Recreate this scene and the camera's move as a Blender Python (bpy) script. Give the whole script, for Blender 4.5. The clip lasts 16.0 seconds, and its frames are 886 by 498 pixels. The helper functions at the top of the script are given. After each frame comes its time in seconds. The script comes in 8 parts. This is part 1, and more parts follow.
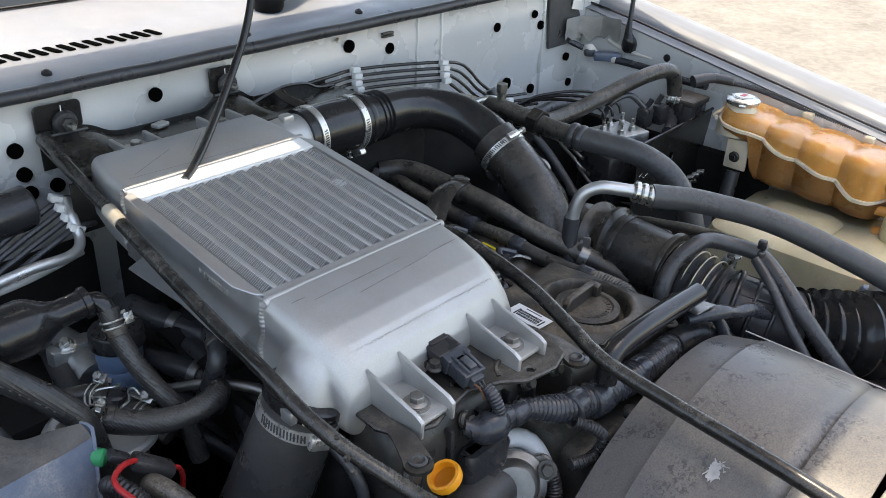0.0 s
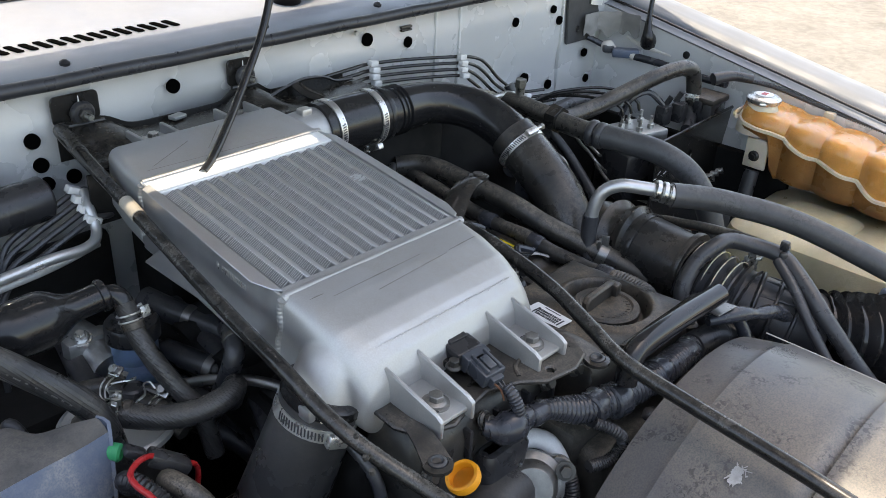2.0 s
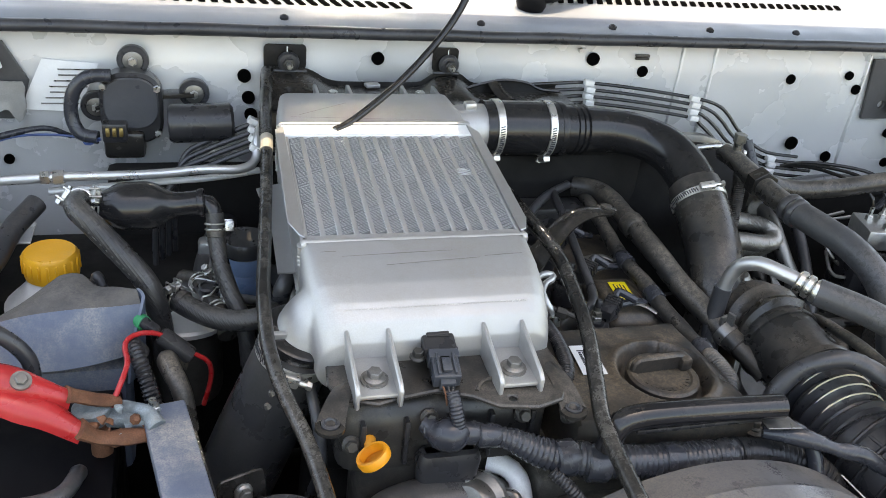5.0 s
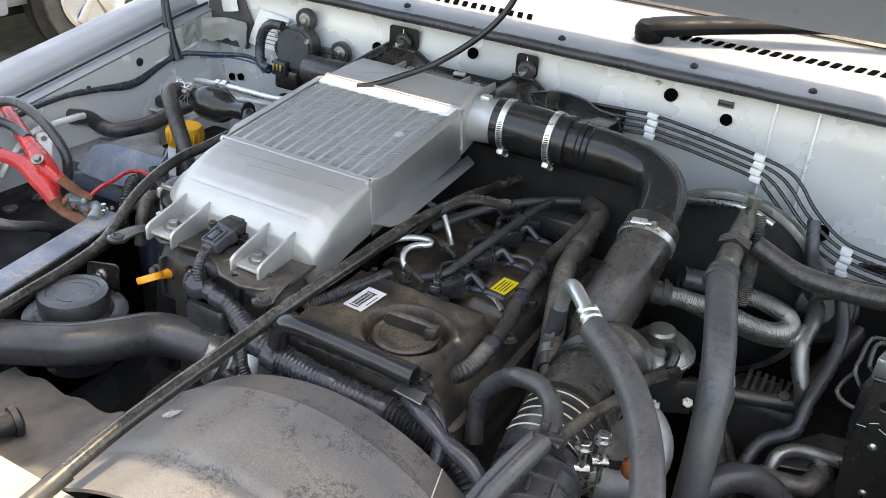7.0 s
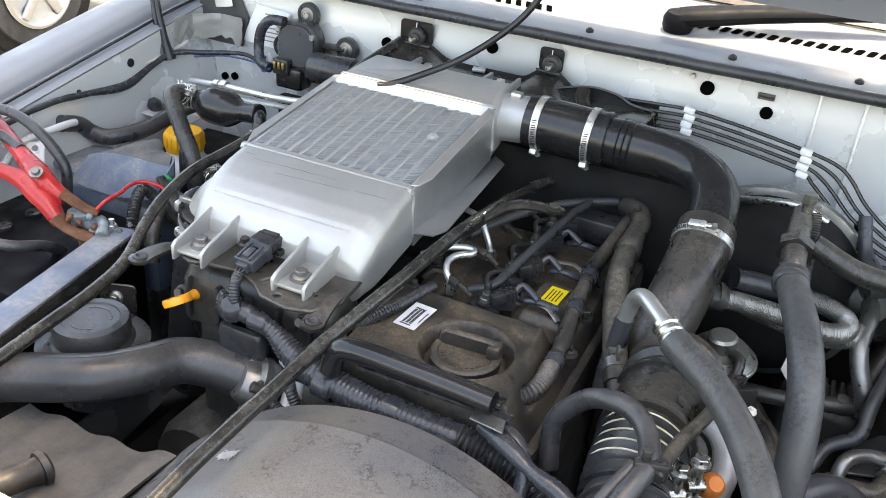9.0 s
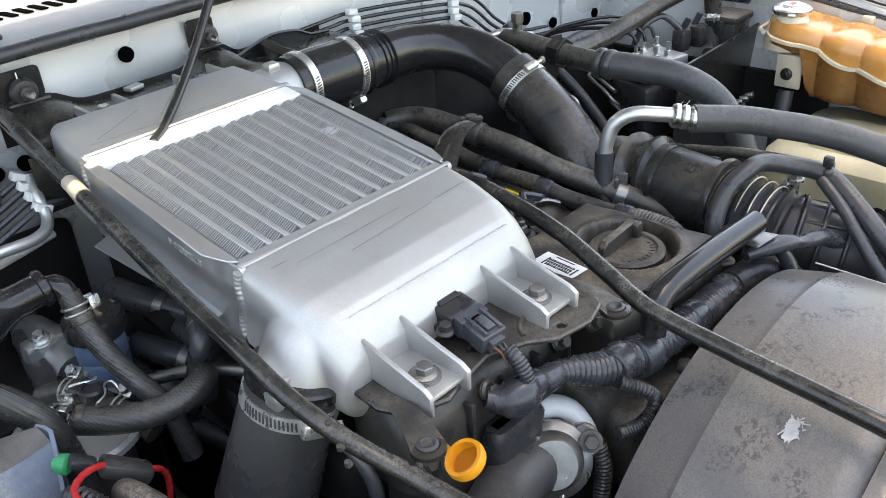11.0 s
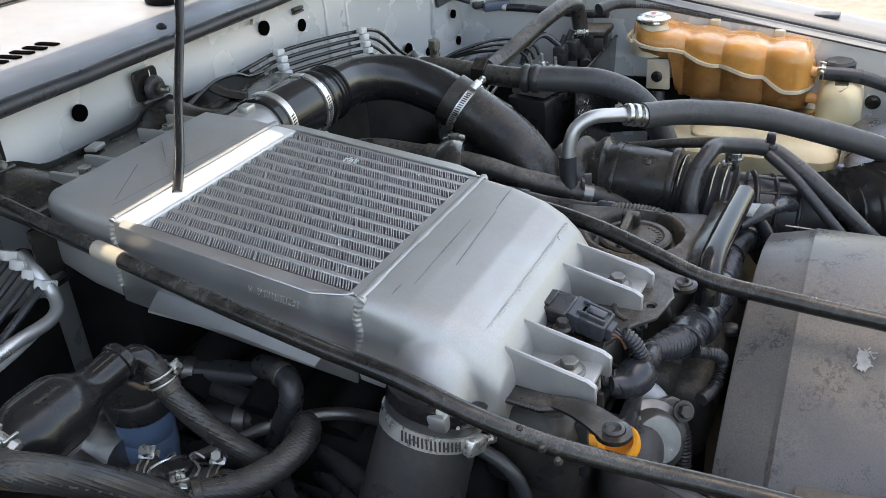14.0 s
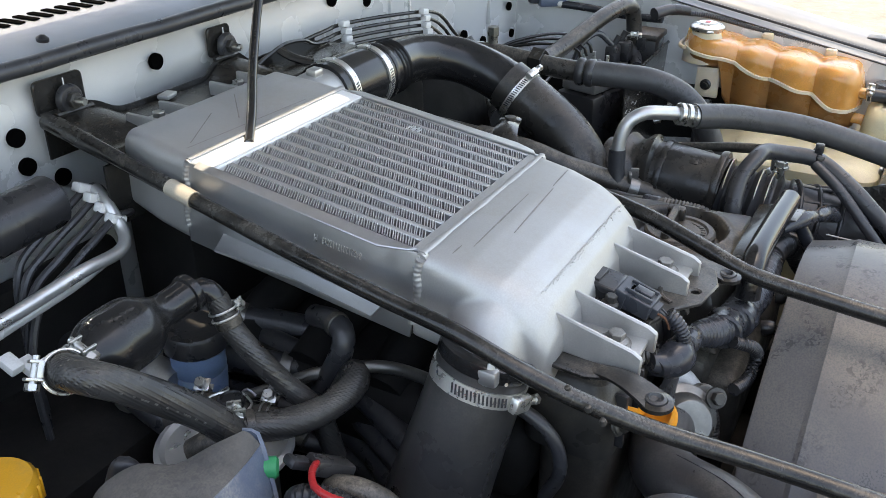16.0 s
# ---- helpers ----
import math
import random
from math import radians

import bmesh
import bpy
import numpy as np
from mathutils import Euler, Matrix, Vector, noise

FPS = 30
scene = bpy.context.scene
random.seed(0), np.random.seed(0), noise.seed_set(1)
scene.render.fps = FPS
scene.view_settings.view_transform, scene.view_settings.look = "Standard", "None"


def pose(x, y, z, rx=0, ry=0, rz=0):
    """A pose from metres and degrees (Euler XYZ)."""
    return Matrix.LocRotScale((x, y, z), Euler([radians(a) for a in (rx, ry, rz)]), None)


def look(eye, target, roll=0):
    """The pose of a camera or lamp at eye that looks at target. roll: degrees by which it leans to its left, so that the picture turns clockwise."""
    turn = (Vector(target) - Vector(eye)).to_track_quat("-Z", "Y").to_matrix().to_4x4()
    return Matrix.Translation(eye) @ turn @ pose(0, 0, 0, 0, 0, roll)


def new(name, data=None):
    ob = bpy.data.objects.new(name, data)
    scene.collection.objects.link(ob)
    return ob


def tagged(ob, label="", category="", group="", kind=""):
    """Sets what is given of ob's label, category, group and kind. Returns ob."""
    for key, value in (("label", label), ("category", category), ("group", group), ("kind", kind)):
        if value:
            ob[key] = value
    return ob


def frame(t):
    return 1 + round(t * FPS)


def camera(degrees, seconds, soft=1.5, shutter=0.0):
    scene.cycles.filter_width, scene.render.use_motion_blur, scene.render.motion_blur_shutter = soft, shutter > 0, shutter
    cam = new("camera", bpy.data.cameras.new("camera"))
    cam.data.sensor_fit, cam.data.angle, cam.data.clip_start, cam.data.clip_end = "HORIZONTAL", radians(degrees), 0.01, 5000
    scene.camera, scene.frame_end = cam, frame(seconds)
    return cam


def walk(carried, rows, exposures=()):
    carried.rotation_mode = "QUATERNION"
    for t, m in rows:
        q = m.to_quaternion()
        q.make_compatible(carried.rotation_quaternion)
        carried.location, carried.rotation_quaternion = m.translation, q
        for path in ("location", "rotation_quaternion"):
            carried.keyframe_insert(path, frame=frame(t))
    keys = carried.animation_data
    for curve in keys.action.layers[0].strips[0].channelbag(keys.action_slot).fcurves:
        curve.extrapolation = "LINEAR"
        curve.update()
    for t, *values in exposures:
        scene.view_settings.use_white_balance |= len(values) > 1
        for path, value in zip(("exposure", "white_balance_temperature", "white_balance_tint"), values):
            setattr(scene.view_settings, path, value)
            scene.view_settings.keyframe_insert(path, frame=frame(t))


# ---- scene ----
cam = camera(53.5, 16.0, soft=0.65)
PATH = [
    (0, (-0.742, -0.965, 1.473), (0.58, 0.208, 0.536), 2.3),
    (0.5, (-0.739, -0.961, 1.472), (0.579, 0.216, 0.534), 2.2),
    (1, (-0.741, -0.957, 1.471), (0.571, 0.224, 0.531), 2.2),
    (1.5, (-0.742, -0.953, 1.467), (0.564, 0.232, 0.524), 2.4),
    (2, (-0.742, -0.95, 1.47), (0.563, 0.233, 0.521), 2.8),
    (2.5, (-0.735, -0.947, 1.468), (0.564, 0.238, 0.515), 2.8),
    (3, (-0.728, -0.947, 1.466), (0.566, 0.238, 0.506), 2.7),
    (3.5, (-0.736, -0.959, 1.467), (0.553, 0.231, 0.507), 2.8),
    (4, (-0.687, -0.998, 1.468), (0.505, 0.287, 0.504), 6.6),
    (4.2, (-0.662, -1.022, 1.471), (0.415, 0.352, 0.494), 7.0),
    (6.3, (0.106, -1.309, 1.512), (-0.216, 0.42, 0.56), 5.1),
    (6.5, (0.19, -1.303, 1.519), (-0.263, 0.392, 0.56), 4.2),
    (7, (0.403, -1.228, 1.505), (-0.401, 0.337, 0.554), 4.8),
    (7.5, (0.489, -1.19, 1.503), (-0.434, 0.308, 0.552), 3.1),
    (8, (0.473, -1.184, 1.507), (-0.483, 0.29, 0.552), 2.6),
    (8.5, (0.43, -1.177, 1.501), (-0.522, 0.294, 0.537), 2.9),
    (9, (0.266, -1.219, 1.483), (-0.424, 0.394, 0.523), 5.0),
    (9.2, (0.154, -1.251, 1.476), (-0.275, 0.453, 0.522), 5.6),
    (11.3, (-0.7, -0.859, 1.382), (0.635, 0.241, 0.379), -4.8),
    (11.5, (-0.729, -0.82, 1.377), (0.675, 0.191, 0.374), -4.7),
    (12, (-0.826, -0.727, 1.38), (0.708, 0.056, 0.363), -4.3),
    (12.5, (-0.831, -0.698, 1.393), (0.739, 0.03, 0.391), -1.9),
    (13, (-0.798, -0.697, 1.39), (0.772, 0.073, 0.42), -3.5),
    (13.5, (-0.81, -0.708, 1.385), (0.773, 0.067, 0.439), -3.7),
    (14, (-0.807, -0.722, 1.39), (0.758, 0.099, 0.454), -4.7),
    (14.5, (-0.827, -0.773, 1.399), (0.731, 0.053, 0.456), -2.6),
    (15, (-0.858, -0.803, 1.412), (0.694, 0.037, 0.47), -0.1),
    (15.5, (-0.859, -0.776, 1.4), (0.688, 0.072, 0.458), -0.0),
    (16, (-0.856, -0.708, 1.379), (0.693, 0.145, 0.444), 0.1),
]
walk(cam, [(t, look(eye, target, roll)) for t, eye, target, roll in PATH],
     exposures=[(0, 2.17, 8200, 10), (3, 2.20, 8200, 10), (4, 2.42, 8600, 10), (6.3, 2.71, 8900, 10), (8, 2.79, 8900, 10), (9.2, 2.94, 8900, 10), (11.3, 2.80, 8800, 10), (12, 2.61, 8500, 10), (12.5, 2.38, 8500, 10), (13, 2.25, 8500, 10), (14, 2.25, 8500, 10), (16, 2.43, 8500, 10)])

# ---- world, sun ----
SUN = Vector((0.10, 0.06, 0.99)).normalized()
world = bpy.data.worlds.new("world")
scene.world = world
world.use_nodes = True
wn = world.node_tree.nodes
wsky = wn.new("ShaderNodeTexSky")
wsky.sky_type, wsky.sun_disc = "NISHITA", False
wsky.sun_elevation = math.asin(SUN.z)
wsky.sun_rotation = math.atan2(SUN.x, SUN.y)
wsky.dust_density = 2.0
world.node_tree.links.new(wsky.outputs[0], wn["Background"].inputs[0])
wn["Background"].inputs[1].default_value = 0.15
sun_data = bpy.data.lights.new("sun", "SUN")
sun_data.energy, sun_data.angle, sun_data.color = 1.25, radians(0.55), (1.0, 0.95, 0.87)
sun = new("sun", sun_data)
sun.matrix_world = look(SUN * 20, (0, 0, 0))


# ---- materials ----
def mat(name, col, rough=0.5, metal=0.0, var=0.2, scale=30.0, bump=0.12, grain=300.0, dust=0.0,
        dust_col=(0.30, 0.265, 0.21), spots=0.0, spot_col=(0.02, 0.02, 0.02), coat=0.0, trans=0.0,
        sss=0.0, ior=1.45, rough_var=0.15, random_var=0.0, weave=0.0, smear=False):
    """A surface with grain, cloudy variation, settled dust and spots."""
    m = bpy.data.materials.new(name)
    m.use_nodes = True
    n, l = m.node_tree.nodes, m.node_tree.links
    b = n["Principled BSDF"]
    co = n.new("ShaderNodeTexCoord").outputs["Object"]

    def nz(sc, detail=4.0, dist=0.0):
        t = n.new("ShaderNodeTexNoise")
        t.inputs["Scale"].default_value, t.inputs["Detail"].default_value = sc, detail
        t.inputs["Distortion"].default_value = dist
        l.new(co, t.inputs["Vector"])
        return t.outputs["Fac"]

    def ramp(x, lo, hi, a, z):
        r = n.new("ShaderNodeMapRange")
        r.inputs[1].default_value, r.inputs[2].default_value = lo, hi
        r.inputs[3].default_value, r.inputs[4].default_value = a, z
        l.new(x, r.inputs[0])
        return r.outputs[0]

    def mix(fac, a, z):
        x = n.new("ShaderNodeMix")
        x.data_type = "RGBA"
        for sock, v in ((x.inputs[0], fac), (x.inputs[6], a), (x.inputs[7], z)):
            if isinstance(v, (tuple, list)):
                sock.default_value = (*v, 1.0) if len(v) == 3 else v
            elif isinstance(v, float):
                sock.default_value = v
            else:
                l.new(v, sock)
        return x.outputs[2]

    def times(a, c):
        x = n.new("ShaderNodeMath")
        x.operation = "MULTIPLY"
        for sock, v in zip(x.inputs, (a, c)):
            if isinstance(v, float):
                sock.default_value = v
            else:
                l.new(v, sock)
        return x.outputs[0]

    low = tuple(c * (1 - var) for c in col)
    high = tuple(min(1.0, c * (1 + var)) for c in col)
    colour = mix(ramp(nz(scale), 0.3, 0.7, 0.0, 1.0), low, high)
    if var:
        colour = mix(ramp(nz(780.0, 2.0), 0.35, 0.65, 0.0, 0.5), colour, tuple(c * (1 - 0.8 * var) for c in col))
    if random_var:
        info = n.new("ShaderNodeObjectInfo")
        colour = mix(times(info.outputs["Random"], random_var), colour, tuple(c * 0.55 for c in col))
    ro = ramp(nz(scale * 2.3), 0.3, 0.7, rough - rough_var, rough + rough_var)
    if dust:
        geo = n.new("ShaderNodeNewGeometry")
        sep = n.new("ShaderNodeSeparateXYZ")
        l.new(geo.outputs["Normal"], sep.inputs[0])
        up = ramp(sep.outputs[2], -0.1, 0.9, 0.12, 1.0)
        blot = ramp(nz(7.0, 5.0, 0.4), 0.34, 0.66, 0.25, 1.0) if smear else ramp(nz(16.0, 8.0, 0.7), 0.38, 0.62, 0.10, 1.0)
        fine = ramp(nz(160.0, 3.0), 0.30, 0.62, 0.75 if smear else 0.35, 1.0)
        grit = ramp(nz(620.0, 2.0), 0.34, 0.60, 0.40, 1.0)
        amount = times(times(times(times(up, blot), fine), grit), dust * 1.35)
        colour = mix(amount, colour, dust_col)
        mx = n.new("ShaderNodeMix")
        l.new(amount, mx.inputs[0]), l.new(ro, mx.inputs[2])
        mx.inputs[3].default_value = 0.52
        ro = mx.outputs[0]
    if spots:
        patch = ramp(nz(24.0, 6.0, 0.6), 0.53, 0.62, 0.0, 1.0) if smear else ramp(nz(17.0, 6.0), 0.50, 0.60, 0.0, 1.0)
        dot = ramp(nz(210.0, 4.0, 0.9), 0.49, 0.58, 0.0, 1.0)
        colour = mix(times(times(patch, dot), spots), colour, spot_col)
    l.new(colour, b.inputs["Base Color"])
    l.new(ro, b.inputs["Roughness"])
    b.inputs["Metallic"].default_value = metal
    b.inputs["IOR"].default_value = ior
    b.inputs["Coat Weight"].default_value = coat
    b.inputs["Coat Roughness"].default_value = 0.12
    b.inputs["Transmission Weight"].default_value = trans
    if sss:
        b.inputs["Subsurface Weight"].default_value = sss
        b.inputs["Subsurface Radius"].default_value = (0.03, 0.02, 0.01)
        b.inputs["Subsurface Scale"].default_value = 0.4
    if bump:
        bp = n.new("ShaderNodeBump")
        bp.inputs["Strength"].default_value = bump
        bp.inputs["Distance"].default_value = 0.0006
        height = nz(grain, 5.0)
        if weave:
            bands = []
            for turn in (0.7, -0.7):
                rot = n.new("ShaderNodeMapping")
                rot.inputs["Rotation"].default_value = (turn, turn * 0.6, turn)
                wv = n.new("ShaderNodeTexWave")
                wv.inputs["Scale"].default_value = weave
                l.new(co, rot.inputs["Vector"]), l.new(rot.outputs[0], wv.inputs["Vector"])
                bands.append(wv.outputs["Fac"])
            height = times(bands[0], bands[1])
        l.new(height, bp.inputs["Height"])
        l.new(bp.outputs[0], b.inputs["Normal"])
    return m


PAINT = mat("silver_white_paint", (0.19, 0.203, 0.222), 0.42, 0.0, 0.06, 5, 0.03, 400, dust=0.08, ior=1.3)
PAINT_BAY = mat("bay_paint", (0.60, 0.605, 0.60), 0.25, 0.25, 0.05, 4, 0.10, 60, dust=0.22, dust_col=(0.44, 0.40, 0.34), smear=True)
SEAL_FOIL = mat("grimy_seal_foil", (0.27, 0.265, 0.255), 0.5, 0.2, 0.3, 20, 0.8, 60, dust=0.3)
SEALER = mat("seam_sealer", (0.50, 0.48, 0.44), 0.7, 0.0, 0.25, 20, 0.8, 60)
RUBBER = mat("black_rubber", (0.031, 0.032, 0.036), 0.32, 0.0, 0.3, 25, 0.14, 350, dust=0.20, dust_col=(0.17, 0.15, 0.125), spots=0.3, rough_var=0.1)
RUBBER_WEAVE = mat("woven_rubber", (0.024, 0.024, 0.025), 0.34, 0.0, 0.3, 25, 0.45, 350, dust=0.16, weave=125.0)
DUCT = mat("dusty_duct_rubber", (0.021, 0.0205, 0.020), 0.29, 0.0, 0.3, 18, 0.2, 260, dust=0.40, dust_col=(0.17, 0.138, 0.104), spots=0.7, spot_col=(0.008, 0.008, 0.008))
# paints the shade inside holes, vent slots and gaps that are not cut
BLACK_GAP = mat("black_gap", (0.002, 0.002, 0.002), 0.95, 0.0, 0.2, 20, 0.0, ior=1.02)
RUBBER_CLEAN = mat("clean_black_rubber", (0.012, 0.012, 0.013), 0.20, 0.0, 0.2, 25, 0.06, 350, dust=0.03, rough_var=0.08)
RUBBER_DUSTY = mat("dusty_rubber", (0.021, 0.0205, 0.020), 0.32, 0.0, 0.3, 22, 0.25, 260, dust=0.72, dust_col=(0.190, 0.160, 0.125), spots=0.7)
FOAM = mat("foam_sleeve", (0.050, 0.051, 0.054), 0.42, 0.0, 0.15, 40, 0.25, 500, dust=0.34, dust_col=(0.135, 0.12, 0.10), spots=0.45, spot_col=(0.012, 0.012, 0.012))
PLASTIC = mat("black_plastic", (0.021, 0.021, 0.0235), 0.30, 0.0, 0.25, 20, 0.12, 500, dust=0.08, rough_var=0.1)
PLASTIC_DUSTY = mat("dusty_black_plastic", (0.020, 0.019, 0.018), 0.42, 0.0, 0.3, 12, 0.3, 300, dust=0.56, dust_col=(0.20, 0.152, 0.108), spots=0.7)
SHROUD = mat("dusty_grey_shroud", (0.072, 0.076, 0.086), 0.31, 0.0, 0.12, 6, 0.10, 300, dust=0.72, dust_col=(0.185, 0.165, 0.140), spots=0.75, spot_col=(0.040, 0.040, 0.041), smear=True)
STEEL_BLACK = mat("black_painted_steel", (0.014, 0.0137, 0.0133), 0.20, 0.0, 0.3, 30, 0.12, 250, dust=0.13, rough_var=0.08, dust_col=(0.22, 0.17, 0.12))
ROD_STEEL = mat("dusty_black_rod", (0.010, 0.0097, 0.0095), 0.20, 0.0, 0.3, 30, 0.12, 250, dust=0.32, rough_var=0.08, dust_col=(0.195, 0.178, 0.152), spots=0.5)
STEEL_DUSTY = mat("dusty_black_steel", (0.016, 0.0155, 0.015), 0.36, 0.0, 0.3, 20, 0.2, 250, dust=0.55, dust_col=(0.155, 0.130, 0.105), spots=0.5)
COVER = mat("dusty_rocker_plastic", (0.018, 0.0172, 0.0165), 0.40, 0.0, 0.3, 12, 0.3, 300, dust=0.70, dust_col=(0.165, 0.125, 0.085), spots=0.6)
GLOSS_BLACK = mat("gloss_black_enamel", (0.010, 0.010, 0.012), 0.12, 0.0, 0.3, 30, 0.05, 250, dust=0.05, rough_var=0.05)
ALLOY = mat("brushed_alloy", (0.50, 0.505, 0.51), 0.40, 0.9, 0.06, 30, 0.25, 500, rough_var=0.08)
ALLOY_CAST = mat("cast_alloy", (0.55, 0.55, 0.54), 0.48, 1.0, 0.12, 60, 0.5, 420, dust=0.22)
ALLOY_TANK = mat("end_tank_alloy", (0.43, 0.43, 0.425), 0.51, 0.68, 0.10, 7, 0.16, 600, dust=0.38, dust_col=(0.37, 0.345, 0.30), rough_var=0.08)
ALLOY_LUG = mat("lug_alloy", (0.45, 0.45, 0.445), 0.44, 0.70, 0.12, 40, 0.3, 500, dust=0.30, dust_col=(0.40, 0.37, 0.32), rough_var=0.08)
HOSE_SMOOTH = mat("smooth_hose_rubber", (0.030, 0.030, 0.032), 0.32, 0.0, 0.25, 12, 0.10, 300, dust=0.34, dust_col=(0.155, 0.140, 0.118), spots=0.35, rough_var=0.08)
# darker copy of the fin alloy, carries the shade between the fins
FIN_GAP_SHADE = mat("fin_gap_shade_alloy", (0.35, 0.355, 0.36), 0.50, 0.55, 0.15, 60, 0.1, 500, dust=0.2)
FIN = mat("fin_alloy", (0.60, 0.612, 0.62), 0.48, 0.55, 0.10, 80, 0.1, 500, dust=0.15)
BRAID = mat("dull_metal_braid", (0.33, 0.32, 0.30), 0.42, 0.85, 0.3, 60, 0.2, 300, dust=0.28, dust_col=(0.22, 0.18, 0.14))
HINGE = mat("dark_grey_hinge_paint", (0.05, 0.05, 0.052), 0.5, 0.0, 0.2, 20, 0.1, 300, dust=0.2)
ZINC = mat("zinc_plated", (0.54, 0.54, 0.52), 0.33, 1.0, 0.15, 90, 0.1, 500, dust=0.12)
STAINLESS = mat("stainless_band", (0.66, 0.65, 0.62), 0.34, 0.88, 0.1, 60, 0.05, 400, dust=0.08)
IRON = mat("dark_cast_iron", (0.045, 0.041, 0.037), 0.55, 0.25, 0.35, 25, 0.6, 160, dust=0.32)
# grime, taken near black so the deep bay's shade is in the colour
DARK = mat("grime_and_deep_shade", (0.011, 0.0107, 0.0103), 0.75, 0.0, 0.4, 12, 0.5, 90, dust=0.08, dust_col=(0.08, 0.07, 0.06), ior=1.28)
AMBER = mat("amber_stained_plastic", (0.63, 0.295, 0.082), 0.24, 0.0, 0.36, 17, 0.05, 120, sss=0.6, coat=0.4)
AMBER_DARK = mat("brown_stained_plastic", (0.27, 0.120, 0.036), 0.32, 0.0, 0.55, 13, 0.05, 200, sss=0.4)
SEAM_PLASTIC = mat("milky_seam", (0.66, 0.56, 0.42), 0.4, 0.0, 0.15, 30, 0.05, 200, sss=0.3)
CREAM = mat("aged_cream_plastic", (0.56, 0.49, 0.32), 0.38, 0.0, 0.35, 11, 0.06, 200, dust=0.25, sss=0.3)
BLUE_TRANS = mat("blue_translucent_plastic", (0.13, 0.20, 0.31), 0.35, 0.0, 0.2, 14, 0.05, 200, sss=0.3, dust=0.15)
BLUE_GREY_DUST = mat("dust_caked_plastic", (0.085, 0.080, 0.075), 0.75, 0.0, 0.3, 30, 0.25, 320, dust=0.5, dust_col=(0.15, 0.132, 0.11), spots=0.35, spot_col=(0.045, 0.045, 0.05))
BLUE_GREY = mat("blue_grey_plastic", (0.085, 0.11, 0.16), 0.42, 0.0, 0.2, 10, 0.08, 300, dust=0.75, dust_col=(0.32, 0.30, 0.27))
YELLOW = mat("yellow_plastic", (0.80, 0.38, 0.02), 0.4, 0.0, 0.12, 20, 0.08, 300, dust=0.15)
ORANGE = mat("orange_plastic", (0.80, 0.24, 0.06), 0.45, 0.0, 0.1, 20, 0.05, 300)
ORANGE_HANDLE = mat("orange_handle_plastic", (0.74, 0.285, 0.015), 0.4, 0.0, 0.12, 20, 0.08, 300, dust=0.2)
RED = mat("red_plastic", (0.40, 0.020, 0.022), 0.32, 0.0, 0.2, 20, 0.1, 300, dust=0.05)
RUST = mat("rusty_steel", (0.15, 0.065, 0.035), 0.8, 0.2, 0.5, 60, 0.9, 120)
GREEN = mat("green_plastic", (0.02, 0.28, 0.11), 0.4, 0.0, 0.15, 20, 0.05, 300)
WHITE_PLASTIC = mat("white_plastic", (0.66, 0.66, 0.65), 0.5, 0.0, 0.12, 30, 0.1, 300, dust=0.2)
GREY_PLASTIC = mat("grey_plastic", (0.045, 0.048, 0.056), 0.40, 0.0, 0.15, 30, 0.1, 300, dust=0.2)
PAPER = mat("paper_label", (0.72, 0.72, 0.71), 0.6, 0.0, 0.06, 60, 0.05, 300, dust=0.12)
YELLOW_PAPER = mat("yellow_label_film", (0.80, 0.62, 0.02), 0.45, 0.0, 0.06, 60, 0.05, 300)
INK = mat("label_ink", (0.03, 0.03, 0.035), 0.6, 0.0, 0.1, 60, 0.0)
BRASS = mat("dull_brass", (0.42, 0.31, 0.13), 0.4, 1.0, 0.2, 60, 0.2, 300)
WIRE_BLUE = mat("blue_wire", (0.03, 0.06, 0.17), 0.45, 0.0, 0.1, 20, 0.05)
TAPE_BLACK = mat("loom_tape", (0.028, 0.030, 0.037), 0.24, 0.0, 0.25, 40, 0.6, 120, dust=0.07, rough_var=0.08)
BIRD = mat("white_droppings", (0.40, 0.39, 0.375), 0.8, 0.0, 0.25, 90, 0.6, 160)
CONCRETE = mat("sunlit_concrete", (0.19, 0.175, 0.15), 0.9, 0.0, 0.28, 2.5, 0.8, 14, dust=0.45, dust_col=(0.28, 0.255, 0.215), spots=0.6, spot_col=(0.15, 0.135, 0.115))
TYRE = mat("tyre_rubber", (0.03, 0.03, 0.03), 0.8, 0.0, 0.2, 10, 0.2, 80, dust=0.4)
GLASS = mat("windscreen_glass", (0.70, 0.76, 0.77), 0.05, 0.0, 0.0, 2, 0.0, trans=0.9, rough_var=0.02)
MASK_HOLE = mat("grommet_rubber", (0.008, 0.008, 0.008), 0.6, 0.0, 0.2, 30, 0.1)
INTERIOR = mat("dark_cabin_trim", (0.05, 0.05, 0.052), 0.8, 0.0, 0.2, 10, 0.1)
GREASE = mat("greasy_grey_metal", (0.055, 0.053, 0.05), 0.42, 0.5, 0.35, 28, 0.4, 220, dust=0.25, dust_col=(0.16, 0.14, 0.11))
PIPE_GREY = mat("dull_grey_pipe", (0.22, 0.215, 0.205), 0.38, 0.8, 0.3, 40, 0.3, 260, dust=0.18)
# dusty cross panel paint, and the sunlit patch painted on the brace rod
BEIGE = mat("dusty_beige_and_sun_patch", (0.36, 0.325, 0.27), 0.55, 0.0, 0.2, 14, 0.3, 200, dust=0.6, dust_col=(0.34, 0.29, 0.22))
PIPE_LIGHT = mat("light_alloy_pipe", (0.58, 0.58, 0.57), 0.36, 0.75, 0.06, 20, 0.1, 300, dust=0.1)
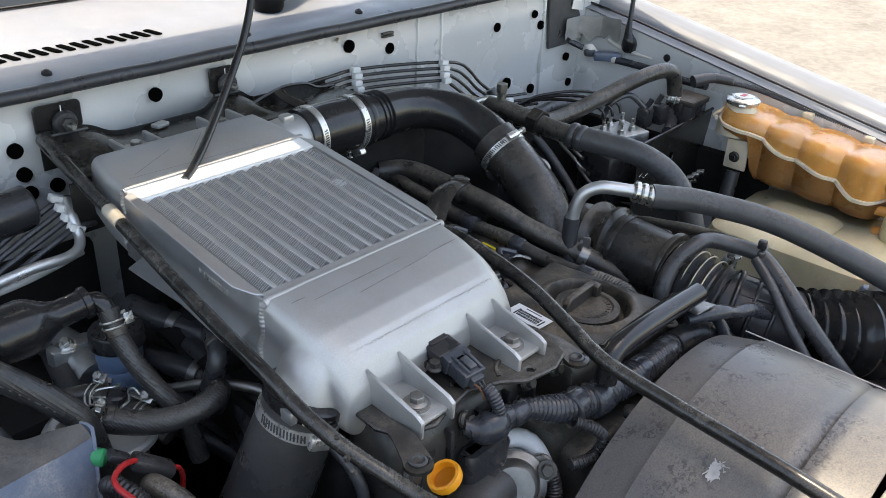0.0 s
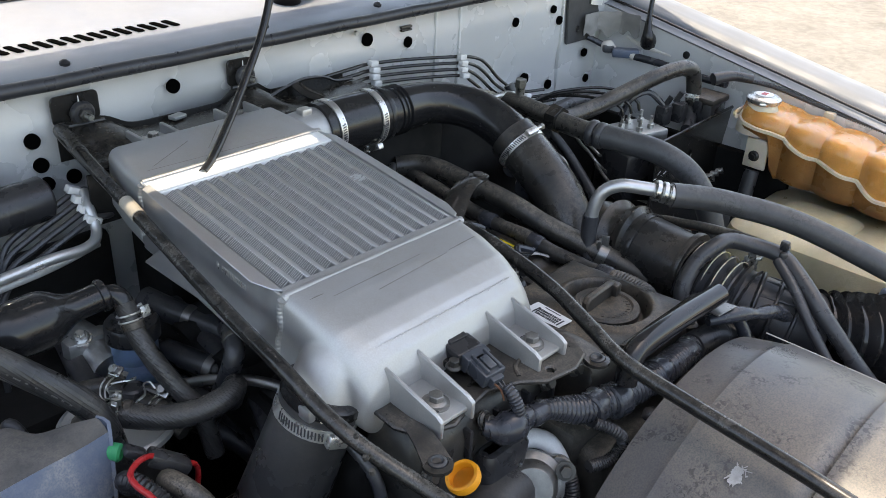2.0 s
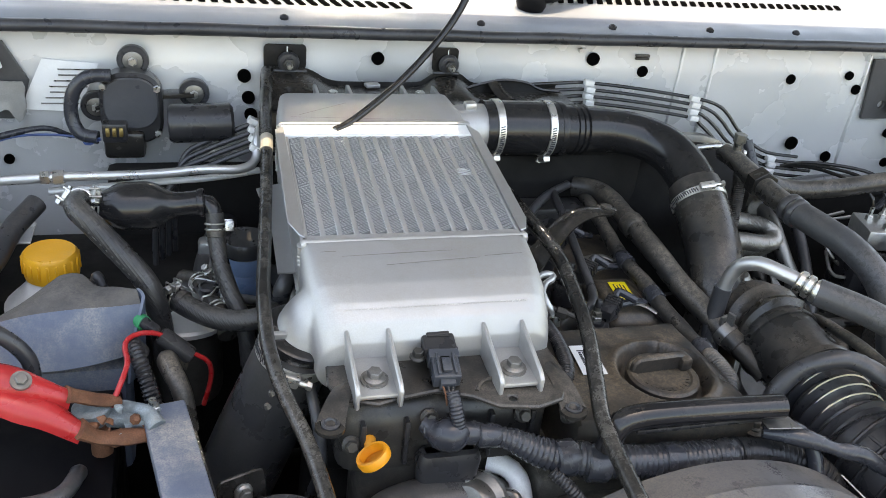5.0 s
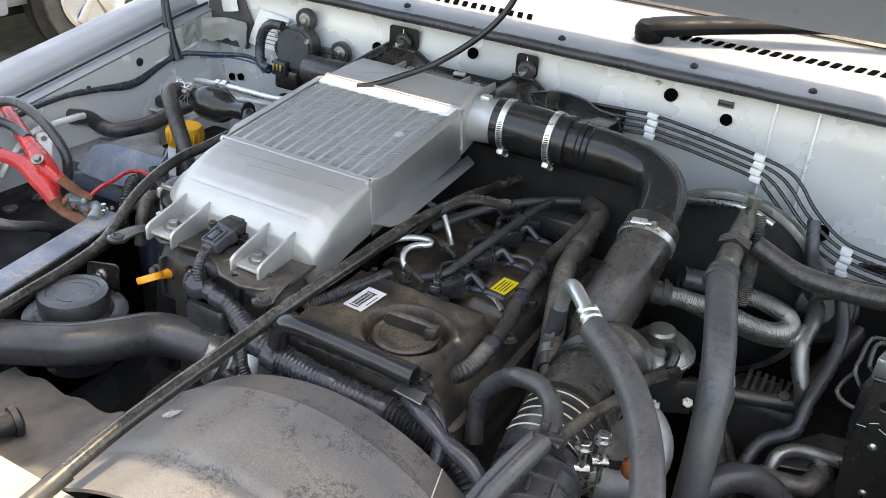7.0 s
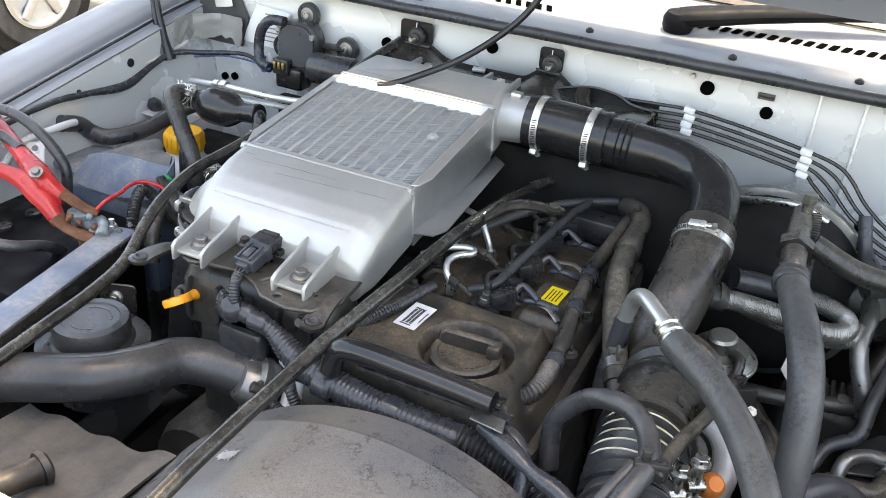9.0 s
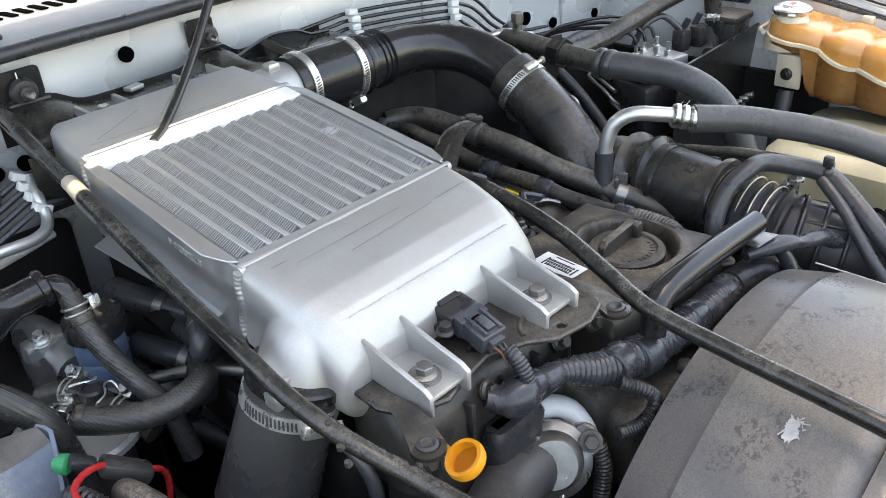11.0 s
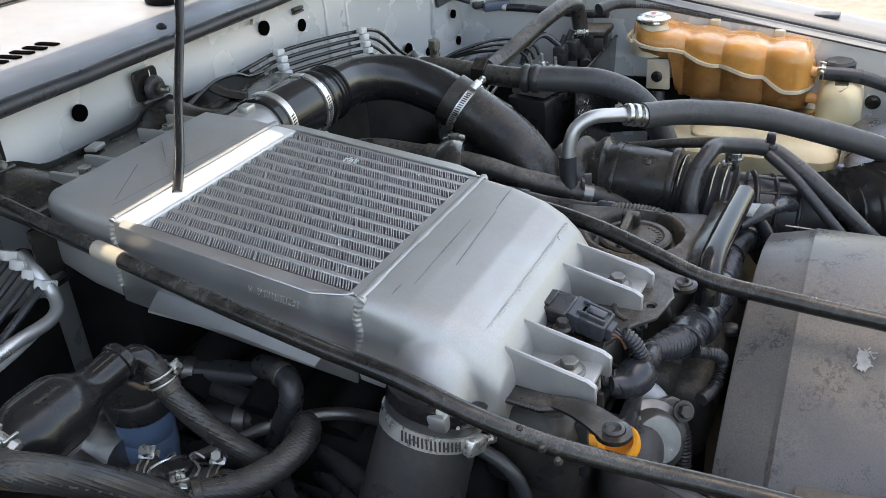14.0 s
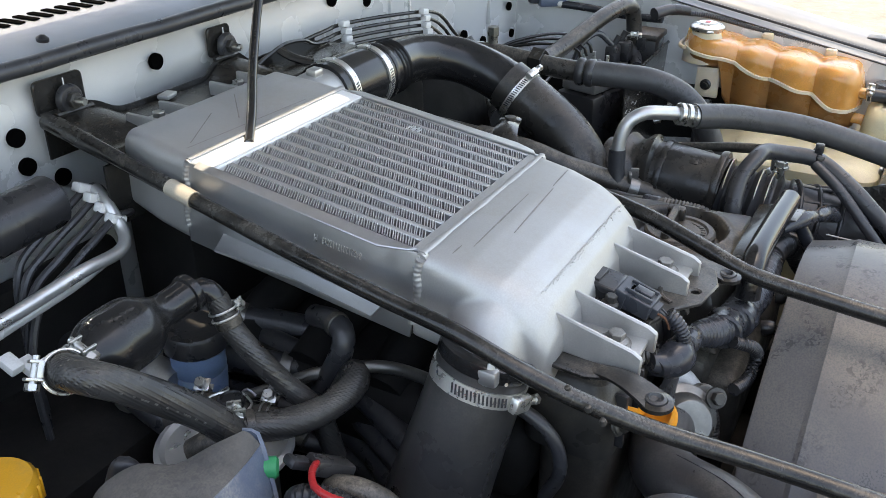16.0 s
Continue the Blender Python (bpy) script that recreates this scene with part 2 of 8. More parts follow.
# matte metal, base whitened to put part of the sun strip into the colour
HEADER_SUNLIT = mat("sun_whitened_header_metal", (0.78, 0.78, 0.77), 0.6, 0.2, 0.05, 40, 0.2, 300)
ZINC_DULL = mat("yellowed_zinc", (0.24, 0.238, 0.215), 0.36, 0.85, 0.2, 40, 0.2, 300, dust=0.25)
CORRODED = mat("corroded_lead", (0.20, 0.24, 0.26), 0.7, 0.3, 0.5, 70, 0.8, 160, dust=0.3)
RESERVOIR = mat("blue_black_plastic", (0.045, 0.050, 0.060), 0.36, 0.0, 0.2, 18, 0.1, 300, dust=0.20, dust_col=(0.16, 0.15, 0.135))
SCUFF = mat("grey_scuff", (0.27, 0.26, 0.24), 0.7, 0.2, 0.3, 60, 0.1)
PIT = mat("pitted_alloy", (0.50, 0.495, 0.48), 0.55, 0.5, 0.3, 60, 0.1)
TURBO = mat("cast_compressor_alloy", (0.40, 0.395, 0.385), 0.58, 0.55, 0.12, 30, 0.6, 380, dust=0.15)
SOOT = mat("sooty_rubber_trim", (0.004, 0.004, 0.005), 0.45, 0.0, 0.2, 20, 0.1, 300, ior=1.2)


# ---- building helpers ----
def thing(name, at, label, category, group="", kind=""):
    e = new(name)
    e.location = at
    e.empty_display_size = 0.02
    tagged(e, label, category, group, kind)
    return e


def mesh_of(name, bm, material, smooth=40):
    me = bpy.data.meshes.new(name)
    bmesh.ops.recalc_face_normals(bm, faces=bm.faces)
    if smooth:
        for fc in bm.faces:
            fc.smooth = True
        for ed in bm.edges:
            if len(ed.link_faces) == 2 and ed.calc_face_angle(0.0) > radians(smooth):
                ed.smooth = False
    bm.to_mesh(me)
    bm.free()
    me.materials.append(material)
    return me


def part(name, bm, material, parent, label="", smooth=40):
    """One mesh under a thing or a part; the mesh is laid out in world places."""
    ob = new(name, mesh_of(name, bm, material, smooth))
    ob.parent = parent
    if parent.parent is None:
        ob.matrix_parent_inverse = parent.matrix_basis.inverted()
    if label:
        ob["label"] = label
    return ob


def solid(name, bm, material, label, category, group="", kind="", smooth=40):
    return tagged(new(name, mesh_of(name, bm, material, smooth)), label, category, group, kind)


def join(*bms):
    out = bms[0]
    for o in bms[1:]:
        me = bpy.data.meshes.new("tmp")
        o.to_mesh(me)
        out.from_mesh(me)
        bpy.data.meshes.remove(me)
        o.free()
    return out


def moved(bm, m):
    bmesh.ops.transform(bm, matrix=m, verts=bm.verts)
    return bm


def spline(pts, step=0.006):
    """Points along a smooth curve through pts, with the parameter of each."""
    p = [Vector(q) for q in pts]
    if len(p) == 2:
        k = max(2, int((p[1] - p[0]).length / step))
        return [(p[0].lerp(p[1], i / k), i / k) for i in range(k + 1)]
    ends = [p[0] * 2 - p[1]] + p + [p[-1] * 2 - p[-2]]
    out = []
    for i in range(1, len(ends) - 2):
        a, b, c, d = ends[i - 1:i + 3]
        k = max(2, int((c - b).length / step))
        for j in range(k):
            t = j / k
            q = 0.5 * (2 * b + (c - a) * t + (2 * a - 5 * b + 4 * c - d) * t * t + (3 * b - a - 3 * c + d) * t ** 3)
            out.append((q, i - 1 + t))
    out.append((p[-1], len(p) - 1.0))
    return out


def spline_at(pts, u):
    sp = spline(pts, 0.004)
    k = u * (len(sp) - 1)
    i = min(int(k), len(sp) - 2)
    return sp[i][0].lerp(sp[i + 1][0], k - i)


def tube(pts, r, seg=14, step=0.006, ribs=None, hollow=0.0, flat=1.0, wob=0.0):
    """A round tube. r: one radius or one for each point; ribs: (pitch, depth); hollow: wall at the open ends."""
    sp = spline(pts, min(step, ribs[0] / 5) if ribs else step)
    bm = bmesh.new()
    rings, s, up = [], 0.0, None
    for i, (q, u) in enumerate(sp):
        a, b = sp[max(0, i - 1)][0], sp[min(len(sp) - 1, i + 1)][0]
        d = (b - a).normalized()
        if up is None:
            up = Vector((0, 0, 1)) if abs(d.z) < 0.9 else Vector((0, 1, 0))
        up = (up - d * up.dot(d)).normalized()
        side = d.cross(up)
        if i:
            s += (q - sp[i - 1][0]).length
        if isinstance(r, (int, float)):
            rr = r
        else:
            k = min(int(u), len(r) - 2)
            rr = r[k] + (r[k + 1] - r[k]) * (u - k)
        if ribs:
            rr -= ribs[1] * (0.5 - 0.5 * math.cos(2 * math.pi * s / ribs[0])) ** 0.7
        if wob:
            rr *= 1 + wob * (noise.noise(q * 45.0))
        rings.append([bm.verts.new(q + (side * math.cos(t) + up * math.sin(t) * flat) * rr)
                      for t in (2 * math.pi * j / seg for j in range(seg))])
    for a, b in zip(rings, rings[1:]):
        for j in range(seg):
            bm.faces.new((a[j], a[(j + 1) % seg], b[(j + 1) % seg], b[j]))
    for ring, other, near in ((rings[0], rings[1], sp[0][0]), (rings[-1], rings[-2], sp[-1][0])):
        if hollow:
            mid = sum((v.co for v in ring), Vector()) / seg
            inn = [bm.verts.new(mid + (v.co - mid) * (1 - hollow)) for v in ring]
            deep = [bm.verts.new(mid + (o.co - mid) * (1 - hollow) * 0.98 + (sum((w.co for w in other), Vector()) / seg - mid) * 3) for o in ring]
            for j in range(seg):
                k = (j + 1) % seg
                bm.faces.new((ring[j], ring[k], inn[k], inn[j]))
                bm.faces.new((inn[j], inn[k], deep[k], deep[j]))
            bm.faces.new(deep)
        else:
            bm.faces.new(ring)
    return bm


def frame_z(at, axis, spin=0.0):
    """A pose at a place whose z runs along axis."""
    return Matrix.Translation(at) @ Vector(axis).normalized().to_track_quat("Z", "Y").to_matrix().to_4x4() @ Matrix.Rotation(spin, 4, "Z")


def lathe(profile, at=(0, 0, 0), axis=(0, 0, 1), seg=24, squash=1.0):
    """A turned body: (radius, height) pairs from bottom to top."""
    bm = bmesh.new()
    rings = [[bm.verts.new((max(r, 1e-5) * math.cos(t), max(r, 1e-5) * math.sin(t) * squash, h))
              for t in (2 * math.pi * j / seg for j in range(seg))] for r, h in profile]
    for a, b in zip(rings, rings[1:]):
        for j in range(seg):
            bm.faces.new((a[j], a[(j + 1) % seg], b[(j + 1) % seg], b[j]))
    bm.faces.new(rings[0][::-1]), bm.faces.new(rings[-1])
    return moved(bm, frame_z(at, axis))


def box(size, m=None, bevel=0.003, seg=2):
    bm = bmesh.new()
    bmesh.ops.create_cube(bm, size=1.0)
    bmesh.ops.scale(bm, vec=size, verts=bm.verts)
    if bevel:
        bmesh.ops.bevel(bm, geom=list(bm.edges), offset=min(bevel, min(size) * 0.45), segments=seg, affect="EDGES", profile=0.5)
    return moved(bm, m) if m is not None else bm


def box_at(lo, hi, bevel=0.003, seg=2):
    lo, hi = Vector(lo), Vector(hi)
    return box(hi - lo, Matrix.Translation((lo + hi) / 2), bevel, seg)


def prism(outline, depth, m=None, bevel=0.0015, holes=()):
    """A plate: an outline in x, y, from z = 0 down to -depth; holes: (x, y, r)."""
    bm = bmesh.new()
    pts = [Vector((x, y, 0)) for x, y in outline]
    es = []
    vs = [bm.verts.new(p) for p in pts]
    es += [bm.edges.new((vs[i], vs[(i + 1) % len(vs)])) for i in range(len(vs))]
    for hx, hy, hr in holes:
        hv = [bm.verts.new((hx + hr * math.cos(t), hy + hr * math.sin(t), 0)) for t in (2 * math.pi * j / 14 for j in range(14))]
        es += [bm.edges.new((hv[i], hv[(i + 1) % 14])) for i in range(14)]
    bmesh.ops.triangle_fill(bm, use_beauty=True, use_dissolve=False, edges=es)
    top = list(bm.faces)
    ext = bmesh.ops.extrude_face_region(bm, geom=top)
    bmesh.ops.translate(bm, vec=(0, 0, -depth), verts=[v for v in ext["geom"] if isinstance(v, bmesh.types.BMVert)])
    bmesh.ops.recalc_face_normals(bm, faces=bm.faces)
    if bevel:
        rim = [e for e in bm.edges if len(e.link_faces) == 2 and e.calc_face_angle(0.0) > 1.0 and abs(e.verts[0].co.z - e.verts[1].co.z) < 1e-6]
        bmesh.ops.bevel(bm, geom=rim, offset=bevel, segments=1, affect="EDGES")
    return moved(bm, m) if m is not None else bm


def rounded(x0, y0, x1, y1, r, k=5):
    out = []
    for cx, cy, a in ((x1 - r, y1 - r, 0), (x0 + r, y1 - r, 90), (x0 + r, y0 + r, 180), (x1 - r, y0 + r, 270)):
        out += [(cx + r * math.cos(radians(a + 90 * i / k)), cy + r * math.sin(radians(a + 90 * i / k))) for i in range(k + 1)]
    return out


def loft(sections):
    """A closed body through rings of the same count."""
    bm = bmesh.new()
    rings = [[bm.verts.new(p) for p in s] for s in sections]
    k = len(rings[0])
    for a, b in zip(rings, rings[1:]):
        for j in range(k):
            bm.faces.new((a[j], a[(j + 1) % k], b[(j + 1) % k], b[j]))
    bm.faces.new(rings[0][::-1]), bm.faces.new(rings[-1])
    return bm


def sheet(fn, nu, nv, thick=0.0012):
    """A bent sheet of some thickness: fn(u, v) for u, v in 0..1."""
    bm = bmesh.new()
    grid = [[bm.verts.new(fn(i / nu, j / nv)) for j in range(nv + 1)] for i in range(nu + 1)]
    for i in range(nu):
        for j in range(nv):
            bm.faces.new((grid[i][j], grid[i + 1][j], grid[i + 1][j + 1], grid[i][j + 1]))
    bmesh.ops.recalc_face_normals(bm, faces=bm.faces)
    bmesh.ops.solidify(bm, geom=list(bm.faces), thickness=thick)
    return bm


def hexagon(r, h, m, chamfer=0.0006):
    bm = bmesh.new()
    bmesh.ops.create_cone(bm, cap_ends=True, segments=6, radius1=r, radius2=r, depth=h)
    bmesh.ops.bevel(bm, geom=[e for e in bm.edges if abs(e.verts[0].co.z - e.verts[1].co.z) < 1e-6 and e.verts[0].co.z > 0], offset=chamfer, segments=1, affect="EDGES")
    return moved(bm, m @ Matrix.Translation((0, 0, h / 2)))


def flange_bolt(parent, at, axis=(0, 0, 1), r=0.0065, washer=0.0105, material=None, spin=0.3):
    """A hex flange bolt as a part with its washer."""
    m = frame_z(at, axis, spin)
    b = part("bolt", join(hexagon(r, 0.006, m @ Matrix.Translation((0, 0, 0.0025))),
                          moved(lathe([(r * 1.45, 0), (r * 1.45, 0.0012), (r * 1.1, 0.003)], seg=18), m)), material or ZINC, parent)
    if washer:
        part("washer", moved(lathe([(washer, -0.002), (washer, -0.0004), (washer * 0.9, 0.0)], seg=20), m), material or ZINC, b)
    return b


def worm_clamp(at, axis, r, screw_dir, width=0.0095, label="stainless worm-drive hose clamp round a hose", flip=1):
    """A worm-drive clamp: band, slotted housing and screw."""
    axis = Vector(axis).normalized()
    t = thing("hose_clamp", at, label, "hose clamp", "worm clamps")
    m = frame_z(at, axis)
    part("band", moved(lathe([(r, -width / 2), (r + 0.0012, -width / 2), (r + 0.0012, width / 2), (r, width / 2)], seg=30), m), STAINLESS, t)
    out = Vector(screw_dir)
    out = (out - axis * out.dot(axis)).normalized()
    tan = axis.cross(out) * flip
    c = Vector(at) + out * (r + 0.0045)
    rot = Matrix((( *tan, ), ( *axis, ), ( *out, ))).transposed().to_4x4()
    part("screw_housing", box((0.020, width * 1.05, 0.008), Matrix.Translation(c) @ rot, 0.002), STAINLESS, t)
    part("screw", join(lathe([(0.0032, 0), (0.0032, 0.012)], c + tan * 0.008, tan, 10),
                       hexagon(0.0045, 0.005, frame_z(c + tan * 0.017, tan))), ZINC, t)
    base = Vector(at) + out * (r + 0.0016)
    lines = None
    for i in range(15):
        a = (i + 4) * 0.0030 / r
        p = Vector(at) + (out * math.cos(a) - tan * math.sin(a)) * (r + 0.0013)
        nrm = (out * math.cos(a) - tan * math.sin(a))
        tn = axis.cross(nrm)
        rr = Matrix((( *tn, ), ( *axis, ), ( *nrm, ))).transposed().to_4x4()
        sl = box((0.0014, width * 0.62, 0.0006), Matrix.Translation(p) @ rr @ Matrix.Rotation(0.25, 4, "Z"), 0)
        lines = sl if lines is None else join(lines, sl)
    part("thread_strip", lines, INK, t)
    return t


def wire_clamp(at, axis, r, up=(0, 0, 1), label="zinc spring wire hose clamp with screw"):
    """A double-wire clamp with a small bolt block on top."""
    axis = Vector(axis).normalized()
    t = thing("wire_clamp", at, label, "hose clamp", "wire clamps")
    out = Vector(up)
    out = (out - axis * out.dot(axis)).normalized()
    tan = axis.cross(out)
    for k in (-0.003, 0.003):
        ring = [Vector(at) + axis * k + (out * math.cos(a) + tan * math.sin(a)) * (r + 0.001) for a in (2 * math.pi * i / 16 for i in range(17))]
        part("wire", tube(ring, 0.001, 6, 0.01), STAINLESS, t)
    c = Vector(at) + out * (r + 0.005)
    rot = Matrix((( *tan, ), ( *axis, ), ( *out, ))).transposed().to_4x4()
    part("bolt_block", join(box((0.011, 0.011, 0.0045), Matrix.Translation(c - out * 0.003) @ rot, 0.0010), box((0.0022, 0.013, 0.011), Matrix.Translation(c + tan * 0.0065) @ rot, 0.0008), box((0.0022, 0.011, 0.009), Matrix.Translation(c - tan * 0.005) @ rot, 0.0008)), ZINC, t)
    part("screw", join(hexagon(0.0048, 0.005, frame_z(c + tan * 0.009, tan)), lathe([(0.0024, -0.018), (0.0024, 0.0)], c + tan * 0.009, tan, 10)), ZINC, t)
    return t


def hose(name, pts, r, label, material=None, seg=16, category="hose", group="", **kw):
    return solid(name, tube(pts, r, seg, **kw), material or RUBBER, label, category, group)


# ---- the setting ----
def build_ground():
    solid("ground", box_at((-60, -60, -0.3), (60, 60, 0.0), 0), CONCRETE, "pale dusty sunlit concrete yard", "ground", kind="structure", smooth=0)


def build_firewall():
    """The white bulkhead with its round holes, sealing strip, cowl top and vents."""
    def wall(u, v):
        x = -0.80 + 1.60 * u
        z = 0.45 + 0.705 * v
        y = 0.012 * math.exp(-((z - 1.0) / 0.03) ** 2) * 0.3
        # a broad pressed hollow behind the intercooler
        y += 0.03 * math.exp(-((x + 0.16) / 0.10) ** 2 - ((z - 1.06) / 0.03) ** 2)
        y += 0.0035 * noise.noise((x * 7, z * 11, 0.3)) + 0.006 * math.exp(-((z - 1.142) / 0.010) ** 2)
        y -= 0.10 * max(0.0, (0.98 - z)) * 0.4
        return (x, y, z)
    w = solid("wall_firewall", sheet(wall, 96, 36, -0.02), PAINT_BAY, "silver-white painted steel bulkhead with grommet holes", "bulkhead", kind="structure")
    for x, z, r in ((-0.203, 1.12, 0.0088), (0.117, 1.125, 0.0095), (0.200, 1.108, 0.0085), (0.462, 1.099, 0.008), (-0.382, 1.093, 0.0088),
                    (-0.377, 1.063, 0.0086), (-0.342, 1.040, 0.0086), (-0.374, 1.039, 0.0086), (0.570, 1.106, 0.007), (0.684, 1.007, 0.008),
                    (0.575, 0.965, 0.009), (0.699, 0.953, 0.008), (0.591, 1.083, 0.008), (-0.703, 0.973, 0.0065), (-0.682, 0.977, 0.0065),
                    (0.36, 0.98, 0.012), (0.50, 0.99, 0.011)):
        # flat black discs stand for open holes, their inner shade painted on
        part("grommet", lathe([(r, -0.003), (r, 0.0010), (r * 0.94, 0.0014), (r * 0.92, 0.0002), (0.0005, 0.0002)], (x, -0.003, z), (0, -1, 0), 24), BLACK_GAP, w)
    for x, z0, z1 in ((0.318, 0.90, 1.15), (0.262, 0.95, 1.15), (0.60, 0.9, 1.14)):
        part("pressed_rib", box_at((x - 0.002, -0.0045, z0), (x + 0.002, 0.006, z1), 0.0015), PAINT_BAY, w)
    part("stud", join(box_at((0.184, -0.006, 1.130), (0.206, 0.0, 1.134), 0.001), box_at((0.184, -0.006, 1.126), (0.206, 0.0, 1.129), 0.001)), IRON, w)
    part("stud", lathe([(0.004, 0), (0.003, 0.004)], (0.095, -0.001, 1.138), (0, -1, 0), 10), ZINC, w)
    part("flange", sheet(lambda u, v: (-0.80 + 1.60 * u, 0.004 - 0.014 * v, 1.150 + 0.004 * v), 24, 2, 0.002), PAINT_BAY, w)

    seal = thing("cowl_seal", (0, -0.012, 1.155), "black rubber bonnet sealing strip along the cowl edge", "seal", kind="structure")
    xs = [-0.80 + 0.05 * i for i in range(33)]
    part("lip", tube([(x, -0.014, 1.1575 + 0.0006 * math.sin(x * 40)) for x in xs], 0.0090, 14, 0.02, flat=0.9), RUBBER, seal)
    part("base", box_at((-0.80, -0.018, 1.1495), (0.80, 0.004, 1.1555), 0.002), RUBBER_CLEAN, seal)
    for x in (-0.33, -0.06, 0.14, 0.30, 0.45):
        part("clip", lathe([(0.006, 0), (0.006, 0.003), (0.002, 0.006)], (x, 0.002, 1.170), (0, -0.2, 1), 12), PLASTIC, seal)

    cowl = thing("cowl_panel", (0, 0.1, 1.165), "light silver-white painted cowl panel with a row of vent slots", "cowl", kind="structure")

    def top(u, v):
        x = -0.86 + 1.72 * u
        y = -0.006 + 0.246 * v
        return (x, y, 1.163 + 0.10 * y + 0.010 * max(0, v - 0.75) + 0.004 * math.sin(math.pi * min(1, v * 5)))
    bm = sheet(top, 48, 14, 0.0015)
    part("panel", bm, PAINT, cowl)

    def slot_row(x0, x1, y0, slope, lean, hx=0.0058, hy=0.0130):
        k = int((x1 - x0) / 0.0168)
        for i in range(k):
            x = x0 + i * 0.0168
            y = y0 + slope * (x - x0)
            m = Matrix.Translation((x, y, 1.1650 + 0.10 * y)) @ Matrix.Rotation(math.atan(0.1), 4, "X")
            # black plate for each slot opening, the shade within put into the colour
            part("vent_slot", prism([(px + py * lean, py) for px, py in rounded(-hx, -hy, hx, hy, 0.0018, 2)], 0.0012, m, 0), BLACK_GAP, cowl)
    slot_row(-0.62, -0.13, 0.082, 0.0, -0.35, 0.0044, 0.0112)
    slot_row(0.074, 0.66, 0.128, 0.03, 0.30, 0.0048, 0.0105)
    part("rear_lip", sheet(lambda u, v: (-0.86 + 1.72 * u, 0.235 + 0.018 * v, 1.1935 + 0.012 * v), 24, 2, 0.003), STEEL_BLACK, cowl)

    glass = thing("windscreen", (0, 0.25, 1.20), "raked windscreen glass with black rubber edge", "windscreen", kind="structure")
    part("pane", sheet(lambda u, v: (-0.74 + 1.48 * u, 0.262 + 0.62 * v + 0.06 * (2 * u - 1) ** 2 * 1.0, 1.205 + 0.50 * v), 16, 6, 0.005), GLASS, glass).visible_shadow = False
    part("edge_rubber", tube([(-0.75 + 1.5 * i / 12, 0.257 + 0.06 * (2 * i / 12 - 1) ** 2, 1.203) for i in range(13)], 0.009, 8, 0.05), RUBBER_CLEAN, glass)
    solid("wall_cabin", box_at((-0.75, 0.9, 0.5), (0.75, 0.93, 1.75), 0), INTERIOR, "dark cabin interior behind the glass", "cabin wall", kind="structure")
    solid("cabin_dash", box_at((-0.72, 0.36, 1.0), (0.72, 0.9, 1.17), 0.03), INTERIOR, "dark dashboard top behind the windscreen", "dashboard", kind="structure")

    wip = thing("windscreen_wiper", (0.05, 0.09, 1.178), "black windscreen wiper arm resting on the glass", "wiper")
    part("pivot_cap", lathe([(0.020, -0.004), (0.023, 0.004), (0.023, 0.016), (0.018, 0.024), (0.006, 0.027)], (0.045, 0.092, 1.176), (0, -0.1, 1), 24), SOOT, wip)
    part("arm", tube([(0.045, 0.092, 1.191), (0.08, 0.103, 1.197), (0.18, 0.155, 1.207), (0.32, 0.215, 1.214), (0.50, 0.26, 1.222)], [0.024, 0.025, 0.021, 0.010, 0.006], 12, flat=0.6), SOOT, wip)
    part("blade", tube([(0.20, 0.245, 1.212), (0.50, 0.285, 1.222), (0.74, 0.32, 1.23)], 0.006, 8), RUBBER_CLEAN, wip)


